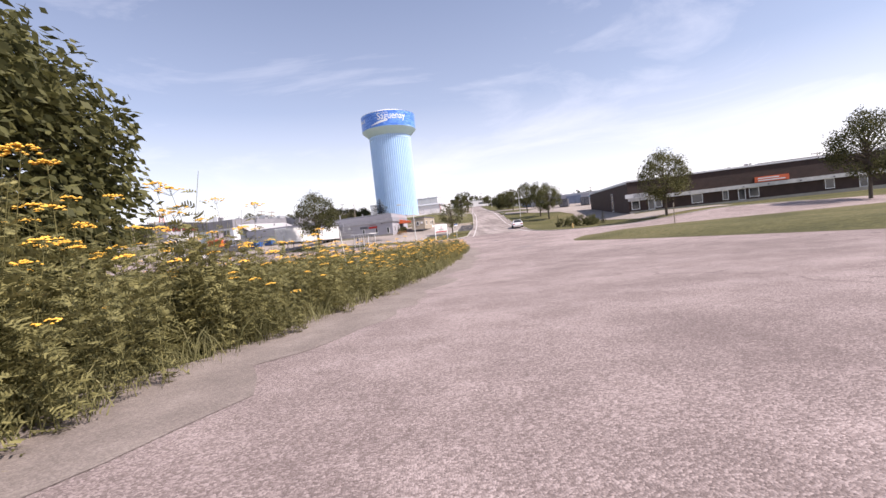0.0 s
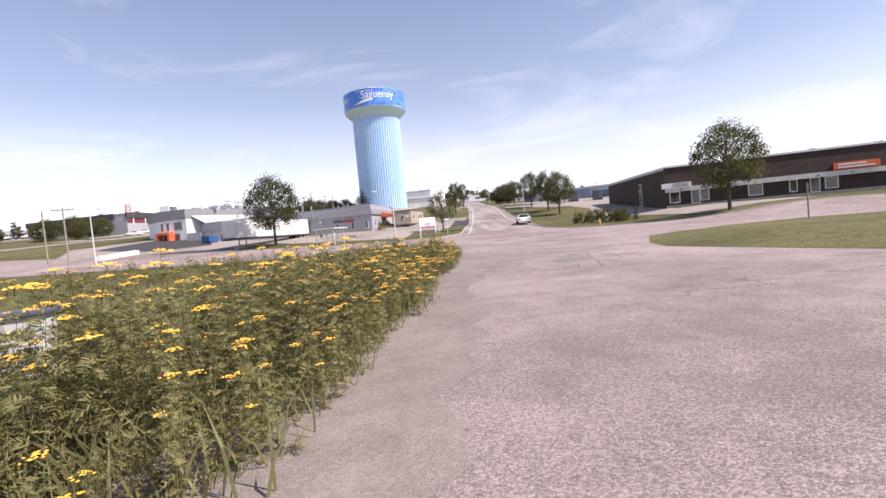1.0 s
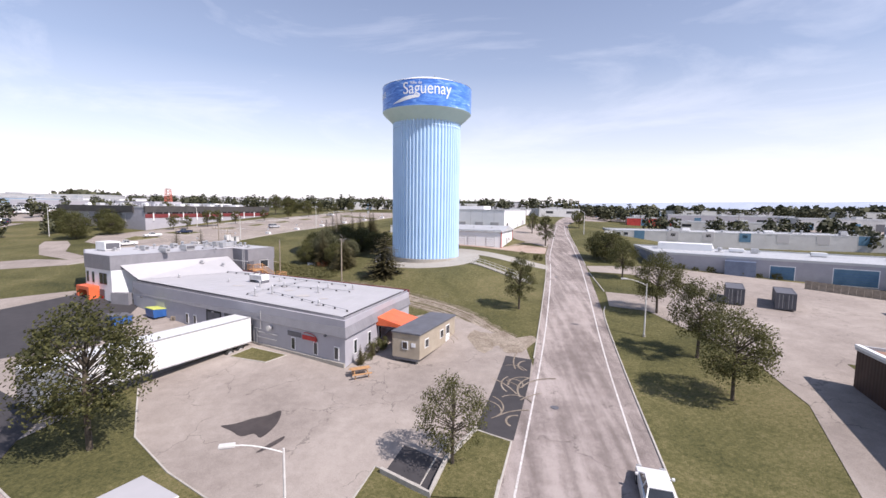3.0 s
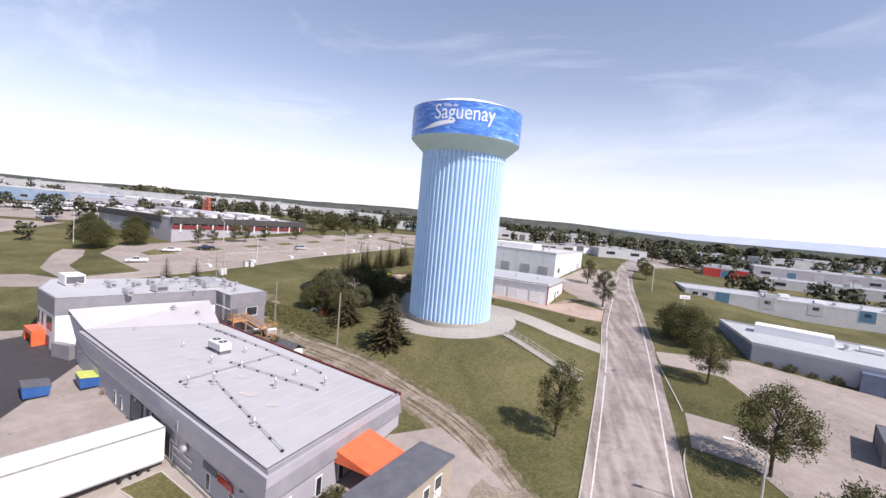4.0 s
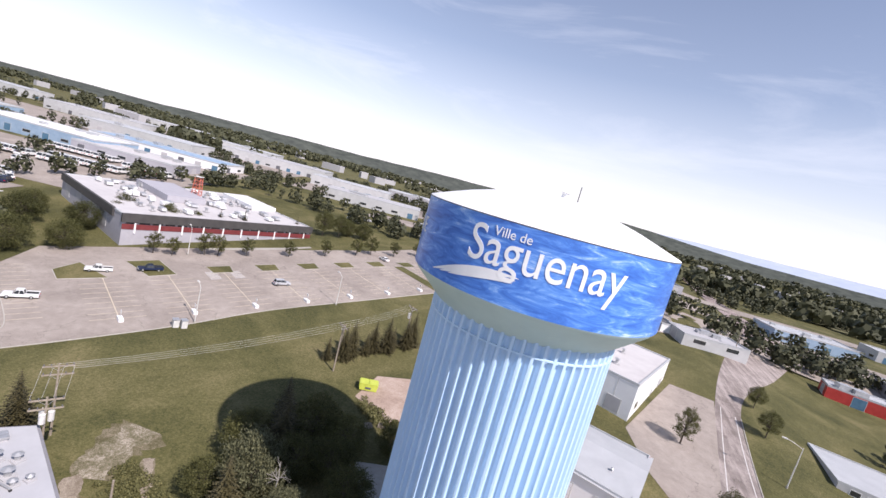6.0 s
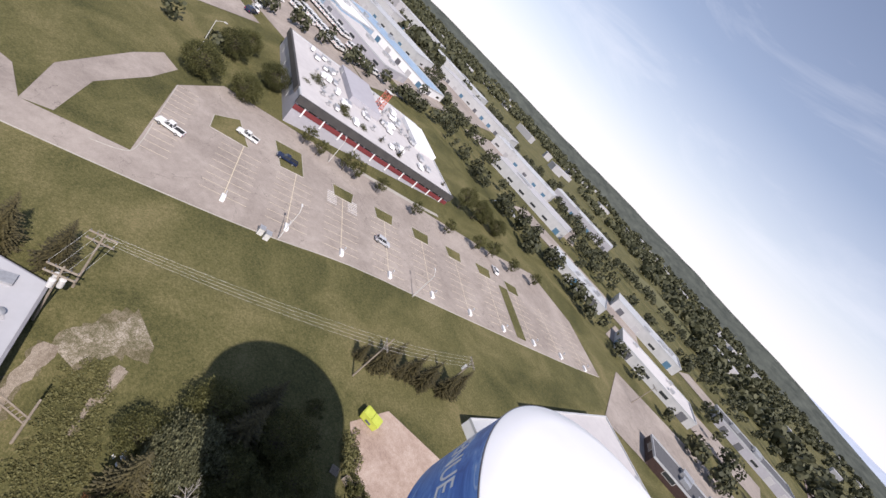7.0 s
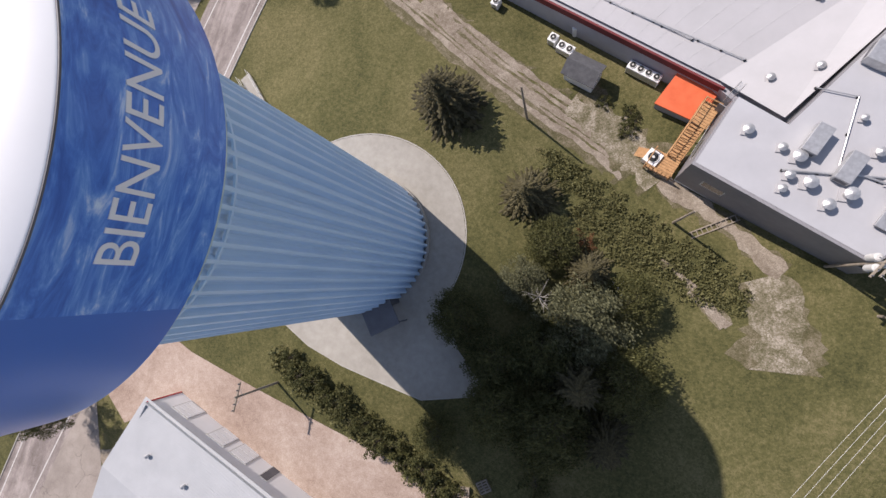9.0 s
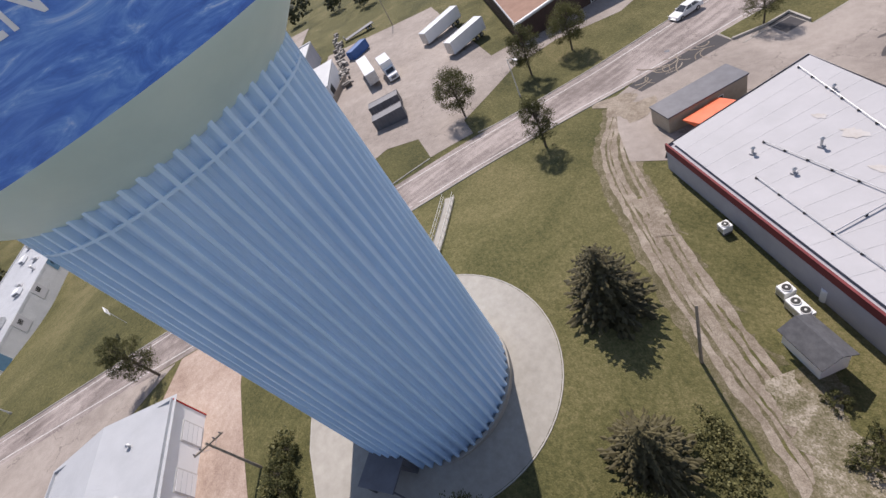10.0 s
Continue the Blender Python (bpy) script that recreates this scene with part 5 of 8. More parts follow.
def plant_tree(kind, x, y, scale=1.0, turn=None, group=""):
    w, c, name, label = PROTOS[kind]
    ob = thing(name, x, y, None, (x * 37 + y * 53) % 360 if turn is None else turn, label, "bush" if kind in "uw" else "tree", group)
    ob.scale = (scale, scale, scale)
    for nm, me in (("trunk", w), ("crown", c)):
        o = new(nm, me)
        o.parent = ob
    return ob


for k, x, y, s in (
        ("n", -9.6, 10.2, 1.08), ("a", -17.4, 99.6, 1.5), ("b", 12.6, 100.6, 1.1), ("c", 20.7, 138.3, .98), ("a", 42, 138, 1.15), ("p", 41, 122.5, 1.15), ("a", 40, 112.8, 1.12),
        ("a", 43.5, 160.5, .95), ("d", 46.2, 178.6, 1.0), ("d", 44.5, 183, .9), ("c", 33.4, 200.5, 1.05), ("c", 32.2, 226, .85), ("a", 52, 243, .75), ("a", 54, 258, .7),
        ("r", -5.0, 154.8, 1.14), ("r", -16.0, 163.4, .88), ("d", -19.6, 167.8, .66), ("m", -17.5, 172.3, .66), ("d", -12.5, 177, .72), ("s", -23.5, 169.9, .75), ("m", -24, 174.8, 1.12), ("d", -28, 171.8, .66), ("w", -22.6, 166.8, 1.0),
        ("d", -20.8, 178.4, .8), ("d", -16.8, 180.2, .76), ("s", -24.6, 180.4, .95), ("d", -28.8, 179.2, .85), ("d", -18, 185.1, .8), ("d", -22.8, 185.2, .95), ("s", -28, 185, .8), ("d", -12.6, 189.2, .55), ("s", -54.5, 161.5, .78), ("s", -52, 166.5, .72), ("u", -24.5, 153.5, .9), ("u", -27, 193.5, 1.3), ("u", -23, 191, 1.4),
        ("d", -112.5, 195, 1.15), ("d", -108.8, 204.5, .95), ("d", -121, 216, 1.0), ("a", -122.5, 228, 1.1), ("d", -130, 207, 1.1), ("a", -118, 222, 1.0), ("d", -138, 214, .9),
        ("v", -97, 218, 1.0), ("v", -93.5, 220.5, .9), ("v", -90, 227.5, 1.15), ("v", -87.5, 229.5, 1.1), ("v", -84, 236.5, .95), ("v", -77.5, 247, .9), ("v", -72, 258, 1.0), ("v", -67, 269, 1.1), ("v", -64.5, 275, 1.2), ("v", -59, 283, 1.0), ("v", -54, 294, 1.0),
        ("s", -103, 244, .75), ("s", -99, 250, .8), ("t", -93.5, 270, .75), ("a", -110, 232, 1.1), ("a", -88, 279, 1.2), ("a", -84, 284, 1.1), ("d", -84, 290, .9), ("d", -78, 293, .9), ("a", -106, 238, .9),
        ("a", 44.5, 69, 1.3), ("a", 62, 52, 1.4)):
    plant_tree(k, x, y, s * 1.35 if k == "v" else s)
def dead_tree(x, y, h):
    """A bleached bare top among the leafy crowns."""
    q = random.Random(61)
    ob = thing("dead_tree", x, y, None, 0, "bleached bare dead tree among leafy crowns", "tree")
    wood, twigs = Soup(), Soup()
    wood.stem((0, 0, -.2), (.2, .1, h * .8), .13, .06, 0, 7)
    for i in range(7):
        a, z = 2.4 * i + q.uniform(-.3, .3), h * q.uniform(.62, .8)
        k = q.uniform(.6, 1.4)
        e = Vector((k * math.cos(a), k * math.sin(a), z + q.uniform(.5, 1.2)))
        twigs.stem((.18, .09, z), e, .045, .02, 0, 5)
        for _ in range(3):
            twigs.stem(Vector((.18, .09, z)).lerp(e, q.uniform(.4, .8)), e + rv(q) * .7, .022, .008, 0, 4)
    for nm, sp in (("trunk", wood), ("branches", twigs)):
        o = new(nm, sp.mesh(nm, ["deadwood"]))
        o.parent = ob


dead_tree(-19.7, 173.2, 6.0)


def boulder(x, y, k):
    q = random.Random(int(k * 100))
    bm = bmesh.new()
    bmesh.ops.create_icosphere(bm, subdivisions=2, radius=.34 * k)
    for v in bm.verts:
        v.co = Vector((v.co.x * 1.2, v.co.y * .9, v.co.z * .7)) * q.uniform(.86, 1.1) + Vector((0, 0, .1))
    ob = tagged(link("stone", bm, "white"), "whitish stone lying in the weeds", "stone", "stones in the weeds")
    ob.location = (x, y, gz(x, y))


for x, y, k in ((-26.0, 171.4, .8), (-26.2, 170.4, .7), (-26.9, 171.0, 1.0), (-27.6, 171.4, .9), (-25.5, 169.6, .6), (-27.2, 170.2, .55)):
    boulder(x, y, k)
for i in range(9):
    plant_tree("s" if i % 3 else "t", -34.5 + 1.25 * i + (i % 2) * .8, 205.5 + 2.2 * i, .55 + .07 * ((i * 7) % 3), group="spruce row by the lane")
for i in range(13):
    plant_tree("u", 5.5 - 1.75 * i, 186.3 + .72 * i + (i % 2) * .7, 1.0 + .2 * ((i * 5) % 3), group="scrub beside the tower drive")
for x, y, s in ((33.6, 87.5, 1.0), (35.2, 85.8, 1.25), (35.6, 83.4, 1.3), (37.5, 82.2, 1.2), (36.6, 81, 1.0), (38.8, 84, .8), (28.2, 176, 1.0), (25, 182.6, .6), (-24.5, 151.6, .8), (-21.5, 150.8, .7)):
    plant_tree("u", x, y, s)
plant_tree("t", 33.2, 88.6, .28)
plant_tree("t", 39.5, 81.5, .3)
for i in range(8):
    plant_tree("u", 57.0 + 2.6 * i, 172.6 - 1.35 * i, .55 + .25 * (i % 2), group="clipped bushes along the wall")

# ---- vehicles ----
def profile(bm, pts, half, bevel=0.06):
    """A side outline (x, z) made solid across the width, edges rounded."""
    a = [bm.verts.new((x, -half, z)) for x, z in pts]
    b = [bm.verts.new((x, half, z)) for x, z in pts]
    fs = [bm.faces.new(a), bm.faces.new(b[::-1])]
    for i in range(len(pts)):
        j = (i + 1) % len(pts)
        fs.append(bm.faces.new((a[j], a[i], b[i], b[j])))
    bmesh.ops.recalc_face_normals(bm, faces=fs)
    if bevel:
        bmesh.ops.bevel(bm, geom=list({e for f in fs for e in f.edges}), offset=bevel, segments=2, affect="EDGES", profile=0.6)


def loft(bm, lo, hi):
    """lo and hi: (x0, x1, y0, y1, z)."""
    def ring(q):
        x0, x1, y0, y1, z = q
        return [bm.verts.new(c) for c in ((x0, y0, z), (x1, y0, z), (x1, y1, z), (x0, y1, z))]
    a, b = ring(lo), ring(hi)
    for i in range(4):
        j = (i + 1) % 4
        bm.faces.new((a[i], a[j], b[j], b[i]))
    bm.faces.new(b)
    bm.faces.new(a[::-1])


def wheel(parent, x, y, r, w, name="wheel"):
    s = 1 if y > 0 else -1
    hub = part(name, Tube((x, y - s * w * .5, r), (x, y + s * w * .42, r), r * .55, n=16), "metal", parent, "steel wheel")
    bm = bmesh.new()
    n = 22
    prof = [(r * .56, -.5), (r * .93, -.5), (r, -.34), (r, .34), (r * .93, .5), (r * .56, .5)]
    rings = [[bm.verts.new((x + q * math.cos(6.2832 * i / n), y + k * w, r + q * math.sin(6.2832 * i / n))) for i in range(n)] for q, k in prof]
    for p, q in zip(rings, rings[1:] + rings[:1]):
        for i in range(n):
            j = (i + 1) % n
            bm.faces.new((p[i], p[j], q[j], q[i]))
    bmesh.ops.recalc_face_normals(bm, faces=bm.faces[:])
    part("tyre", bm, "black", hub)
    return hub


def car(kind, x, y, heading, paint, label, category, scale=1.0, group=""):
    ob = thing(kind, x, y, gz(x, y) + .06, heading, label, category, group)
    ob.scale = (scale, scale, scale)
    bm = bmesh.new()
    long_, base_z = 4.6, .3
    if kind == "pickup_truck":
        long_ = 5.7
        profile(bm, [(-2.85, .45), (-2.85, .98), (1.05, 1.0), (2.55, .98), (2.8, .8), (2.82, .42)], .95)
        lo, hi, fw, rw = (-.75, 1.25, -.86, .86, 1.0), (-.45, .55, -.72, .72, 1.72), 1.85, -1.75
    elif kind == "suv":
        profile(bm, [(-2.3, .4), (-2.3, .95), (-2.2, 1.02), (1.0, 1.02), (2.15, .95), (2.32, .7), (2.3, .38)], .92)
        lo, hi, fw, rw = (-2.2, 1.15, -.84, .84, 1.02), (-1.85, .35, -.70, .70, 1.65), 1.45, -1.4
    else:
        profile(bm, [(-2.3, .32), (-2.3, .78), (-2.18, .96), (-1.5, 1.0), (.95, .95), (2.05, .8), (2.3, .58), (2.28, .28)], .9)
        lo, hi, fw, rw = (-1.75, 1.1, -.80, .80, .96), (-1.1, .2, -.62, .62, 1.42), 1.4, -1.35
    part("body", bm, paint, ob)
    bm = bmesh.new()
    loft(bm, lo, hi)
    part("cabin_glass", bm, "glass", ob, "dark tinted windows")
    z1 = hi[4]
    part("roof", Box(hi[0] - .06, hi[1] + .06, hi[2] - .03, hi[3] + .03, z1 - .02, z1 + .05, bevel=.025), paint, ob)
    mx0, mx1 = (lo[0] + lo[1]) / 2 - .1, (hi[0] + hi[1]) / 2
    for sy, ly in ((lo[2], hi[2]), (lo[3], hi[3])):
        for a, b in ((lo[0], hi[0]), (lo[1], hi[1]), (mx0, mx1)):
            part("pillar", Tube((a, sy * 1.005, lo[4]), (b, ly * 1.01, z1), .045, n=6), paint, ob)
    for sx, m, nm in ((long_ / 2 - .02, "metal", "headlight"), (-long_ / 2, "redlamp", "tail_light")):
        for sy in (-.68, .68):
            part(nm, Box(sx - .05, sx + .04, sy - .17, sy + .17, .62, .78, bevel=.02), m, ob, "clear headlight" if nm == "headlight" else "red tail light")
    part("front_bumper", Box(long_ / 2 - .1, long_ / 2 + .08, -.85, .85, .32, .52, bevel=.05), paint if kind != "pickup_truck" else "metal", ob)
    part("rear_bumper", Box(-long_ / 2 - .08, -long_ / 2 + .1, -.85, .85, .34, .54, bevel=.05), paint if kind != "pickup_truck" else "metal", ob)
    for sy in (-1.0, 1.0):
        part("wing_mirror", Box(lo[1] - .45, lo[1] - .28, sy - .09, sy + .09, lo[4] + .02, lo[4] + .16, bevel=.03), paint, ob)
    if kind == "pickup_truck":
        bm = bmesh.new()
        for sy in (-.9, .9):
            box(bm, -2.84, -.8, sy - .05, sy + .05, .98, 1.22)
        box(bm, -2.86, -2.76, -.9, .9, .98, 1.22)
        box(bm, -.88, -.78, -.9, .9, .98, 1.22)
        part("bed", bm, paint, ob, "open cargo bed")
        part("bed_floor", Box(-2.76, -.88, -.85, .85, .985, 1.03), "black", ob)
    for wx in (fw, rw):
        for sy in (-.86, .86):
            wheel(ob, wx, sy, .36 if kind != "sedan" else .32, .22)
    return ob


LOT_TURN = math.degrees(math.atan2(UL.y, UL.x))
car("sedan", 27.1, 98.0, 78, "carwhite", "white sedan parked at the kerb of the street", "car", 1.2)
car("pickup_truck", -87.0, 185, LOT_TURN + 168, "carwhite", "white crew pickup truck in a marked bay", "pickup truck", .92, "cars in the car park")
car("pickup_truck", -92.3, 201.8, LOT_TURN + 172, "carwhite", "white pickup truck beside the grass island", "pickup truck", .88, "cars in the car park")
car("pickup_truck", -87.3, 210, LOT_TURN + 178, "cardark", "dark navy pickup truck beside the grass island", "pickup truck", .88, "cars in the car park")
car("suv", -63.7, 227.5, LOT_TURN - 4, "cargrey", "silver and dark car alone in the car park", "car", .9, "cars in the car park")
car("sedan", -58.4, 274.3, LOT_TURN + 90, "carwhite", "white car at the far end of the car park", "car", .9, "cars in the car park")
for i, (x, y) in enumerate(((-101.4, 323), (-98.7, 331), (-95, 338), (-172, 225), (-177, 228), (-200, 260), (-206, 256), (-215, 252), (-190, 236), (-184, 231))):
    car("suv" if i % 2 else "sedan", x, y, 20 + 37 * i, ("carwhite", "cargrey", "carwhite", "cardark", "carwhite")[i % 5], ("white", "silver grey", "white", "dark blue", "white")[i % 5] + " car parked on a far works yard", "car", 1.25, "cars on the works yards")


def semi_trailer(x, y, heading, length=21.0, label="long white box trailer backed against the dock"):
    """Rear end at the origin's -x side; x forward to the landing gear."""
    ob = thing("semi_trailer", x, y, gz(x, y), heading, label, "trailer")
    h = length / 2
    part("box_body", Box(-h, h, -1.5, 1.5, 1.35, 4.6, bevel=.06), "carwhite", ob, "smooth white sheet sides")
    part("front_wall", Box(h, h + .06, -1.42, 1.42, 1.4, 4.5, bevel=.02), "metal", ob, "bare metal front wall")
    bm = bmesh.new()
    for z in (1.32, 4.6):
        for sy in (-1.51, 1.51):
            box(bm, -h, h, sy - .03, sy + .03, z - .07, z + .07)
    part("rail", bm, "metal", ob, "aluminium edge rails")
    part("chassis", Box(-h + .4, h - .5, -.55, .55, 1.0, 1.36), "darkgrey", ob, "dark steel frame")
    for ax in (-h + 1.6, -h + 3.1):
        part("axle", Tube((ax, -1.25, .55), (ax, 1.25, .55), .09), "darkgrey", ob)
        for sy in (-1.2, 1.2):
            wheel(ob, ax, sy, .56, .5)
    for sy in (-.8, .8):
        bm = bmesh.new()
        tube(bm, (h - 3.2, sy, 0.05), (h - 3.2, sy, 1.35), .09, n=8)
        box(bm, h - 3.45, h - 2.95, sy - .2, sy + .2, 0.0, .08)
        part("landing_leg", bm, "darkgrey", ob, "steel landing leg")
    for sy in (-.72, .72):
        part("rear_door", Box(-h - .05, -h, sy - .7, sy + .7, 1.4, 4.5, bevel=.015), "carwhite", ob)
    part("underride_bar", Box(-h - .02, -h + .1, -1.3, 1.3, .55, .68), "darkgrey", ob)
    for sy in (-1.2, 1.2):
        part("tail_light", Box(-h - .06, -h, sy - .16, sy + .16, 1.12, 1.26), "redlamp", ob, "red tail light")
    return ob


semi_trailer(-21.6, 112.6, math.degrees(math.atan2(-.92, -.395)), 22.6)


def box_truck(x, y, heading, paint="carwhite", scale=1.0):
    ob = thing("box_truck", x, y, gz(x, y) + .05, heading, "white delivery truck with a tall cargo box", "truck", "trucks in the east yard")
    ob.scale = (scale,) * 3
    part("cargo_box", Box(-4.2, 1.2, -1.25, 1.25, 1.1, 3.7, bevel=.05), paint, ob, "tall white cargo box")
    bm = bmesh.new()
    profile(bm, [(1.3, .55), (1.3, 2.5), (2.1, 2.5), (2.6, 1.65), (3.7, 1.5), (3.85, 1.2), (3.85, .5)], 1.1, .07)
    part("cab", bm, paint, ob, "white cab with a sloping bonnet")
    for sy in (-1.11, 1.11):
        part("side_window", Box(1.5, 2.2, sy - .02, sy + .02, 1.7, 2.3, bevel=.01), "glass", ob)
    bm = bmesh.new()
    loft(bm, (2.58, 2.66, -.95, .95, 1.7), (2.16, 2.24, -.85, .85, 2.42))
    part("windscreen", bm, "glass", ob, "dark windscreen")
    part("grille", Box(3.84, 3.9, -.6, .6, .75, 1.3, bevel=.02), "darkgrey", ob)
    part("chassis", Box(-4.1, 3.4, -.45, .45, .6, 1.1), "darkgrey", ob)
    for sy in (-.85, .85):
        part("headlight", Box(3.82, 3.92, sy - .14, sy + .14, .95, 1.15, bevel=.02), "metal", ob, "clear headlight")
    for wx in (2.9, -2.6):
        for sy in (-.98, .98):
            wheel(ob, wx, sy, .48, .32)
    return ob


box_truck(79.5, 133.6, 164, scale=1.15)


def container(x, y, heading, length=6.4, paint="darkgrey", label="dark grey steel shipping container"):
    ob = thing("shipping_container", x, y, gz(x, y) + .05, heading, label, "container", "containers in the east yard")
    bm = bmesh.new()
    h, w, t = length / 2, 1.25, 2.6
    n = int(length / .16)
    # ribbed long sides
    for sy in (-1, 1):
        vs = []
        for i in range(n + 1):
            o = .045 if i % 4 in (1, 2) else 0.0
            vs.append([bm.verts.new((-h + length * i / n, sy * (w - o), z)) for z in (.15, t - .1)])
        for a, b in zip(vs, vs[1:]):
            bm.faces.new((a[0], b[0], b[1], a[1]))
    box(bm, -h, h, -w + .05, w - .05, t - .12, t - .04)
    box(bm, -h + .02, -h + .08, -w + .05, w - .05, .1, t - .1)
    part("shell", bm, paint, ob, "ribbed steel sides")
    bm = bmesh.new()
    for sx in (-h, h):
        for sy in (-w, w):
            box(bm, sx - .08, sx + .08, sy - .08, sy + .08, 0, t)
    for z in (.08, t - .06):
        for sy in (-w, w):
            box(bm, -h, h, sy - .06, sy + .06, z - .07, z + .07)
        for sx in (-h, h):
            box(bm, sx - .06, sx + .06, -w, w, z - .07, z + .07)
    part("corner_frame", bm, paint, ob)
    for sy in (-.6, .6):
        d = part("door", Box(h - .04, h + .03, sy - .57, sy + .57, .18, t - .15, bevel=.01), paint, ob, "steel double door leaf")
        for k in (-.25, .2):
            part("lock_bar", Tube((h + .06, sy + k, .2), (h + .06, sy + k, t - .2), .025, n=6), "metal", d, "galvanised lock bar")
    return ob


container(57.6, 145.9, -116, 6.6)
container(64.0, 143.4, -118, 6.8)
container(110.5, 128.5, -70, 7.0, "blue", "blue steel container at the yard's far side")
semi_trailer(86, 136.4, 164, 14, "white box trailer parked beside the delivery truck").scale = (1, .9, .85)
semi_trailer(68.2, 117.2, 94, 10.5, "white box trailer backed up to the shops").scale = (1, .9, .85)
semi_trailer(84.5, 113.6, 97, 12.5, "long white box trailer behind the shops").scale = (1, .9, .85)
flat = thing("flatbed_trailer", 130, 119, None, 80, "empty dark flatbed trailer in the yard", "trailer")
part("deck", Box(-5.5, 5.5, -1.25, 1.25, 1.0, 1.25, bevel=.02), "darkgrey", flat)
part("headboard", Box(5.4, 5.5, -1.25, 1.25, 1.25, 2.3), "darkgrey", flat)
for wx in (-4.2, -3.0):
    for sy in (-1.0, 1.0):
        wheel(flat, wx, sy, .5, .3)
for sy in (-.7, .7):
    part("landing_leg", Tube((3.8, sy, 0), (3.8, sy, 1.0), .08, n=6), "darkgrey", flat)
r = random.Random(71)
scrap = bmesh.new()
for i in range(90):
    t = r.random()
    x, y = 90 + 58 * t + r.uniform(-1.2, 1.2), 142.5 - 21 * t + r.uniform(-1.2, 1.2)
    l, w, h = r.uniform(.4, 2.6), r.uniform(.2, .9), r.uniform(.2, 1.1)
    m = pose(x, y, gz(x, y) + h / 2 + .04, r.uniform(-6, 6), r.uniform(-6, 6), r.uniform(0, 180)) @ Matrix.Diagonal((l, w, h, 1))
    bmesh.ops.create_cube(scrap, size=1, matrix=m)
tagged(link("scrap_row", scrap, "scrapmetal"), "row of lumber and scrap along the yard fence", "scrap", "", "stuff")


# ---- beside the food plant ----
def portable_house():
    ax = Vector((11.0 - 7.5, 127.8 - 117.7)).normalized()
    c = (Vector((4.0, 118.9)) + Vector((11.0, 127.8))) / 2
    z = gz(5.5, 117.5)
    ob = thing("site_cabin", c.x, c.y, z, math.degrees(math.atan2(ax.y, ax.x)), "beige mobile site cabin with a flat dark roof", "cabin")
    h, w = 5.35, 1.85
    part("body", Box(-h, h, -w, w, .75, 3.7, bevel=.02), "beige", ob, "beige clapboard walls")
    part("roof", Box(-h - .12, h + .12, -w - .12, w + .12, 3.7, 3.9, bevel=.03), "darkgrey", ob, "flat charcoal roofing felt")
    part("frame", Box(-h, h, -w + .25, w - .25, .48, .75), "darkgrey", ob, "steel undercarriage")
    for nm, x0, x1, y, z0, z1 in (("window", -3.9, -3.1, -w, 1.9, 2.8), ("window", .5, 1.3, -w, 1.9, 2.8), ("door", 2.3, 3.3, -w, .95, 3.0), ("window", -2.0, -1.2, w, 1.9, 2.8)):
        f = part(nm, Box(x0 - .1, x1 + .1, y - .05, y + .05, z0 - .1, z1 + .1, bevel=.01), "white", ob, "white framed " + nm)
        part("pane", Box(x0, x1, y - .07, y + .07, z0 if nm == "window" else z0 + 1.0, z1), "glass", f)
    f = part("window", Box(-h - .05, -h + .03, -.3, .5, 1.8, 2.8, bevel=.01), "white", ob, "white framed window")
    part("pane", Box(-h - .07, -h, -.2, .4, 1.9, 2.7), "glass", f)
    part("notice", Box(-h - .04, -h + .01, -1.3, -.75, 2.2, 2.7), "white", ob, "small white notice board")
    for wx in (.3, 1.3):
        for sy in (-w + .3, w - .3):
            wheel(ob, wx, sy, .36, .24)
    for sx in (-4.8, -2.4, 4.6):
        for sy in (-1.3, 1.3):
            part("jack", Box(sx - .18, sx + .18, sy - .18, sy + .18, 0, .5), "concrete", ob, "stacked concrete blocks")
    bm = bmesh.new()
    for i in range(4):
        box(bm, 2.2, 3.4, -w - .3 * (i + 1), -w - .3 * i, .15 + .2 * (3 - i), .22 + .2 * (3 - i))
    part("steps", bm, "polewood", ob, "wooden entry steps")
    bm = bmesh.new()
    for sx in (2.2, 3.4):
        tube(bm, (sx, -w - 1.2, 0), (sx, -w - 1.2, 1.2), .04, n=6)
        tube(bm, (sx, -w - 1.2, 1.2), (sx, -w, 1.9), .035, n=6)
    part("handrail", bm, "polewood", ob)


portable_house()


def picnic_table(x, y, turn):
    ob = thing("picnic_table", x, y, gz(x, y) + .05, turn, "reddish wooden picnic table on the yard", "table")
    for i in range(5):
        part("tabletop_board", Box(-1.1, 1.1, -.42 + .17 * i, -.28 + .17 * i, .86, .91), "wood", ob)
    for sy in (-.95, .95):
        part("seat_board", Box(-1.1, 1.1, sy - .16, sy + .16, .5, .55), "wood", ob)
    for sx in (-.75, .75):
        for sy in (-1, 1):
            part("leg", Tube((sx, sy * .85, 0), (sx, sy * .25, .87), .05, n=4), "wood", ob)
        part("brace", Box(sx - .03, sx + .03, -1.0, 1.0, .42, .5), "wood", ob)


picnic_table(1.2, 114.7, 30)


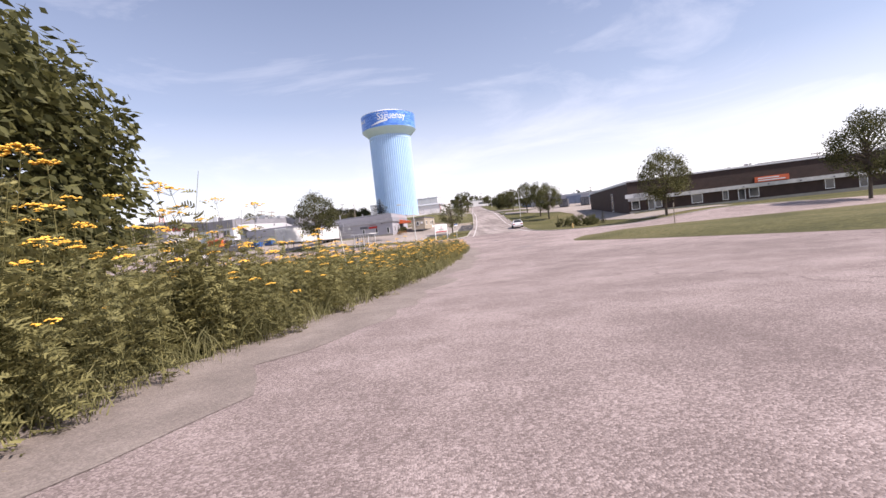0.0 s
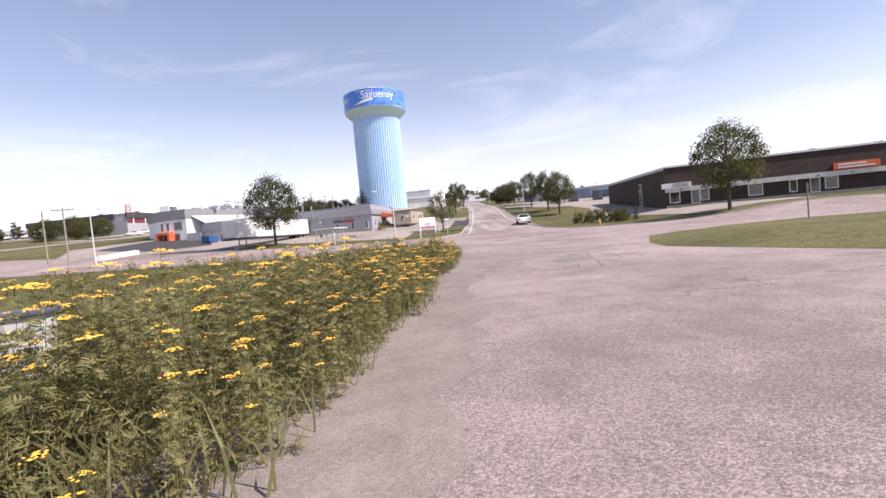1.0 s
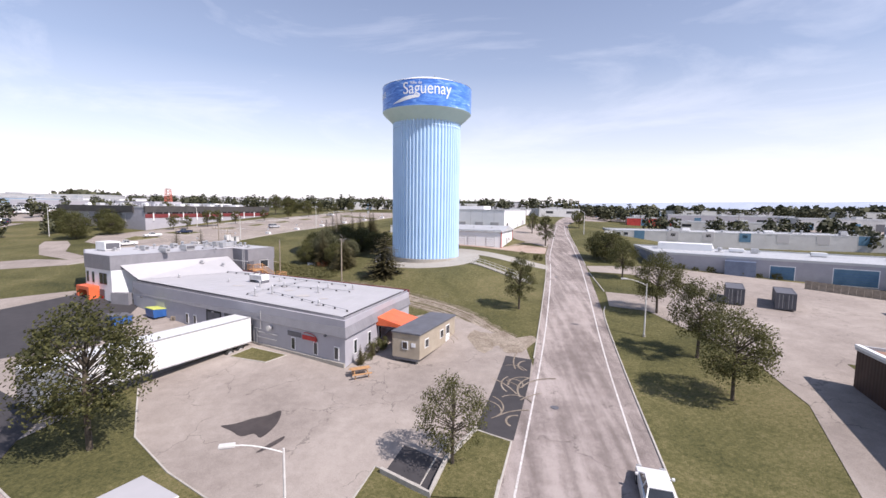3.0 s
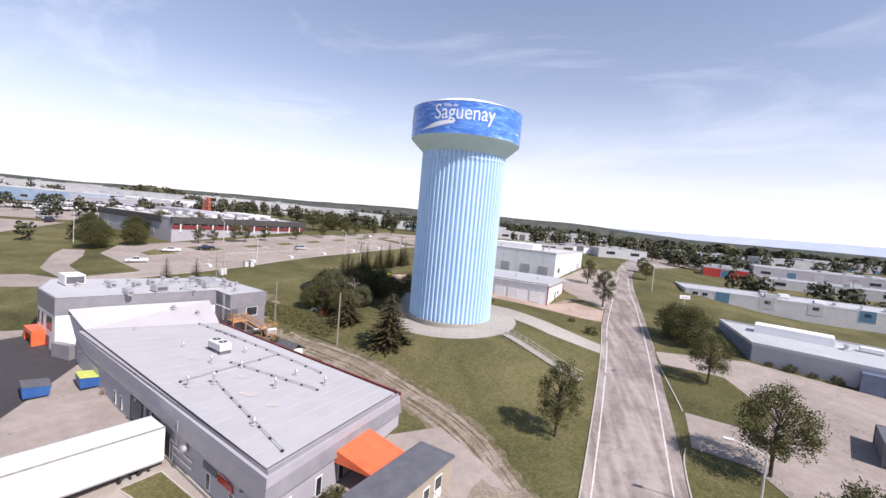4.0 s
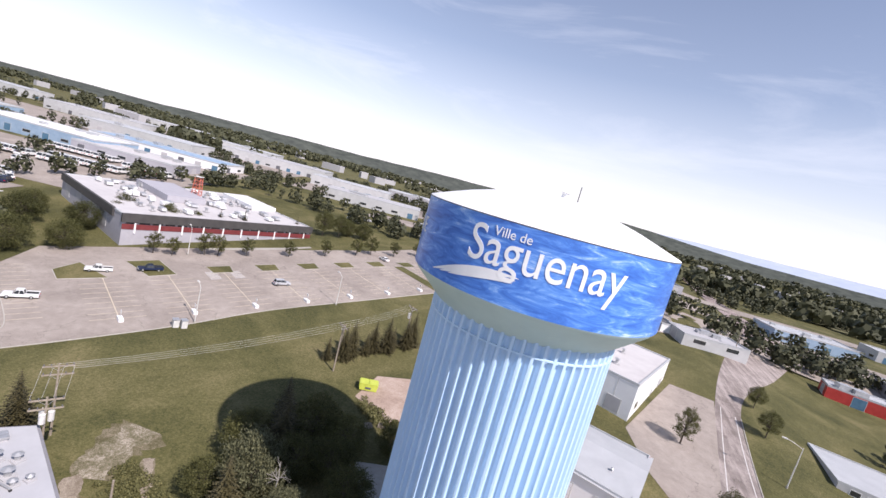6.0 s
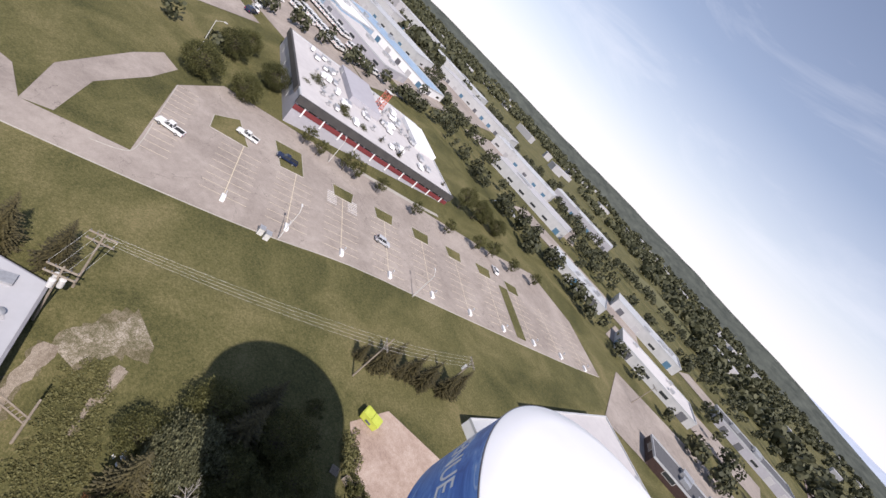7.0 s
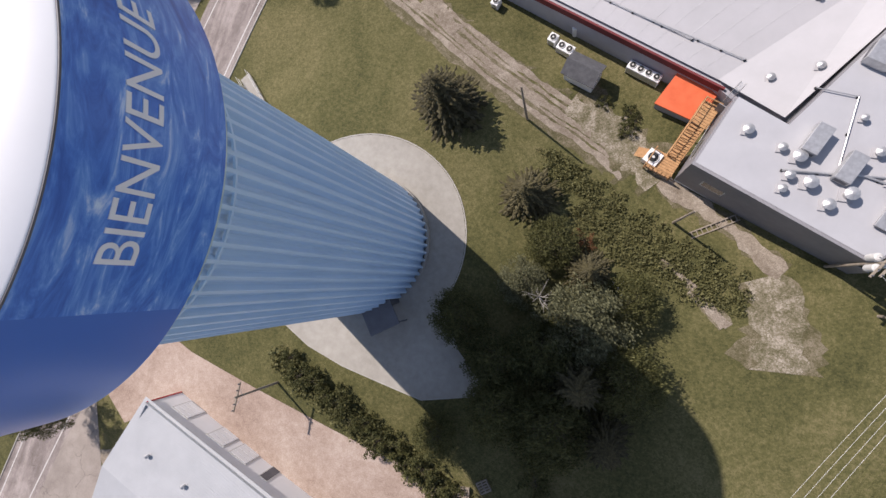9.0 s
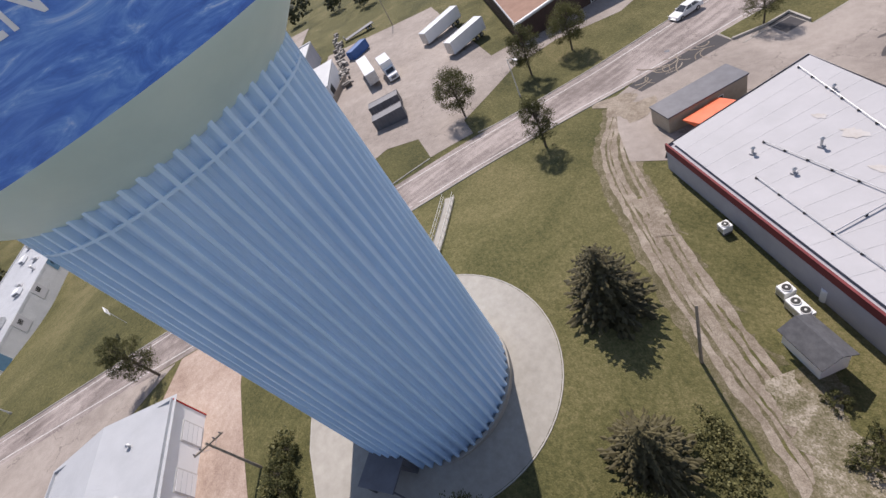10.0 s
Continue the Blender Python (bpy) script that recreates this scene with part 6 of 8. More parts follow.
def dumpster(x, y, turn, cover, paint="blue"):
    ob = thing("dumpster", x, y, gz(x, y) + .07, turn, ("blue steel waste container with a closed lid" if cover == "lid" else "waste container under a lime yellow tarpaulin"), "dumpster")
    bm = bmesh.new()
    profile(bm, [(-1.2, .15), (-1.3, 1.5), (1.3, 1.25), (1.1, .15)], 1.3, .03)
    part("bin", bm, paint, ob, "blue ribbed steel body")
    for k in (-.8, 0, .8):
        for sy in (-1.32, 1.32):
            part("rib", Box(k - .06, k + .06, sy - .04, sy + .04, .3, 1.2), paint, ob)
    bm = bmesh.new()
    profile(bm, [(-1.34, 1.5), (-1.3, 1.62), (1.36, 1.36), (1.36, 1.24)], 1.34, .03)
    part("lid", bm, "darkgrey" if cover == "lid" else "tarp", ob, "black lid" if cover == "lid" else "lime yellow tarpaulin")
    for sx in (-1.0, .95):
        for sy in (-1.0, 1.0):
            part("foot", Box(sx - .1, sx + .1, sy - .1, sy + .1, 0, .18), "black", ob)


dumpster(-39.5, 128.0, 60, "lid")
dumpster(-36.6, 132.2, 62, "tarp")


def crate_stack(name, x, y, turn, n, material, label, w=1.2):
    ob = thing(name, x, y, gz(x, y) + .05, turn, label, "pallet")
    for i in range(n):
        z = i * .16
        for k in range(5):
            part("deck_board", Box(-w / 2, w / 2, -w / 2 + k * w / 4.4, -w / 2 + k * w / 4.4 + .1, z + .11, z + .14), material, ob)
        for k in (-w / 2, -.05, w / 2 - .1):
            part("bearer", Box(k, k + .1, -w / 2, w / 2, z, z + .11), material, ob)
    return ob


crate_stack("pallet_stack", -33.2, 131.6, 25, 4, "polewood", "stack of weathered wooden pallets by the dock")
crate_stack("pallet_stack", -16.4, 194.6, 12, 3, "polewood", "stack of weathered pallets beside the lane")
crate_stack("pallet_stack", -18.2, 193.4, 40, 2, "polewood", "low pile of weathered pallets beside the lane")
tote = thing("bulk_tote", -31.8, 134.0, None, 25, "pale plastic bulk tote on a pallet", "tote")
part("tank", Box(-.8, .8, -.8, .8, .2, 1.5, bevel=.12), "roofwhite", tote)
part("pallet", Box(-.85, .85, -.85, .85, .02, .2), "polewood", tote)
for k in (-.6, 0, .6):
    part("cage_bar", Tube((k, -.83, .2), (k, -.83, 1.5), .02, n=5), "metal", tote)

for i in range(9):
    x, y = -48.2 + .2 * i, 102.6 + .95 * i
    ob = thing("concrete_block", x, y, None, -10, "white painted concrete barrier block on the verge", "barrier", "white barrier blocks")
    part("block", Box(-.7, .7, -.4, .4, 0, .8, bevel=.04), "white", ob)
    part("lug", Box(-.2, .2, -.12, .12, .8, .9, bevel=.02), "white", ob)


def wall_pipes():
    """Gas pipes, meter and lamps on the south wall; they move with the wall."""
    a, b = D_SW, D_SE
    d = (Vector(b) - Vector(a)).normalized()
    n = Vector((d.y, -d.x))
    L = (Vector(b) - Vector(a)).length

    def P(u, z, o=.18):
        q = Vector(a) + d * u + n * o
        return (q.x, q.y, z)
    for u0, z0, u1, z1 in ((L - 16, 2.2, L - 16, 4.6), (L - 15.4, 2.2, L - 15.4, 4.4), (L - 15.4, 4.2, L - 11.4, 4.2), (L - 15.4, 3.5, L - 11.6, 3.5), (L - 14.6, 4.6, L - 14.6, 7.0), (L - 16, 4.6, L - 14.6, 4.6)):
        part("pipe", Tube(P(u0, z0), P(u1, z1), .05, n=8), "metal", plant, "galvanised wall pipe")
    part("meter", Tube(P(L - 12.8, 5.0, .1), P(L - 12.8, 5.0, .5), .35, n=14), "metal", plant, "round steel wall fan")
    for u in (L - 20.7, L - 25, L - 3, 3.0):
        q = P(u, 5.5)
        part("wall_lamp", Box(q[0] - .15, q[0] + .15, q[1] - .15, q[1] + .15, 5.4, 5.65, bevel=.03), "darkgrey", plant)
    for k in range(3):
        bm = bmesh.new()
        wall_frame(bm, a, b, L - 18.9 + .45 * k, L - 18.55 + .45 * k, 4.75, 5.2, .05, .03)
        part("louvre", bm, "white", plant, "small white louvre")
    bm = bmesh.new()
    wall_frame(bm, a, b, 1.0, 9.5, 2.2, 5.4, .06, .03)
    part("panel", bm, "roofwhite", plant, "pale steel wall panels")
    # grey column between entrance and wall
    bm = bmesh.new()
    wall_frame(bm, (-48, 136.3), D_SW, .2, 3.4, 2.0, 5.8, .6, .3)
    part("corner_panel", bm, "fascia", plant, "leaning grey steel panel")
    # the red curl of the brand panel
    bm = bmesh.new()
    pts = [P(L - 5.9 + 1.5 * math.cos(t), 4.75 + .62 * math.sin(t), .12) for t in np.linspace(-.8, 2.1, 14)]
    for p, q in zip(pts, pts[1:]):
        tube(bm, p, q, .05, n=5)
    part("sign_curl", bm, "redlamp", plant, "thin red curl of the sign")
    part("footing", Prism([tuple(Vector(a) + d * (L - 18)), tuple(Vector(a) + d * (L - 18) + n * .25), tuple(Vector(b) + n * .25), tuple(Vector(b))], 1.0, 2.6), "concrete", plant, "concrete plinth")


wall_pipes()
for i, (x, y, s) in enumerate(((.4, 117.6, .62), (1.2, 120.0, .5), (1.5, 121.4, .7), (1.9, 122.6, .6), (.9, 118.8, .4))):
    plant_tree("t" if i in (0, 1) else "u", x, y, s * (.45 if i in (0, 1) else 1.4), group="shrubs by the plant's east wall")


# ---- street furniture ----
def lamp_post(x, y, arm_turn, h=8.0, label="tall pale steel street lamp with a curved arm", reach=2.6, name="street_lamp", group="street lamps"):
    ob = thing(name, x, y, None, arm_turn, label, "street lamp", group)
    part("base", Tube((0, 0, -.1), (0, 0, .35), .2, .17, 12), "concrete", ob)
    part("pole", Tube((0, 0, .2), (0, 0, h), .11, .06, 12), "steelpole", ob, "tapered pale steel pole")
    bm = bmesh.new()
    pts = [(reach * t, 0, h - .25 + .75 * math.sin(t * 1.5)) for t in np.linspace(0, 1, 7)]
    rings = [[bm.verts.new((x, .045 * math.cos(a), z + .045 * math.sin(a))) for a in np.arange(8) * math.pi / 4] for x, _, z in pts]
    for p, q in zip(rings, rings[1:]):
        for i in range(8):
            bm.faces.new((p[i], p[(i + 1) % 8], q[(i + 1) % 8], q[i]))
    part("arm", bm, "steelpole", ob)
    e = pts[-1]
    bm = bmesh.new()
    box(bm, e[0] - .1, e[0] + .75, -.17, .17, e[2] - .05, e[2] + .12, .05)
    hd = part("lamp_head", bm, "steelpole", ob, "flat grey lamp head")
    part("lens", Box(e[0] + .1, e[0] + .65, -.12, .12, e[2] - .09, e[2] - .045), "roofwhite", hd)
    return ob


lamp_post(3.6, 90.5, 200, 7.2)
lamp_post(37.0, 129.0, 172, 7.4)
lamp_post(49.9, 225, 172, 8.0)
lamp_post(-42, 91.5, 100, 8.5)
lamp_post(-125, 198, 100, 9.5, reach=2.0)
for x, y in ((-60.9, 199.2), (-47.6, 228.2), (-92, 224)):
    lamp_post(x, y, LOT_TURN + 90, 7.5, "car park lamp on a slim pale pole", 1.4, "lot_lamp", "car park lamps")


def bus_shelter():
    c = Vector((-6.75, 91.2))
    ob = thing("bus_shelter", c.x, c.y, None, -24, "small bus shelter with glass sides and white roof", "bus shelter")
    w, d, h = 1.6, 1.45, 2.5
    for sx in (-w, -.5, .5, w):
        for sy in (-d, d):
            part("post", Box(sx - .04, sx + .04, sy - .04, sy + .04, 0, h), "white", ob)
    part("roof", Box(-w - .45, w + .45, -d - .45, d + .45, h, h + .16, bevel=.03), "roofwhite", ob, "flat white roof with an overhang")
    part("roof_edge", Box(-w - .48, w + .48, -d - .48, d + .48, h + .01, h + .1), "white", ob)
    for sx in (-w, w):
        part("kick_panel", Box(sx - .02, sx + .02, -d + .05, d - .05, .12, .75), "clear", ob, "clear lower panel")
        part("glass_panel", Box(sx - .01, sx + .01, -d + .05, d - .05, .78, h - .05), "clear", ob, "clear glass side")
    part("kick_panel", Box(-w + .05, w - .05, d - .02, d + .02, .12, .75), "clear", ob, "clear lower panel")
    part("glass_panel", Box(-w + .05, w - .05, d - .01, d + .01, .78, h - .05), "clear", ob, "clear glass back")
    part("kick_panel", Box(.55, w - .05, -d - .02, -d + .02, .12, .75), "clear", ob, "clear lower panel")
    part("bench", Box(-w + .1, w - .1, d - .55, d - .1, .45, .52), "polewood", ob)
    part("notice", Box(-w - .03, -w + .03, -.3, .2, 1.3, 1.8), "blue", ob, "small blue notice")


def clear_glass():
    m = bpy.data.materials.new("clear_glass")
    m.use_nodes = True
    n, l = m.node_tree.nodes, m.node_tree.links
    tr = n.new("ShaderNodeBsdfTransparent")
    gl = n.new("ShaderNodeBsdfGlossy")
    gl.inputs["Roughness"].default_value = .05
    mx = n.new("ShaderNodeMixShader")
    mx.inputs[0].default_value = .06
    l.new(tr.outputs[0], mx.inputs[1])
    l.new(gl.outputs[0], mx.inputs[2])
    l.new(mx.outputs[0], n["Material Output"].inputs["Surface"])
    return m


M["clear"] = clear_glass()
bus_shelter()
for o in bpy.data.objects:
    if o.name.startswith("glass_panel") or o.name.startswith("kick_panel"):
        o.visible_shadow = False


def billboard():
    a, b = Vector((7.5, 88.0)), Vector((10.0, 89.2))
    c = (a + b) / 2
    ob = thing("sign_board", c.x, c.y, None, math.degrees(math.atan2(b.y - a.y, b.x - a.x)), "white advertising board on two posts on the verge", "sign")
    w = (b - a).length / 2
    for sx in (-w, w):
        part("post", Box(sx - .07, sx + .07, -.07, .07, -.2, 3.0), "white", ob)
    bd = part("board", Box(-w + .05, w - .05, -.06, .06, 1.5, 3.05, bevel=.015), "white", ob, "white board")
    part("bottom_strip", Box(-w + .06, w - .06, -.075, .075, 1.5, 1.68), "redlamp", bd, "red strip along the bottom")
    bm = bmesh.new()
    tri = [(-.22, -.08, 2.3), (.22, -.08, 2.3), (0, -.08, 2.75)]
    for p, q in zip(tri, tri[1:] + tri[:1]):
        tube(bm, p, q, .025, n=6)
    part("emblem", bm, "redlamp", bd, "thin red triangle emblem")
    part("text_bar", Box(-.7, .7, -.08, -.06, 2.0, 2.12), "darkgrey", bd, "plain dark bar for small print")
    part("text_bar", Box(-.5, .5, -.08, -.06, 1.82, 1.9), "darkgrey", bd, "plain dark bar for small print")


billboard()


def post_sign(x, y, h, turn, plates, label, post="steelpole", category="sign"):
    ob = thing("sign_post", x, y, None, turn, label, category)
    part("post", Tube((0, 0, -.2), (0, 0, h), .045, n=8), post, ob)
    for w, z0, z1, m in plates:
        part("plate", Box(-w / 2, w / 2, -.05, .05, z0, z1, bevel=.01), m, ob)
    return ob


post_sign(11.8, 88.2, 2.7, 10, ((.8, 2.4, 2.6, "white"), (.7, 2.62, 2.8, "blue")), "street name sign on a thin steel post")
post_sign(29.2, 44, 2.6, 40, ((.16, 2.2, 2.6, "polewood"),), "plain weathered sign post on the verge", "polewood")
post_sign(52.9, 205.6, 4.2, 15, ((2.6, 3.3, 4.2, "white"), (1.8, 3.6, 3.8, "darkgrey")), "white roadside sign on a post")


def hydrant(x, y):
    ob = thing("fire_hydrant", x, y, None, 20, "faded yellow fire hydrant on the grass verge", "fire hydrant")
    part("barrel", Tube((0, 0, -.05), (0, 0, .68), .13, .12, 14), "hydrant", ob)
    part("flange", Tube((0, 0, .02), (0, 0, .08), .2, n=14), "hydrant", ob)
    part("bonnet", Tube((0, 0, .68), (0, 0, .88), .15, .06, 14), "hydrant", ob)
    part("cap_nut", Tube((0, 0, .88), (0, 0, .96), .04, n=5), "hydrant", ob)
    for a in (0, math.pi / 2, math.pi):
        part("nozzle", Tube((.1 * math.cos(a), .1 * math.sin(a), .5), (.26 * math.cos(a), .26 * math.sin(a), .5), .08, n=10), "hydrant", ob)


hydrant(31.3, 76.5)
ub = thing("utility_pedestal", -2.3, 26.2, None, 15, "grey utility pedestal standing in the weeds", "utility box")
part("cabinet", Box(-.34, .34, -.25, .25, -.1, .9, bevel=.03), "steelpole", ub, "pale grey steel cabinet")
part("lid", Box(-.4, .4, -.31, .31, .9, .97, bevel=.02), "darkgrey", ub, "dark flat lid")
part("label_bar", Box(-.2, .2, -.262, -.245, .6, .7), "darkgrey", ub, "plain bar for a worn label")
mk = thing("marker_pole", -3.2, 26.8, None, 0, "leaning pale yellow marker pole in weeds", "pole")
part("rod", Tube((0, 0, -.2), (-.25, .1, 2.7), .035, n=8), "steelpole", mk)
for x, y in ((13.8, 61.4), (17.3, 65.1), (19.5, 66.5), (2.9, 82.3), (22, 110), (30, 160)):
    ob = thing("manhole_cover", x, y, gz(x, y) + .03, 0, "round cast iron manhole cover in the asphalt", "manhole cover", "manhole covers")
    part("ring", Tube((0, 0, -.05), (0, 0, .018), .42, n=28), "darkgrey", ob)
    part("cover", Tube((0, 0, -.04), (0, 0, .026), .36, n=28), "darkgrey", ob)


def road_arrow(x, y, turn, name):
    m = pose(x, y, 0, 0, 0, turn)
    bm = bmesh.new()
    for poly in (((-.07, -1.2), (.07, -1.2), (.07, .2), (-.07, .2)), ((-.35, .2), (.35, .2), (0, .95))):
        vs = []
        for px, py in poly:
            q = m @ Vector((px, py, 0))
            vs.append(bm.verts.new((q.x, q.y, gz(q.x, q.y) + .062)))
        bm.faces.new(vs)
    tagged(link(name, bm, "line"), "white arrow painted on the asphalt", "road marking", "", "structure")


road_arrow(4.1, 81.3, 65, "arrow_1")
road_arrow(25.7, 84.8, 190, "arrow_2")


# ---- poles and wires ----
def utility_pole(x, y, h=9.0, arms=0, turn=0.0, transformers=0, label="weathered wooden utility pole", group="utility poles"):
    ob = thing("utility_pole", x, y, None, turn, label, "utility pole", group)
    part("mast", Tube((0, 0, -.3), (0, 0, h), .15, .1, 10), "polewood", ob)
    for k in range(arms):
        z = h - .35 - 1.1 * k
        part("crossarm", Box(-1.5, 1.5, -.07, .07, z - .08, z + .08), "polewood", ob)
        for sx in (-1.35, -.7, .7, 1.35):
            bm = Tube((sx, 0, z + .08), (sx, 0, z + .2), .05, n=8)
            tube(bm, (sx, 0, z + .2), (sx, 0, z + .32), .075, .04, 8)
            part("insulator", bm, "darkgrey", ob)
        for sg in (-1, 1):
            part("brace", Tube((0, .1, z - .7), (sg * .8, .1, z - .08), .02, n=5), "metal", ob)
    for k in range(transformers):
        a = 2.1 * k
        cx, cy = .5 * math.cos(a), .5 * math.sin(a)
        bm = Tube((cx, cy, h - 2.9), (cx, cy, h - 1.8), .3, n=16)
        tube(bm, (cx, cy, h - 1.8), (cx, cy, h - 1.72), .32, .2, 16)
        tube(bm, (cx, cy, h - 1.72), (cx, cy, h - 1.5), .05, n=6)
        part("transformer", bm, "steelpole", ob, "grey transformer can")
    return ob


utility_pole(-13.8, 154.3, 8.6, label="bare grey wooden pole beside the track")
utility_pole(-30.9, 162.9, 7.6, label="bare grey wooden pole beside the track")
utility_pole(-44.2, 164.6, 9.2, 2, 60, 3, "wooden pole with crossarms and transformer cans")
utility_pole(-48.6, 168.2, 9.6, 2, 60, 0, "wooden pole with two crossarms")
utility_pole(-31.2, 203, 9.2, 1, 150, 0, "wooden pole with a crossarm by the spruces")
utility_pole(-33.2, 207.5, 7.0)
utility_pole(-25.5, 221.5, 9.2, 1, 150, 1, "wooden pole with a crossarm and transformer")
utility_pole(6.8, 189.8, 7.0, 1, 90, 0, "wooden pole with a crossarm by the drive")
for x, y in ((-59, 106), (-49.7, 97.4), (118, 112), (92, 52), (60, 300), (70, 330), (-6, 310), (120, 260)):
    utility_pole(x, y, 9.5, 1, (x * 7) % 180, 0, "far wooden utility pole with a crossarm")


def wire(name, a, b, sag=.5, r=.011):
    bm = bmesh.new()
    A, B = Vector(a), Vector(b)
    pts = [A.lerp(B, t) - Vector((0, 0, sag * 4 * t * (1 - t))) for t in np.linspace(0, 1, 13)]
    side = (B - A).cross(Vector((0, 0, 1))).normalized() * r
    rise = Vector((0, 0, r))
    rings = [[bm.verts.new(p + o) for o in (side, rise, -side, -rise)] for p in pts]
    for lo, hi in zip(rings, rings[1:]):
        for i in range(4):
            bm.faces.new((lo[i], lo[i - 3], hi[i - 3], hi[i]))
    bm.faces.new(rings[0][::-1])
    bm.faces.new(rings[-1])
    return tagged(link(name, bm, "steelpole"), "thin pale sagging overhead wire between poles", "wire", "overhead wires")


for k in (-1.35, -.45, .45, 1.35):
    z1, z2, z3 = gz(-48, 168) + 9.3, gz(-31, 203) + 9.1, gz(-25.5, 221.5) + 9.1
    wire("overhead_wire", (-48.4 + .8 * k, 168.3 + .5 * k, z1), (-31.2 + .75 * k, 203 - .4 * k, z2), .7)
    wire("overhead_wire", (-31.2 + .75 * k, 203 - .4 * k, z2), (-25.5 + .75 * k, 221.5 - .4 * k, z3), .4)
    wire("overhead_wire", (-44.2 + .6 * k, 164.6 + .9 * k, gz(-44, 164.6) + 9.1), (-48.6 + .6 * k, 168.2 + .9 * k, gz(-48, 168) + 9.3), .15)

# light bases across the car park
for k in range(10):
    c = L1 + DL * k
    ob = thing("light_base", c.x, c.y, None, LOT_TURN, "white concrete barrier block at a parking row's end", "barrier", "row end blocks")
    part("block", Box(-.4, .4, -1.0, 1.0, 0, .65, bevel=.06), "white", ob)
    part("post", Tube((0, 0, .7), (0, 0, 2.0), .04, n=6), "steelpole", ob)
    part("plate", Box(-.03, .03, -.3, .3, 1.5, 2.0), "white", ob, "small white row sign")
for x, y in ((-60.7, 196.6), (-61.9, 195.8)):
    ob = thing("utility_box", x, y, None, LOT_TURN, "grey steel utility cabinet at the kerb", "utility box")
    part("cabinet", Box(-.5, .5, -.6, .6, 0, 1.5, bevel=.03), "steelpole", ob)
    part("cap", Box(-.56, .56, -.66, .66, 1.5, 1.58), "metal", ob)
lime = thing("waste_skip", -23.4, 202.3, None, 25, "lime green waste skip at the end of the lane", "skip")
bm = bmesh.new()
profile(bm, [(-1.5, .12), (-1.7, 1.3), (1.7, 1.3), (1.5, .12)], .95, .04)
part("bin", bm, "yellow", lime)
for k in (-.8, .8):
    part("lid", Box(k - .75, k + .75, -.98, .98, 1.3, 1.42, bevel=.04), "yellow", lime, "lime green lid")
part("pocket", Box(-.5, .5, -1.06, -.95, .5, .8), "darkgrey", lime)

# stairs from the pad down to the street
def slope_stairs():
    pts = [Vector((12.6, 164.8)), Vector((17.2, 160.3)), Vector((24.5, 153.9))]
    ob = thing("hillside_stairs", 0, 0, 0, 0, "pale concrete steps with steel handrails down the slope", "stairs")
    n = 34
    path = [pts[0].lerp(pts[1], i / 13) for i in range(13)] + [pts[1].lerp(pts[2], i / 20) for i in range(21)]
    for i, (p, q) in enumerate(zip(path, path[1:])):
        d = (q - p)
        s = Vector((-d.y, d.x)).normalized() * .75
        z = gz(*((p + q) / 2))
        part("step", Prism([tuple(p - s), tuple(q - s), tuple(q + s), tuple(p + s)], z - .3, z + .12), "concrete", ob)
    for sg in (-1, 1):
        for i in range(0, len(path) - 3, 3):
            p, q = path[i], path[i + 3]
            s = Vector((-(q - p).y, (q - p).x)).normalized() * .78 * sg
            a, b = p + s, q + s
            part("rail_post", Tube((a.x, a.y, gz(*a) - .2), (a.x, a.y, gz(*a) + 1.05), .035, n=6), "steelpole", ob)
            for hh in (.55, 1.05):
                part("handrail", Tube((a.x, a.y, gz(*a) + hh), (b.x, b.y, gz(*b) + hh), .03, n=6), "steelpole", ob)


slope_stairs()


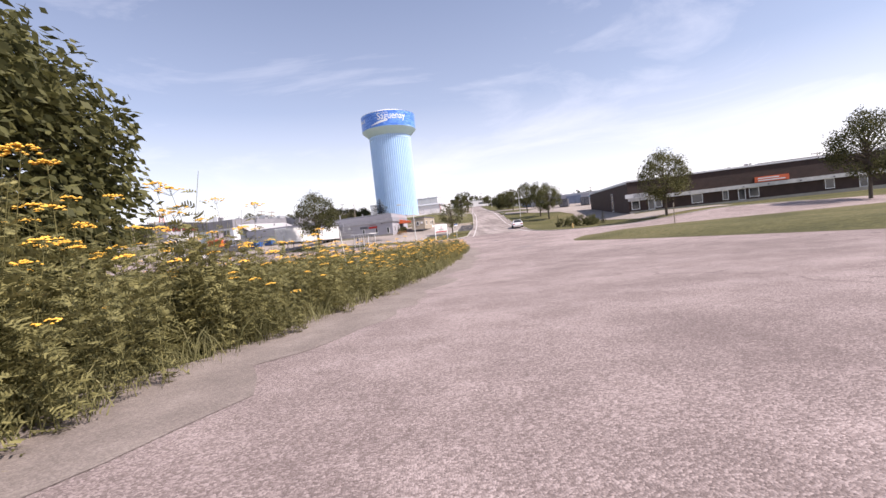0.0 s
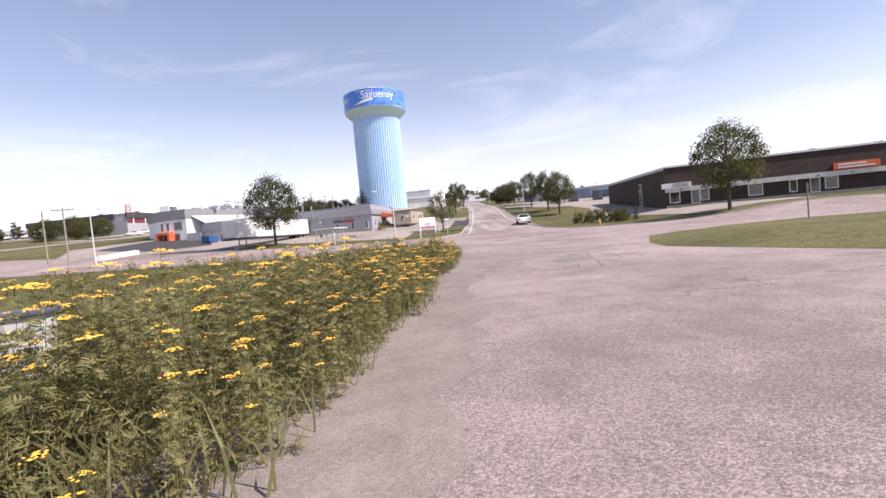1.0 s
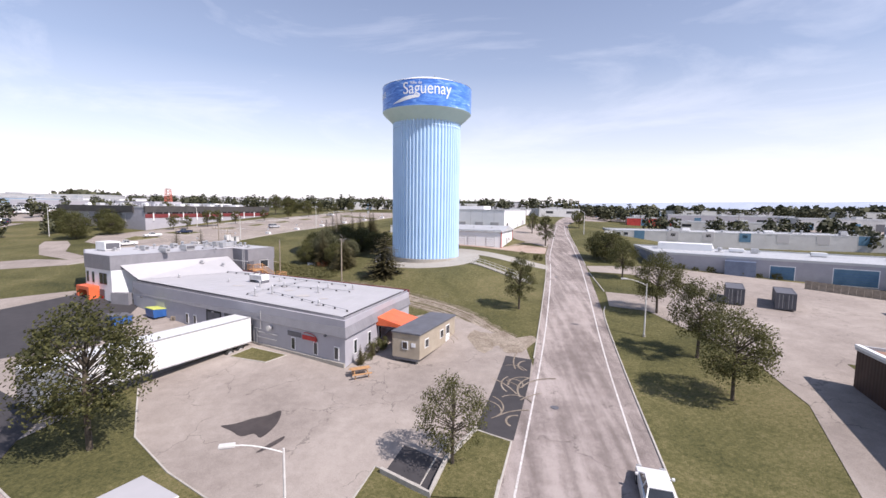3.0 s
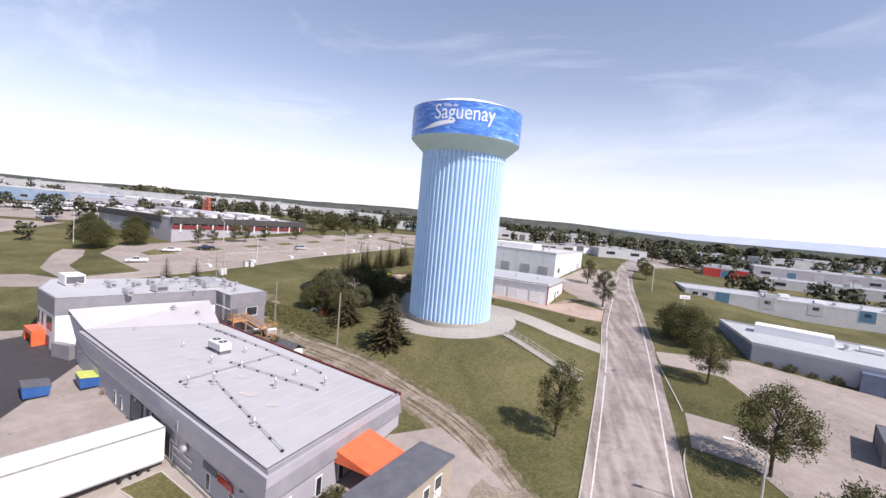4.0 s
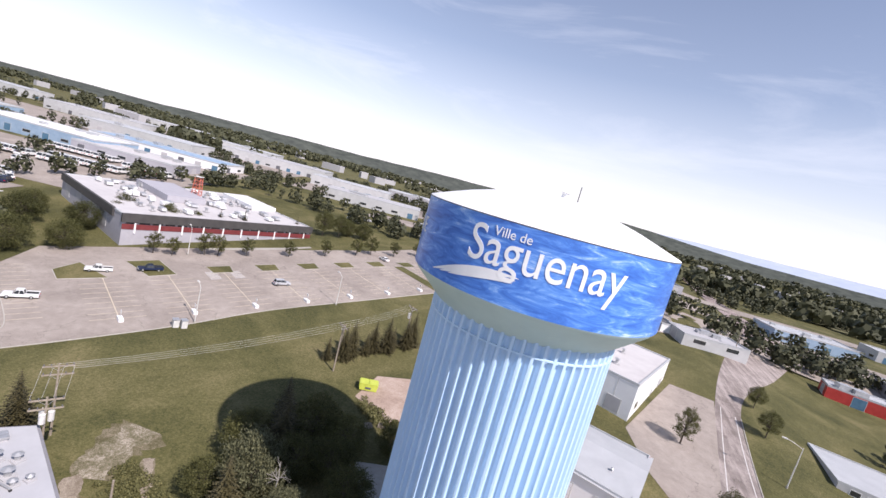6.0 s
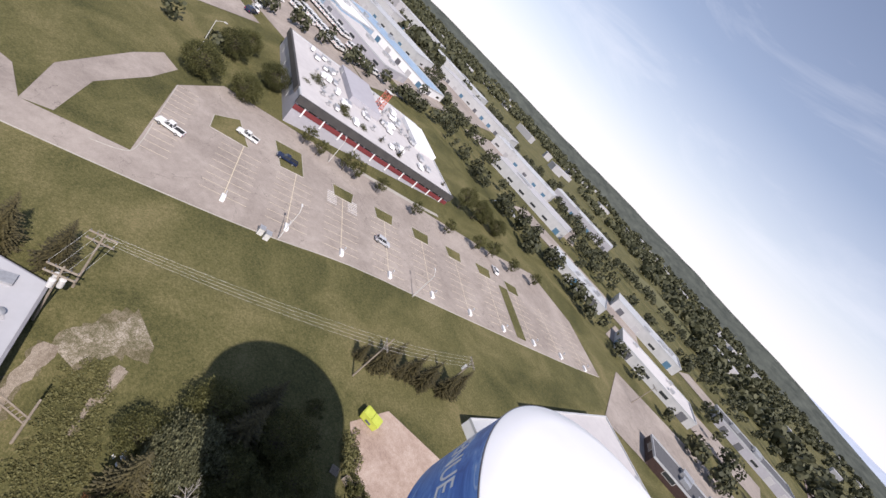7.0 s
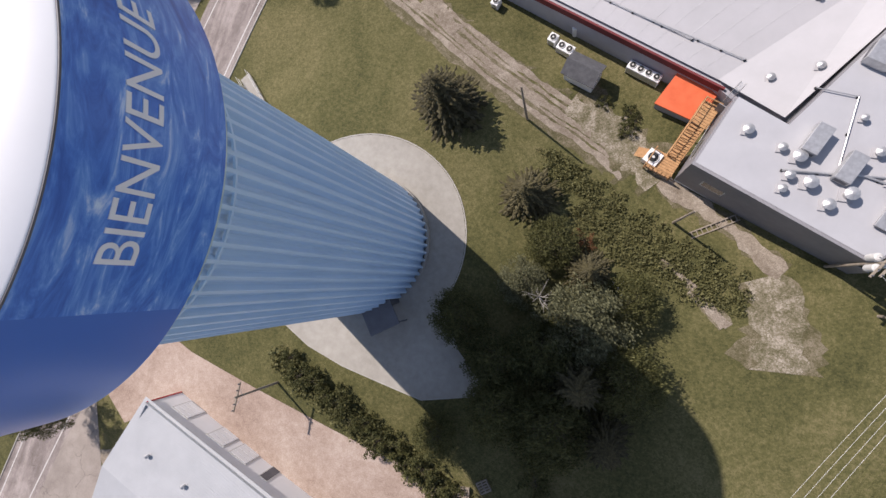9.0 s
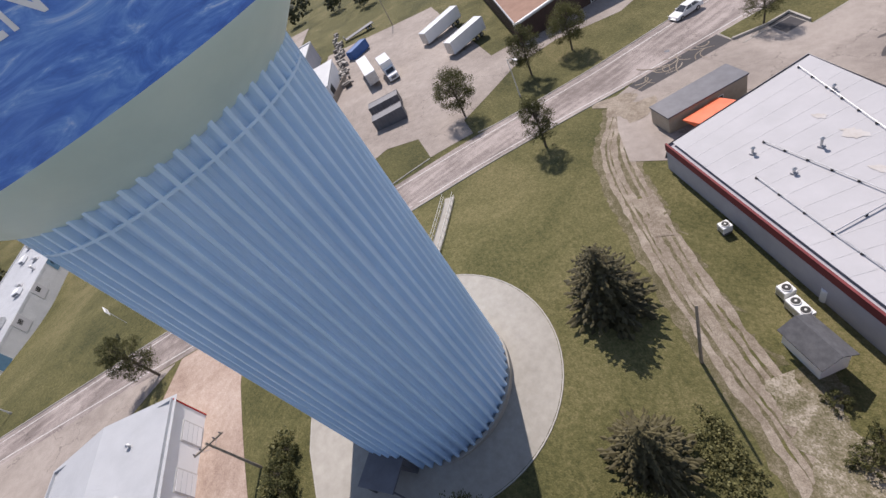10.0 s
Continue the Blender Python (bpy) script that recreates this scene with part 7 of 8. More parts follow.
# ---- behind the food plant ----
def back_stair():
    """Upper landing at the door, a flight along the wall, a lower landing on posts."""
    g0 = gz(-29, 153)
    ob = thing("wooden_stair", -32.1, 152.6, g0, 70, "new wooden landings and stair behind the plant", "stairs")
    zt, zl = 8.0 - g0, 1.5
    for i in range(9):
        part("deck_board", Box(-1.2 + .28 * i, -.95 + .28 * i, -1.9, -.15, zt - .05, zt), "wood", ob)
    for i in range(8):
        part("deck_board", Box(4.3 + .28 * i, 4.55 + .28 * i, -3.2, -.3, zl - .05, zl), "wood", ob)
    for x, y, z in ((-1.1, -1.8, zt), (1.2, -1.8, zt), (4.4, -3.1, zl), (6.4, -3.1, zl), (6.4, -.4, zl), (4.4, -1.7, zl)):
        part("deck_post", Box(x - .07, x + .07, y - .07, y + .07, -.4, z + 1.05), "wood", ob)
    part("beam", Box(-1.2, 1.3, -1.9, -1.75, zt - .3, zt - .05), "wood", ob)
    part("beam", Box(4.3, 6.5, -3.2, -3.05, zl - .3, zl - .05), "wood", ob)
    n = 12
    for i in range(n):
        x, z = 1.3 + 3.0 * i / n, zt - (zt - zl) * (i + 1) / (n + 1)
        part("tread", Box(x, x + .3, -1.75, -.45, z - .05, z), "wood", ob)
    for y in (-1.8, -.4):
        part("stringer", Tube((1.2, y, zt - .15), (4.4, y, zl - .1), .1, n=4), "wood", ob)
        part("handrail", Tube((1.2, y, zt + 1.0), (4.4, y, zl + 1.0), .06, n=4), "wood", ob)
    for i in range(8):
        x, z = 1.5 + 2.7 * i / 7, zt - (zt - zl) * (i + .5) / 8
        part("baluster", Box(x - .03, x + .03, -1.83, -1.77, z, z + 1.0), "wood", ob)
    for a, b, z in (((-1.1, -1.8), (1.2, -1.8), zt), ((-1.1, -1.8), (-1.1, -.2), zt), ((4.4, -3.1), (6.4, -3.1), zl), ((6.4, -3.1), (6.4, -.4), zl)):
        part("handrail", Tube((*a, z + 1.0), (*b, z + 1.0), .06, n=4), "wood", ob)
        for k in range(7):
            x, y = a[0] + (b[0] - a[0]) * k / 6, a[1] + (b[1] - a[1]) * k / 6
            part("baluster", Box(x - .03, x + .03, y - .03, y + .03, z, z + 1.0), "wood", ob)
    for i in range(6):
        part("tread", Box(4.5, 5.6, -3.25 - .28 * (i + 1), -3.25 - .28 * i, zl - .22 * (i + 1) - .05, zl - .22 * (i + 1)), "wood", ob)


back_stair()


def condenser(x, y, z, turn, fans, label, name="condenser", w=1.0, h=1.2, legs=.3):
    ob = thing(name, x, y, z, turn, label, "cooling unit")
    L = fans * w
    part("casing", Box(-L / 2, L / 2, -w / 2, w / 2, legs, legs + h, bevel=.03), "white", ob, "white sheet steel casing")
    for i in range(fans):
        cx = -L / 2 + w * (i + .5)
        part("fan_ring", Tube((cx, 0, legs + h), (cx, 0, legs + h + .1), w * .4, n=20), "steelpole", ob)
        f = part("fan", Tube((cx, 0, legs + h + .06), (cx, 0, legs + h + .115), w * .34, n=20), "black", ob, "dark fan opening")
        part("hub", Tube((cx, 0, legs + h + .1), (cx, 0, legs + h + .14), w * .1, n=10), "steelpole", f)
    part("coil", Box(-L / 2 + .08, L / 2 - .08, -w / 2 - .02, w / 2 + .02, legs + .12, legs + h - .15), "metal", ob, "finned coil sides")
    for sx in (-L / 2 + .1, L / 2 - .1):
        part("leg", Box(sx - .06, sx + .06, -w / 2, w / 2, 0, legs), "darkgrey", ob)
    return ob


NW_TURN = math.degrees(math.atan2(14.2, -34.9))
condenser(-25.0, 147.2, None, NW_TURN, 4, "row of four white condenser fans on legs", w=.95)
condenser(-27.6, 156.6, None, 63, 1, "white cooling unit by the wooden stair", w=1.5, h=1.1)
condenser(-7.0, 140.6, None, NW_TURN, 1, "small white cooling unit by the wall", w=.95, h=.8)
condenser(-14.6, 144.4, None, NW_TURN, 1, "white cooling unit behind the plant", w=1.0, h=1.0)
condenser(-16.2, 145.4, None, NW_TURN, 2, "white cooling cabinet behind the plant", w=1.0, h=1.0)
condenser(-22.5, 137.6, 8.05, NW_TURN + 180, 2, "roof cooling unit with two fans", "roof_unit", w=1.5, h=.9, legs=.45)
duct = thing("wall_duct", -12.1, 139.2, 5.4, NW_TURN, "white round wall ducts behind the plant", "duct")
for k in (-.6, .6):
    part("pipe", Tube((k, .2, 0), (k, -.7, .1), .32, n=14), "white", duct)
duct2 = thing("wall_duct", -17.2, 142.0, 5.2, NW_TURN, "bent white duct on the back wall", "duct")
part("pipe", Tube((0, .3, 0), (0, -1.2, .1), .33, n=14), "white", duct2)
part("elbow", Tube((0, -1.1, .2), (0, -1.1, -2.4), .33, n=14), "white", duct2)
shed = thing("garden_shed", -18.7, 148.2, None, -20, "small shed with white walls and grey gable roof", "shed")
part("wall", Box(-1.75, 1.75, -1.1, 1.1, 0, 2.2), "white", shed)
bm = bmesh.new()
profile(bm, [(-1.4, 2.1), (0, 3.0), (1.4, 2.1), (1.4, 2.2), (0, 3.14), (-1.4, 2.2)], 2.0, 0)
bmesh.ops.rotate(bm, verts=bm.verts[:], cent=(0, 0, 0), matrix=Matrix.Rotation(math.pi / 2, 3, "Z"))
part("roof", bm, "shingle", shed, "grey shingle gable roof")
bm = Prism([(-1.74, -1.09), (1.74, -1.09), (1.74, 1.09), (-1.74, 1.09)], 2.2, 2.25)
part("gable", bm, "white", shed)
part("door", Box(-.5, .5, -1.14, -1.08, .1, 1.95), "roofwhite", shed)
hut = thing("storage_hut", -55.8, 156.2, None, 45, "white storage hut beside the plant wall", "hut")
part("wall", Box(-2.1, 2.1, -1.5, 1.5, 0, 2.4, bevel=.02), "white", hut)
part("roof", Box(-2.25, 2.25, -1.65, 1.65, 2.4, 2.55, bevel=.03), "roofwhite", hut)
part("door", Box(2.08, 2.14, -.5, .5, .1, 2.1), "steelpole", hut)
ladder = thing("roof_ladder", -32.6, 151.0, 8.0, -25, "steel cage ladder up to the upper roof", "ladder")
for sx in (-.25, .25):
    part("stile", Tube((sx, -.2, 0), (sx, -.2, 4.4), .03, n=6), "steelpole", ladder)
for i in range(14):
    part("rung", Tube((-.25, -.2, .2 + .3 * i), (.25, -.2, .2 + .3 * i), .02, n=5), "steelpole", ladder)
pole = thing("fallen_ladder", -34.6, 162.6, gz(-34.6, 162.6) + .1, 35, "pale ladder lying in the weeds", "ladder")
for sy in (-.3, .3):
    part("stile", Box(-2.4, 2.4, sy - .06, sy + .06, 0, .12), "polewood", pole)
for i in range(10):
    part("rung", Box(-2.2 + .48 * i, -2.12 + .48 * i, -.3, .3, .03, .09), "polewood", pole)


# ---- roofs ----
def vent_pipe(x, y, z, h=.7, r=.14, cap=True, turn=0):
    ob = thing("roof_vent", x, y, z, turn, "galvanised vent pipe with a rain cap", "roof vent", "roof vents")
    part("curb", Box(-r * 1.9, r * 1.9, -r * 1.9, r * 1.9, 0, .15, bevel=.02), "roofwhite", ob)
    part("flue", Tube((0, 0, .1), (0, 0, h), r, n=12), "metal", ob)
    if cap:
        part("cap", Tube((0, 0, h + .05), (0, 0, h + .25), r * 1.9, r * .4, 12), "metal", ob)
    return ob


def roof_box(x, y, z, l, w, h, turn, material="metal", hood=True):
    ob = thing("roof_unit", x, y, z, turn, "boxy steel rooftop ventilation unit", "roof unit", "roof units")
    part("curb", Box(-l / 2 + .1, l / 2 - .1, -w / 2 + .1, w / 2 - .1, 0, .25), "roofwhite", ob)
    part("casing", Box(-l / 2, l / 2, -w / 2, w / 2, .25, .25 + h, bevel=.04), material, ob)
    if hood:
        bm = bmesh.new()
        profile(bm, [(l / 2, .35), (l / 2 + .45, .35), (l / 2, .25 + h - .08)], w / 2 - .06, 0)
        part("hood", bm, material, ob)
    part("grille", Box(-l / 2 - .03, -l / 2 + .02, -w / 2 + .15, w / 2 - .15, .4, h), "darkgrey", ob)
    return ob


def pipe_run(pts, z, r=.06, label="pipe run carried on small roof blocks"):
    ob = thing("roof_pipe", 0, 0, z, 0, label, "pipe", "roof pipes")
    for (x0, y0), (x1, y1) in zip(pts, pts[1:]):
        part("pipe", Tube((x0, y0, .22), (x1, y1, .22), r, n=6), "metal", ob)
        n = max(1, int(math.hypot(x1 - x0, y1 - y0) / 2.2))
        for i in range(n + 1):
            x, y = x0 + (x1 - x0) * i / n, y0 + (y1 - y0) * i / n
            part("block", Box(x - .1, x + .1, y - .1, y + .1, 0, .16), "black", ob)
    return ob


pipe_run([(-7.3, 136.3), (-15.2, 139.7), (-22.4, 142.6), (-28.5, 145.0)], 8.06)
pipe_run([(-15.2, 139.7), (-17.8, 131.4), (-19.0, 127.5)], 8.06)
pipe_run([(-33.5, 146.6), (-22.4, 142.6)], 8.06)
pipe_run([(-18.4, 134.6), (-5.2, 131.6)], 8.06)
pipe_run([(-1.8, 119.6), (-15.8, 129.0)], 8.06, .04)
for x, y, h in ((-9.5, 134.5, .5), (-19.4, 138.7, .5), (-20.3, 133.6, .7), (-17.5, 126.9, 1.0), (-15.8, 128.6, 1.1), (-9.6, 130.5, .9), (-5.2, 133.4, .7), (-38.5, 140.0, .4), (-16.4, 133.9, .6), (-27.5, 137, .4), (-6.5, 122.5, .5)):
    vent_pipe(x, y, 8.05, h, .12)
for x, y, h, r in ((-39.1, 147.4, .4, .2), (-35.6, 148.6, .5, .2), (-33.8, 154.9, .45, .25), (-41.9, 152.8, .5, .16)):
    vent_pipe(x, y, 8.9 if y < 149 and x > -40 and x > -36 else 9.6 if y < 149 else 11.99, h, r)
TURN_UP = math.degrees(math.atan2(6.4, -15.8))
for x, y, l, w, h in ((-42.1, 147.6, 2.0, 1.8, .9), (-43.0, 143.0, 1.2, .8, .6), (-44.3, 143.8, 1.2, .8, .6), (-49.4, 145.7, 1.6, .9, .7), (-47.5, 148.4, 1.2, 1.0, .6), (-47.5, 151.2, 1.1, .9, .7), (-38.8, 155.2, 2.6, 1.3, .8), (-41.5, 157.2, 2.6, 1.3, .8), (-45.1, 160.6, 2.4, 1.4, .25), (-55.5, 144.2, 3.2, 2.6, 1.5)):
    roof_box(x, y, 11.99, l, w, h, TURN_UP + (90 if l > 2.3 and w < 1.5 else 0), "white" if l > 3 else "metal", l < 2.5)
for x, y, h, r in ((-45.7, 153.7, .6, .2), (-47.3, 153.4, 1.0, .25), (-46.6, 155.6, .8, .3), (-44.8, 157.6, .9, .3), (-45.9, 158.2, .7, .22), (-36.6, 156.1, .5, .2), (-37.9, 156.7, .7, .3), (-37.5, 158.4, .6, .22), (-39.0, 158.8, .8, .3), (-40.6, 160.4, .7, .26), (-37.2, 159.6, .5, .2), (-41.9, 159.3, .9, .3), (-43.4, 155.5, .6, .22), (-50.4, 149.5, .7, .2), (-52, 147, .6, .25), (-58.5, 146.5, .6, .25), (-53.5, 143.5, .5, .2)):
    vent_pipe(x, y, 11.99, h, r)
pipe_run([(-37, 158), (-44.8, 157.4), (-47.3, 153.6)], 11.99, .09)
pipe_run([(-38.2, 150.6), (-41.3, 151), (-40.9, 157.5)], 11.99, .05)
pipe_run([(-41.5, 157.2), (-46.2, 158.4)], 11.99, .08)

# ---- nearer buildings: fronts, doors, roofs ----
by_name = {o.name: o for o in bpy.data.objects if o.parent is None}


def bar(parent, name, a, b, u0, u1, z0, z1, material, out=.08, depth=.05, label=""):
    bm = bmesh.new()
    wall_frame(bm, a, b, u0, u1, z0, z1, out, depth)
    return part(name, bm, material, parent, label)


def roof_litter(x0, y0, ux, uy, vx, vy, z, n, seed, clear=.08):
    r = random.Random(seed)
    for _ in range(n):
        s, t = r.uniform(clear, 1 - clear), r.uniform(clear, 1 - clear)
        x, y = x0 + ux * s + vx * t, y0 + uy * s + vy * t
        if r.random() < .5:
            vent_pipe(x, y, z, r.uniform(.6, 1.3), r.uniform(.2, .45))
        else:
            roof_box(x, y, z, r.uniform(1.4, 3.2), r.uniform(1.2, 2.2), r.uniform(.6, 1.3), math.degrees(math.atan2(uy, ux)), "metal" if r.random() < .6 else "white")


def front_brown():
    ob = by_name["brown_building"]
    a, b = (47.5, 86), (110, 58)          # south front
    w0, w1 = (52.5, 114.5), (47.5, 86)    # west wall
    L = math.hypot(b[0] - a[0], b[1] - a[1])
    z = gz(50, 86)
    top = 7.4
    bar(ob, "canopy", a, b, -.1, L, z + 2.35, z + 3.05, "steelpole", .5, .1, "pale grey canopy band with spotlights")
    bar(ob, "fascia", a, b, -.15, L, z + 3.05, top + .1, "brown", .42, .1, "tall ribbed dark brown fascia")
    bar(ob, "roof_edge", a, b, -.2, L + .2, top + .1, top + .38, "white", .5, .3, "white metal roof edge")
    bar(ob, "roof_edge", w0, w1, -.2, 29.0, top + .1, top + .38, "white", .14, .3, "white metal roof edge")
    bar(ob, "sill", a, b, 0, L, z - .6, z + .25, "concrete", .25, .1, "low concrete walk along the front")
    for u0, u1, kind in ((.6, 1.9, "window"), (3.7, 4.7, "door"), (5.0, 6.0, "window"), (11.5, 13.2, "window"), (19.4, 20.4, "door"), (21.2, 22.6, "window"), (16.8, 17.6, "window"), (33, 34.2, "window"), (38, 39, "door"), (47, 48.5, "window")):
        f = opening(ob, kind, a, b, u0, u1, z + (.35 if kind == "door" else .7), z + 2.25, "glass", "white", .12)
    bar(ob, "panel", a, b, 2.2, 3.4, z + .3, z + 2.3, "brown", .1, .02, "ribbed brown door panel")
    s = bar(ob, "sign_panel", a, b, -.6, 3.6, z + 2.95, z + 3.75, "white", .6, .1, "white shop sign panel")
    for k in range(3):
        bar(s, "text_bar", a, b, .9, 3.2, z + 3.1 + .22 * k, z + 3.18 + .22 * k, "darkgrey", .63, .02)
    s = bar(ob, "sign_panel", a, b, 22.0, 27.4, z + 3.15, z + 4.15, "orange", .6, .1, "orange red shop sign panel")
    for k in range(2):
        bar(s, "text_bar", a, b, 22.5, 26.8 - k, z + 3.35 + .4 * k, z + 3.55 + .4 * k, "white", .63, .02)
    for u in (2, 5, 8.5, 20, 24, 29, 34, 40, 46):
        bar(ob, "spotlight", a, b, u, u + .25, z + 2.55, z + 2.75, "darkgrey", .62, .1)
    opening(ob, "door", w0, w1, 18.0, 19.1, gz(50, 98) + .1, gz(50, 98) + 2.3, "glass", "white", .1)
    opening(ob, "window", w0, w1, 18.0, 19.0, gz(50, 98) + 2.75, gz(50, 98) + 3.9, "glass", "white", .1)
    roof_litter(52, 90, 52, -22, 5, 18, 7.5, 9, 41)
    bar(ob, "upper_block", (75, 84), (112, 67), 0, 36, 7.4, 8.6, "fascia", 0, 14, "taller grey block behind the shops")


front_brown()


def front_blue_grey():
    ob = by_name["blue_grey_building"]
    a, b = (55, 174.5), (130, 135)
    z = gz(58, 172)
    w0, w1 = (57.5, 196), (55, 174.5)
    bar(ob, "band", w0, w1, 0, 21.6, 8.2, 11.3, "slate", .1, .05, "dark slate blue end wall band")
    for k in range(6):
        opening(ob, "window", w0, w1, 2.2 + 3.1 * k, 3.4 + 3.1 * k, z + 1.0, z + 2.6, "bluepane", "white", .06)
    for u0, u1, z1 in ((22, 26, 2.9), (32, 38.5, 3.2), (58, 63, 3.0)):
        d = opening(ob, "roll_door", a, b, u0, u1, gz(70, 160) + .1, gz(70, 160) + z1, "bluedoor", "white", .12)
        for i in range(5):
            bar(d, "slat", a, b, u0, u1, gz(70, 160) + .3 + .5 * i, gz(70, 160) + .34 + .5 * i, "blue", .1, .02)
    e = bar(ob, "porch", a, b, 14.0, 19.5, z - .8, z + 2.6, "slate", 1.6, .05, "grey blue entrance porch")
    for u in (15.0, 16.2, 17.4):
        opening(ob, "door", a, b, u, u + 1.0, z - .6, z + 1.7, "bluepane", "white", .08)
    bar(ob, "annex", a, b, 42, 60, gz(90, 150) - .5, gz(90, 150) + 3.8, "white", 9, .1, "projecting white loading hall")
    # solid black slab on the front stands for the shade inside the bay
    bar(ob, "annex_opening", a, b, 42.6, 46.5, gz(90, 146), gz(90, 146) + 3.0, "black", 9.05, .1, "black panel for the shade inside a loading bay")
    bar(ob, "annex_roof", a, b, 41.7, 60.3, gz(90, 150) + 3.8, gz(90, 150) + 4.05, "steelroof", 9.2, .2, "flat annex roof")
    bar(ob, "roof_house", (60, 186), (72, 180), 0, 12, 11.0, 12.7, "white", 0, 4, "white raised roof house")
    roof_litter(62, 174, 60, -32, 5, 14, 11.05, 14, 43)
    fence = thing("yard_fence", 0, 0, 0, 0, "grey timber fence in front of the loading hall", "fence")
    for i in range(26):
        x, y = 76 + .82 * i, 155.5 - .62 * i
        part("board", Prism([(x - .39, y + .24), (x - .36, y + .32), (x + .42, y - .27), (x + .39, y - .35)], gz(x, y) - .2, gz(x, y) + 1.6), "polewood", fence)


front_blue_grey()


def front_garage():
    ob = by_name["garage"]
    a, b = (-7.0, 202.4), (20.0, 195.1)
    e0, e1 = (20.0, 195.1), (24.2, 210.7)
    z = gz(12, 197)
    for u in (11.5, 14.6, 18.0, 23.6):
        d = opening(ob, "roll_door" if u > 12 else "door", a, b, u, u + (2.4 if u > 12 else 1.0), z - .1, z + 2.6, "roofwhite" if u > 12 else "darkgrey", "steelpole", .12)
        if u > 12:
            for i in range(4):
                bar(d, "panel", a, b, u + .05, u + 2.35, z + .02 + .64 * i, z + .6 + .64 * i, "white", .1, .02)
    d = opening(ob, "roll_door", e0, e1, 2.2, 5.2, z, z + 3.0, "roofwhite", "steelpole", .15)
    for i in range(4):
        bar(d, "panel", e0, e1, 2.3, 5.1, z + .08 + .74 * i, z + .74 + .74 * i, "white", .1, .02)
    opening(ob, "door", e0, e1, 7.4, 8.4, z, z + 2.1, "darkgrey", "steelpole")
    opening(ob, "window", e0, e1, 10.2, 11.4, z + 1.2, z + 2.1)
    bar(ob, "gable_trim", e0, e1, -.1, .5, z - .3, 14.3, "redlamp", .1, .05, "red edge trim")
    bar(ob, "gable_trim", e0, e1, 15.9, 16.5, z - .3, 14.3, "redlamp", .1, .05, "red edge trim")
    # low gable over the flat top
    bm = bmesh.new()
    p = [(20.5, 194.6), (24.9, 211.0), (-2.7, 218.5), (-7.1, 202.0)]
    lo = [bm.verts.new((x, y, 14.15)) for x, y in p]
    r0 = bm.verts.new((22.7, 202.8, 15.6))
    r1 = bm.verts.new((-4.9, 210.2, 15.6))
    for f in ((lo[0], r0, r1, lo[3]), (r0, lo[1], lo[2], r1), (lo[0], lo[1], r0), (lo[3], r1, lo[2])):
        bm.faces.new(f)
    bmesh.ops.recalc_face_normals(bm, faces=bm.faces[:])
    part("gable_roof", bm, "steelroof", ob, "low gable roof of pale ribbed steel")
    for s in (.15, .35, .6, .85):
        vent_pipe(21.5 - 27 * s, 199.0 + 7.3 * s, 14.75, .5, .14)


front_garage()


def front_white():
    ob = by_name["white_warehouse"]
    a, b = (22.3, 226.5), (32.5, 255.0)
    s0, s1 = (-13, 241), (22.3, 226.5)
    z = gz(26, 235)
    for u0, u1, h in ((3.0, 5.0, 1.4), (24, 27.5, 3.2), (17, 18.2, 2.2)):
        opening(ob, "window" if h < 2 else "roll_door", a, b, u0, u1, z + (1.2 if h < 2 else 0), z + (1.2 if h < 2 else 0) + h, "glass" if h < 2 else "roofwhite", "steelpole")
    for u in (6, 13, 20, 27, 33):
        opening(ob, "roll_door", s0, s1, u, u + 3.0, gz(0, 235) - .2, gz(0, 235) + 2.8, "roofwhite", "steelpole")
    bar(ob, "roof_house", (0, 246), (16, 240), 0, 16, 20, 21.6, "white", 0, 8, "raised white roof house")
    roof_litter(-9, 245, 30, -13, 8, 22, 20.05, 8, 47)
    for u in range(8):
        bar(ob, "seam", s0, s1, 2 + 4.6 * u, 2.12 + 4.6 * u, gz(0, 235), 19.8, "steelpole", .03, .02)


front_white()


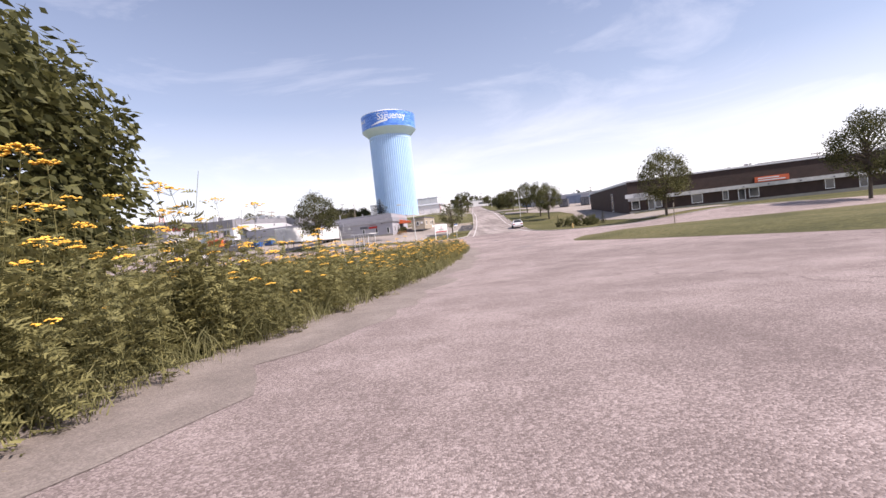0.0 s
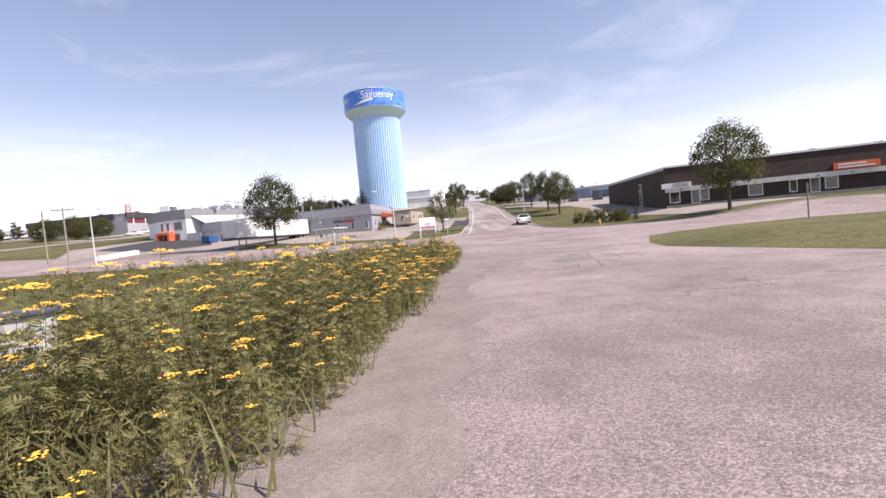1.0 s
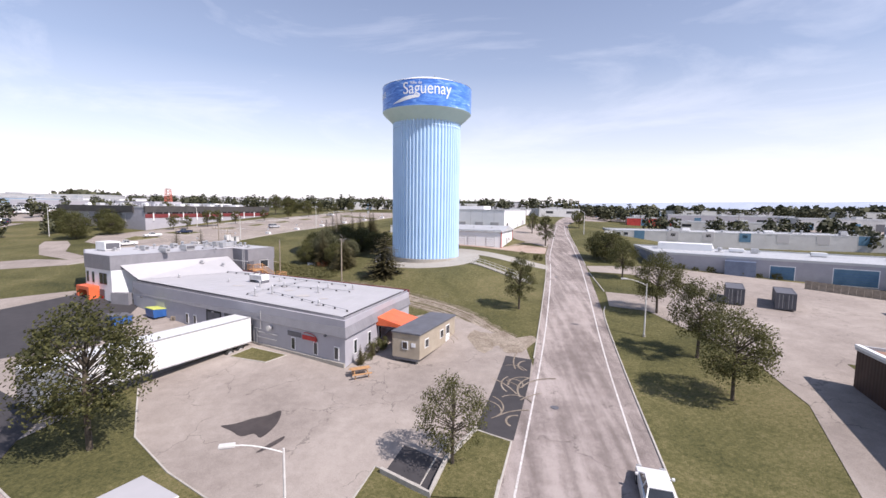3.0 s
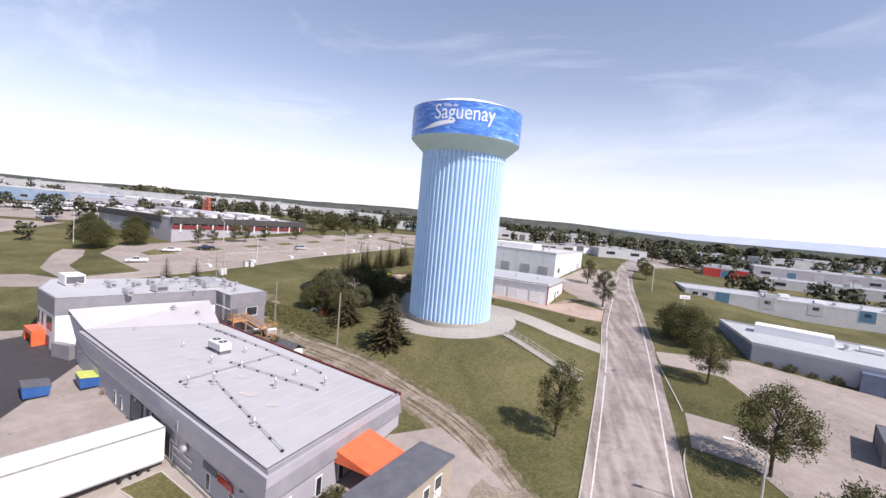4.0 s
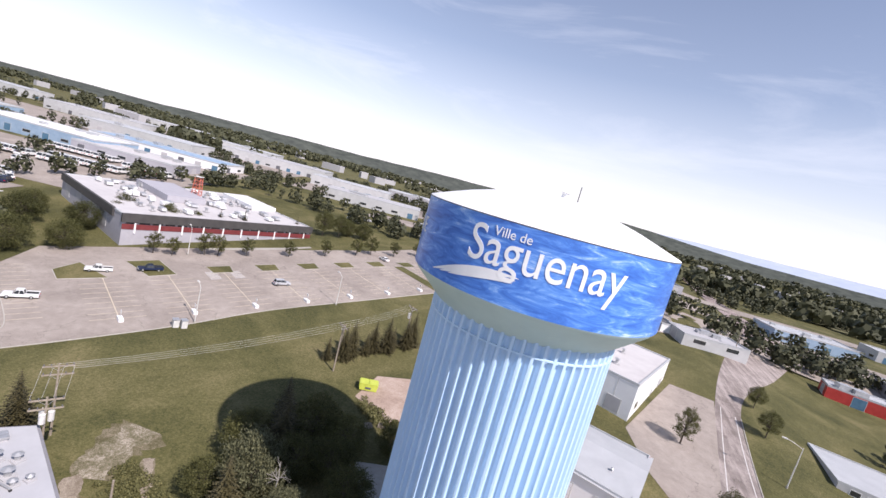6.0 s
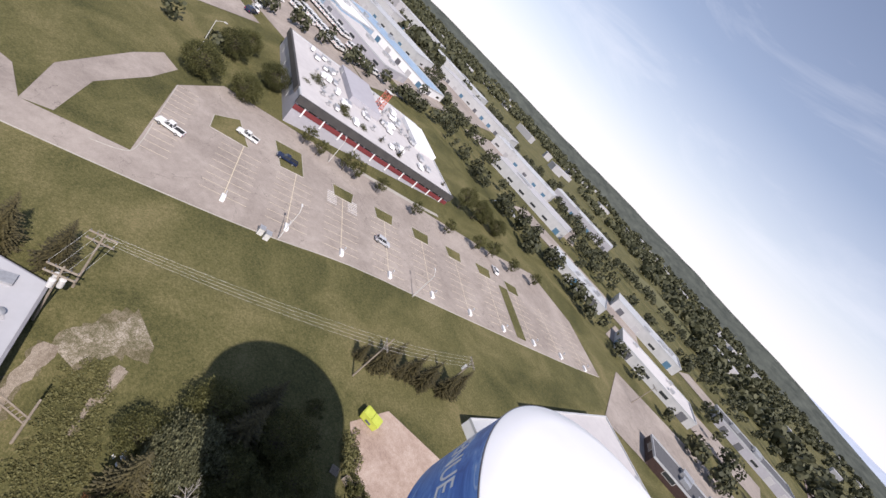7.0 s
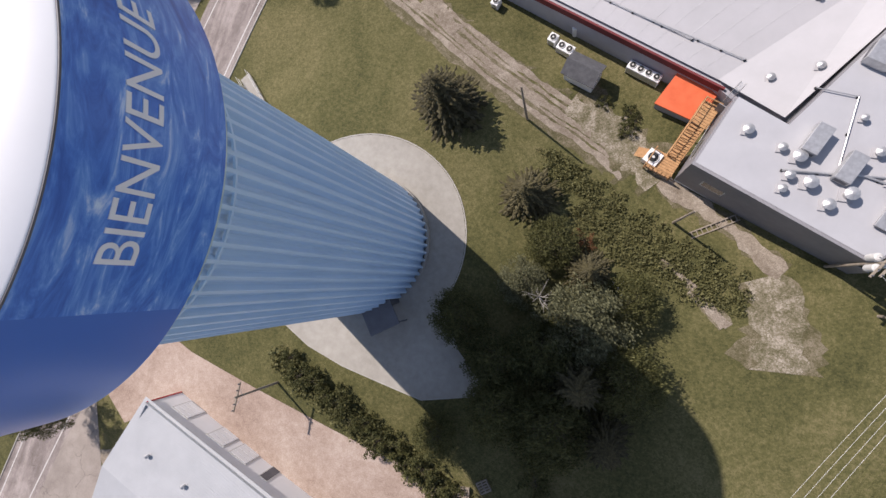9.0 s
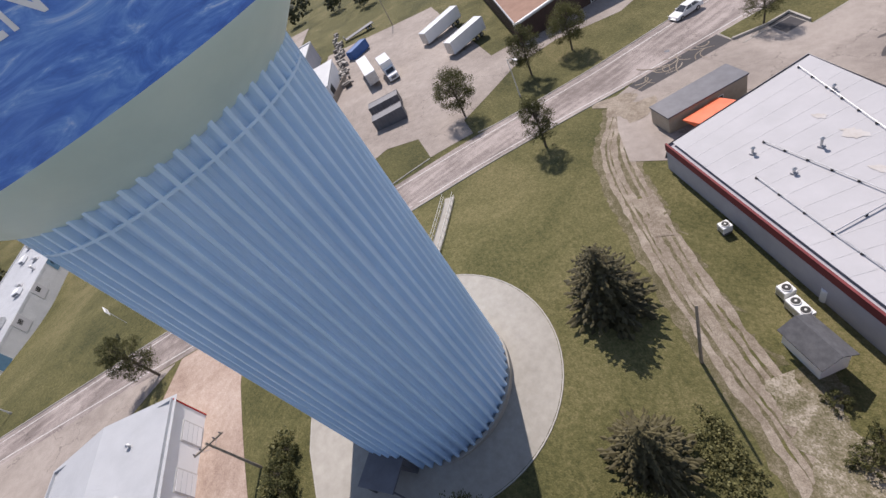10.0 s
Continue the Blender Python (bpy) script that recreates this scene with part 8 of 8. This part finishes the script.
def front_factory():
    ob = by_name["factory"]
    L = math.hypot(17.7, 55.8)
    z = gz(-108, 262)
    # the seen side faces the car park
    a, b = (-105.5, 215.2), (-87.8, 271)
    bar(ob, "fascia", a, b, -.3, L + .3, 17.6, 19.9, "darkfascia", .5, .2, "deep dark fascia")
    bar(ob, "red_band", a, b, 0, L, z + .6, z + 2.0, "redbrick", .12, .05, "dull red wall band")
    for k in range(18):
        opening(ob, "window", a, b, .8 + 3.15 * k, 3.2 + 3.15 * k, z + 2.1, z + 3.1, "glass", "darkgrey", .05)
    for k in range(10):
        s = (k + .5) / 10
        bar(ob, "pier", a, b, L * s - .2, L * s + .2, z - .4, 17.8, "white", .3, .05, "pale wall pier")
    s0, s1 = (-155, 230.8), (-105.5, 215.2)
    bar(ob, "fascia", s0, s1, 0, 46, 17.6, 19.9, "darkfascia", .5, .2, "deep dark fascia")
    for k in range(4):
        opening(ob, "roll_door", s0, s1, 4 + 11 * k, 8 + 11 * k, gz(-150, 244) - .2, gz(-150, 244) + 3.4, "roofwhite", "steelpole")
    bar(ob, "roof_house", (-146, 248), (-121, 240), 0, 26, 19.5, 21.6, "wallgrey", 0, 12, "raised grey roof block")
    bar(ob, "roof_house", (-134, 275), (-112, 268), 0, 22, 19.5, 21, "white", 0, 10, "raised white roof block")
    roof_litter(-153, 232.5, 46, -14.5, 17, 53, 19.6, 90, 51)
    # red lattice mast
    m = thing("lattice_mast", -127, 256, 19.5, 20, "red and white steel lattice mast on the roof", "mast")
    h = 8
    for sx in (-1, 1):
        for sy in (-1, 1):
            part("leg", Tube((sx * 1.3, sy * 1.3, 0), (sx * .9, sy * .9, h), .12, n=5), "mastred", m)
    for i in range(6):
        z0, z1 = h * i / 6, h * (i + 1) / 6
        w0, w1 = 1.3 - .4 * i / 6, 1.3 - .4 * (i + 1) / 6
        for c0, c1 in (((-1, -1), (1, -1)), ((1, -1), (1, 1)), ((1, 1), (-1, 1)), ((-1, 1), (-1, -1))):
            part("brace", Tube((c0[0] * w0, c0[1] * w0, z0), (c1[0] * w1, c1[1] * w1, z1), .07, n=4), "mastred", m)
            part("ring_bar", Tube((c0[0] * w1, c0[1] * w1, z1), (c1[0] * w1, c1[1] * w1, z1), .07, n=4), "mastred", m)
    part("platform", Box(-1.2, 1.2, -1.2, 1.2, h, h + .15), "steelpole", m)


front_factory()


def front_long():
    ob = by_name["long_warehouse"]
    a, b = (61.5, 234), (165, 212)
    z = gz(70, 232)
    for k in range(9):
        opening(ob, "roll_door", a, b, 8 + 11 * k, 11.5 + 11 * k, z - .3, z + 2.7, "roofwhite" if k % 3 else "bluedoor", "steelpole")
    for u in (2.0, 4.5, 20, 31, 42):
        opening(ob, "window", a, b, u, u + 1.5, z + 1.0, z + 2.0)
    roof_litter(64, 236, 98, -21, 2, 13, 13.35, 14, 53)


front_long()

# ---- the wider industrial park ----
def flat_building(x, y, l, w, h, turn, wall, roof, label, doors=3, seed=0):
    c, s = math.cos(radians(turn)), math.sin(radians(turn))
    poly = [(x + c * u - s * v, y + s * u + c * v) for u, v in ((-l / 2, -w / 2), (l / 2, -w / 2), (l / 2, w / 2), (-l / 2, w / 2))]
    ob, z, top = building("warehouse", poly, h * (.62 if y < 360 else .85), wall, roof, label, roof_lip=.5)
    r = random.Random(seed)
    zz = gz(x, y)
    for side in (0, 1, 3):
        a, b = poly[side], poly[(side + 1) % 4]
        L = math.hypot(b[0] - a[0], b[1] - a[1])
        n = max(1, int(L / 9))
        for i in range(n):
            u = L * (i + .5) / n
            if r.random() < .6:
                opening(ob, "roll_door", a, b, u - 1.7, u + 1.7, zz - .3, zz + 3.2, r.choice(("roofwhite", "darkgrey", "bluedoor")), "steelpole")
            else:
                opening(ob, "window", a, b, u - 2.0, u + 2.0, zz + 1.3, zz + 2.6, "glass", "steelpole")
    for _ in range(3):
        uu, vv = r.uniform(-.38, .38) * l, r.uniform(-.35, .35) * w
        px, py = x + c * uu - s * vv, y + s * uu + c * vv
        bm = bmesh.new()
        k = r.uniform(1, 2.2)
        prism(bm, [(px - k, py - k), (px + k, py - k), (px + k, py + k), (px - k, py + k)], top, top + r.uniform(.8, 1.6))
        part("roof_unit", bm, "metal", ob)
    return ob


SITE = (
    # x, y, length, width, height, turn, wall, roof, words
    (18, 297, 26, 12, 3.6, 20, "brown", "shingle", "low dark-roofed building beyond the warehouses"),
    (34, 306, 15, 10, 4.0, 20, "white", "shingle", "small house-like office with dark roof"),
    (52, 303, 22, 13, 5.0, 15, "palewall", "roofwhite", "white metal hall with a bright roof"),
    (99, 308, 17, 9, 5.5, -12, "redwall", "steelroof", "red clad hall with a pale roof edge"),
    (128, 288, 44, 14, 4.5, -12, "palewall", "steelroof", "long white warehouse beyond the lane"),
    (150, 330, 60, 20, 6, -12, "wallgrey", "steelroof", "grey metal warehouse with pale roof"),
    (190, 300, 46, 22, 7, -10, "palewall", "steelroof", "white warehouse with a pale roof"),
    (210, 250, 60, 26, 6, -12, "wallgrey", "flatroof", "wide grey flat-roofed warehouse"),
    (185, 185, 60, 24, 4, -28, "fascia", "flatroof", "dark grey warehouse beyond the yard"),
    (240, 200, 60, 30, 4, -20, "palewall", "steelroof", "large white warehouse beyond the yard"),
    (120, 400, 40, 20, 6, 10, "bluewall", "steelroof", "blue clad hall by the far road"),
    (180, 430, 36, 18, 6, 0, "palewall", "steelroof", "white hall by the far road, pale roof"),
    (40, 420, 46, 18, 5, 15, "wallgrey", "shingle", "long workshop with a dark roof"),
    (-10, 350, 40, 18, 6, 20, "palewall", "flatroof", "white hall behind the car park"),
    (-60, 350, 34, 16, 6, 20, "palewall", "steelroof", "white warehouse across the lawn"),
    (-30, 400, 44, 18, 6, 18, "palewall", "steelroof", "white warehouse with a pale roof"),
    (-127, 391, 60, 22, 7, 20, "palewall", "roofwhite", "long white hall with a bright roof"),
    (-175, 444, 60, 24, 8, 20, "palewall", "steelroof", "long white metal hall"),
    (-242, 339, 80, 26, 7, 18, "white", "bluewall", "long white and blue hall"),
    (-270, 294, 70, 30, 8, 16, "bluewall", "white", "blue clad hall with a white roof"),
    (-307, 375, 80, 30, 8, 18, "palewall", "steelroof", "long white industrial hall"),
    (-266, 467, 90, 30, 9, 20, "palewall", "roofwhite", "large white industrial hall"),
    (-215, 300, 50, 24, 6, 18, "wallgrey", "flatroof", "grey workshop among parked vans"),
    (-330, 240, 60, 26, 7, 14, "palewall", "steelroof", "white hall across the far yard"),
    (-380, 300, 70, 30, 8, 12, "bluewall", "steelroof", "blue walled hall, pale roof"),
    (-290, 200, 44, 22, 6, 14, "wallgrey", "flatroof", "grey workshop with a flat roof"),
    (-240, 170, 40, 20, 6, 14, "palewall", "roofwhite", "white hall near the western road"),
    (-420, 420, 90, 30, 9, 15, "palewall", "roofwhite", "large bright hall near the horizon"),
    (-360, 520, 80, 28, 9, 22, "palewall", "steelroof", "long pale hall near the horizon"),
    (-470, 330, 80, 30, 9, 10, "palewall", "roofwhite", "wide white hall near the horizon"),
    (-150, 540, 70, 24, 8, 18, "wallgrey", "steelroof", "grey hall before the far woods"),
    (-520, 560, 110, 34, 10, 20, "palewall", "roofwhite", "very large pale hall near the horizon"),
    (-600, 430, 100, 34, 10, 10, "palewall", "steelroof", "very large pale hall near the horizon"),
    (300, 330, 60, 24, 7, -10, "palewall", "steelroof", "white warehouse among trees"),
    (340, 250, 60, 26, 7, -14, "wallgrey", "flatroof", "grey warehouse among trees"),
    (300, 420, 50, 22, 7, 0, "palewall", "roofwhite", "pale hall standing among trees"),
    (260, 520, 60, 22, 7, 5, "wallgrey", "steelroof", "grey hall before the far woods"),
    (-180, 95, 40, 20, 6, -20, "wallgrey", "flatroof", "grey workshop beyond the western field"),
    (-230, 60, 50, 22, 6, -22, "palewall", "steelroof", "white hall beyond the western field"),
)
for i, q in enumerate(SITE):
    flat_building(*q[:9], seed=900 + i)

# rows of vans and cars on the works yards
van = car("suv", -205, 246, 100, "carwhite", "white van parked in a works yard row", "van", 1.25, "vans on the works yards")
r = random.Random(83)
for row, (x0, y0, dx, dy, n) in enumerate(((-212, 262, 3.4, 1.0, 9), (-228, 250, 3.4, 1.0, 8), (-236, 276, 3.4, 1.0, 9), (-250, 300, 3.6, 1.0, 8), (-196, 282, 3.4, 1.0, 6))):
    for i in range(n):
        if r.random() < .85:
            x, y = x0 + dx * i, y0 + dy * i
            copy_thing(van, pose(x, y, gz(x, y) + .3, 0, 0, 105 + r.uniform(-4, 4)) @ Matrix.Scale(1.25, 4))
# far yards and roads, laid on the slope
YARDS_FAR = (
    (-215, 255, 120, 70, 16), (-255, 315, 150, 60, 18), (-300, 420, 160, 90, 18), (-400, 360, 170, 90, 14), (-150, 420, 100, 60, 20), (-210, 190, 110, 50, 14),
    (45, 325, 130, 40, 24), (110, 330, 130, 24, -12), (170, 365, 160, 30, -10), (200, 275, 110, 30, -12), (150, 152, 90, 26, -28), (230, 230, 110, 30, -16), (20, 370, 120, 26, 20), (-70, 372, 90, 24, 20),
    (-440, 480, 180, 70, 18), (-540, 500, 160, 60, 12), (300, 375, 140, 26, -5), (90, 450, 200, 24, 10), (-200, 60, 120, 24, -22))
for i, (x, y, l, w, turn) in enumerate(YARDS_FAR):
    c, s = math.cos(radians(turn)), math.sin(radians(turn))
    poly = [(x + c * u - s * v, y + s * u + c * v) for u, v in ((-l / 2, -w / 2), (l / 2, -w * .46), (l * .47, w / 2), (-l * .46, w * .44))]
    drape("far_yard_%d" % (i + 1), poly, .08 + .011 * i, "asphalt_lot", 20, "pale dusty works yard in the distance", "yard")
drape("far_road", curve_pts([(80, 350), (88, 400), (92, 480), (110, 640), (130, 900)], 4) + curve_pts([(142, 900), (122, 640), (104, 480), (102, 400), (94, 340)], 4), .33, "asphalt", 20, "street running on towards the woods", "road")
drape("far_fields_east", [(160, 560), (420, 520), (520, 700), (260, 760)], .35, "field", 40, "yellowish rough field before the woods", "field")
drape("far_fields_north", [(-120, 600), (90, 590), (80, 720), (-100, 740)], .4, "field", 40, "pale rough field before the woods", "field")
drape("far_fields_west", [(-260, 120), (-130, 60), (-160, -20), (-420, 20)], .37, "field", 40, "rough field beyond the western road", "field")


# ---- woods and far trees ----
def rough_tree(seed, n, h, w, leaf):
    r = random.Random(seed)
    s = Soup()
    for _ in range(n):
        d = rv(r)
        k = r.uniform(.55, 1.0)
        c = Vector((d.x * w / 2 * k, d.y * w / 2 * k, h * .56 + d.z * h * .44 * k))
        nrm = (d + rv(r) * .8).normalized()
        u = nrm.orthogonal().normalized() * leaf * r.uniform(.7, 1.2)
        v = nrm.cross(u)
        q = [c + u * math.cos(a) * r.uniform(.6, 1.1) + v * math.sin(a) * r.uniform(.6, 1.1) for a in (0, 1.26, 2.5, 3.77, 5.0)]
        s.poly(q)
    return s


NEAR_ROUGH = [rough_tree(400 + i, 84, 8.5, 7.0, .85) for i in range(4)] + [rough_tree(410 + i, 64, 9.5, 4.6, .75) for i in range(2)]
FAR_ROUGH = [rough_tree(420 + i, 26, 9.5, 11, 2.4) for i in range(4)]
KEEP_OUT = [(q[0], q[1], max(q[2], q[3]) * .5 + 7) for q in SITE]


def free(x, y):
    if any(math.hypot(x - a, y - b) < c for a, b, c in KEEP_OUT):
        return False
    if -128 < x < 135 and 20 < y < 292 + .1 * x:
        return False
    if -200 < x < -90 and 215 < y < 325:
        return False
    if -75 < x < 20 and y < 140:
        return False
    if 20 <= x < 160 and y < 120:
        return False
    return True


r = random.Random(91)
copse, woods = Soup(), Soup()
n = 0
while n < 1500:
    x, y = r.uniform(-560, 420), r.uniform(-40, 640)
    if not free(x, y) or noise.noise((x * .012, y * .012, 7.3)) < -.04:
        continue
    copse.add(NEAR_ROUGH[r.randrange(6)], pose(x, y, gz(x, y) - .3, 0, 0, r.uniform(0, 360)) @ Matrix.Scale(r.uniform(.6, 1.15), 4))
    n += 1
for (x0, y0), (x1, y1), n in (((-185, 232), (-160, 328), 34), ((-150, 322), (-70, 318), 26), ((-120, 340), (-40, 330), 20), ((-300, 250), (-190, 205), 36), ((-260, 380), (-140, 360), 34), ((70, 262), (180, 240), 22), ((60, 320), (170, 352), 34), ((-330, 330), (-280, 470), 30), ((140, 190), (240, 160), 30), ((-80, 330), (30, 330), 24), ((110, 270), (220, 262), 20)):
    for i in range(n):
        t = r.random()
        x, y = x0 + (x1 - x0) * t + r.uniform(-5, 5), y0 + (y1 - y0) * t + r.uniform(-5, 5)
        if any(math.hypot(x - a, y - b) < c * .8 for a, b, c in KEEP_OUT):
            continue
        copse.add(NEAR_ROUGH[r.randrange(6)], pose(x, y, gz(x, y) - .3, 0, 0, r.uniform(0, 360)) @ Matrix.Scale(r.uniform(.6, 1.05), 4))
tagged(new("copses", copse.mesh("copses", ["woods"])), "scattered trees and scrub between the works", "trees", "", "stuff")
n = 0
while n < 6000:
    a = r.uniform(-.25, math.pi + .5)
    d = 520 + 3000 * r.random() ** 1.5
    x, y = d * math.cos(a), 60 + d * math.sin(a)
    if not free(x, y) or x * x + (y - 60) ** 2 < 500 ** 2:
        continue
    gap = noise.noise((x * .0035, y * .0035, 2.1))
    if gap < (.12 if a > 1.75 and d < 1100 else -.18):
        continue
    woods.add(FAR_ROUGH[r.randrange(4)], pose(x, y, gz(x, y) - .5, 0, 0, r.uniform(0, 360)) @ Matrix.Scale(r.uniform(.8, 1.3) * (1 + d / 2600), 4))
    n += 1
tagged(new("woods", woods.mesh("woods", ["woods"])), "dark mixed woods out to the horizon", "woods", "", "stuff")

# rough weeds between the dirt track and the grove
scrub = Soup()
WEEDS = [rough_tree(440 + i, 40, .9, 1.9, .16) for i in range(4)]
r = random.Random(23)
for _ in range(560):
    t = r.random()
    x, y = -17.5 - 20.5 * t + r.uniform(-1, 2), 157.2 + 10 * t + r.random() * (3.2 + 3.2 * math.sin(3 * t))
    scrub.add(WEEDS[r.randrange(4)], pose(x, y, gz(x, y) - .1, 0, 0, r.uniform(0, 360)) @ Matrix.Scale(r.uniform(.3, .75), 4))
for _ in range(300):
    t = r.random()
    x, y = 8 - 30 * t + r.uniform(-.8, .8), 186.8 + 11 * t + r.uniform(-1.3, 1.3)
    scrub.add(WEEDS[r.randrange(4)], pose(x, y, gz(x, y) - .1, 0, 0, r.uniform(0, 360)) @ Matrix.Scale(r.uniform(.4, 1.1), 4))
tagged(new("weedy_scrub", scrub.mesh("weedy_scrub", ["scrub"])), "knee-high weeds along the dirt track", "weeds", "", "stuff")

# pale far roofs among the western woods
r = random.Random(17)
far_roofs = Soup()
for _ in range(150):
    a = r.uniform(.15, 3.0)
    d = r.uniform(700, 2600)
    x, y = d * math.cos(a), 60 + d * math.sin(a)
    l, w, h = r.uniform(12, 46), r.uniform(9, 22), r.uniform(6, 13)
    t = r.uniform(0, 3.14)
    c, s = math.cos(t), math.sin(t)
    z = gz(x, y)
    p = [(x + c * u - s * v, y + s * u + c * v) for u, v in ((-l / 2, -w / 2), (l / 2, -w / 2), (l / 2, w / 2), (-l / 2, w / 2))]
    far_roofs.poly([(*q, z + h) for q in p])
    for i in range(4):
        j = (i + 1) % 4
        far_roofs.poly([(*p[i], z - 1), (*p[j], z - 1), (*p[j], z + h), (*p[i], z + h)])
tagged(new("far_town", far_roofs.mesh("far_town", ["roofwhite"])), "pale roofs of the town far off", "town", "", "stuff")


def ridge(name, a0, a1, dist, base, tops, material, label, n=120, seed=0):
    """A long hill on an arc round the site; tops: (share along, height)."""
    verts, faces = [], []
    for i in range(n + 1):
        s = i / n
        a = a0 + (a1 - a0) * s
        h = float(np.interp(s, [q[0] for q in tops], [q[1] for q in tops]))
        h *= 1 + .12 * noise.noise((s * 9, seed, 0)) + .05 * noise.noise((s * 40, seed, 3))
        for k, (dd, f) in enumerate(((0, 0), (.04, .55), (.1, 1.0), (.22, .5), (.3, 0))):
            d = dist * (1 + dd)
            verts.append((d * math.cos(a), 60 + d * math.sin(a), base + (h - base) * f if f else base))
    for i in range(n):
        for k in range(4):
            p = i * 5 + k
            faces.append((p, p + 5, p + 6, p + 1))
    me = bpy.data.meshes.new(name)
    me.from_pydata(verts, [], faces)
    me.materials.append(M[material])
    me.polygons.foreach_set("use_smooth", [True] * len(me.polygons))
    return tagged(new(name, me), label, "hills", "", "structure")


ridge("hills_far", radians(10), radians(100), 3400, -60, ((0, 40), (.15, 58), (.3, 72), (.45, 90), (.6, 82), (.75, 66), (.9, 48), (1, 20)), "mount", "mountain range on the horizon, tinted blue for haze", seed=1)
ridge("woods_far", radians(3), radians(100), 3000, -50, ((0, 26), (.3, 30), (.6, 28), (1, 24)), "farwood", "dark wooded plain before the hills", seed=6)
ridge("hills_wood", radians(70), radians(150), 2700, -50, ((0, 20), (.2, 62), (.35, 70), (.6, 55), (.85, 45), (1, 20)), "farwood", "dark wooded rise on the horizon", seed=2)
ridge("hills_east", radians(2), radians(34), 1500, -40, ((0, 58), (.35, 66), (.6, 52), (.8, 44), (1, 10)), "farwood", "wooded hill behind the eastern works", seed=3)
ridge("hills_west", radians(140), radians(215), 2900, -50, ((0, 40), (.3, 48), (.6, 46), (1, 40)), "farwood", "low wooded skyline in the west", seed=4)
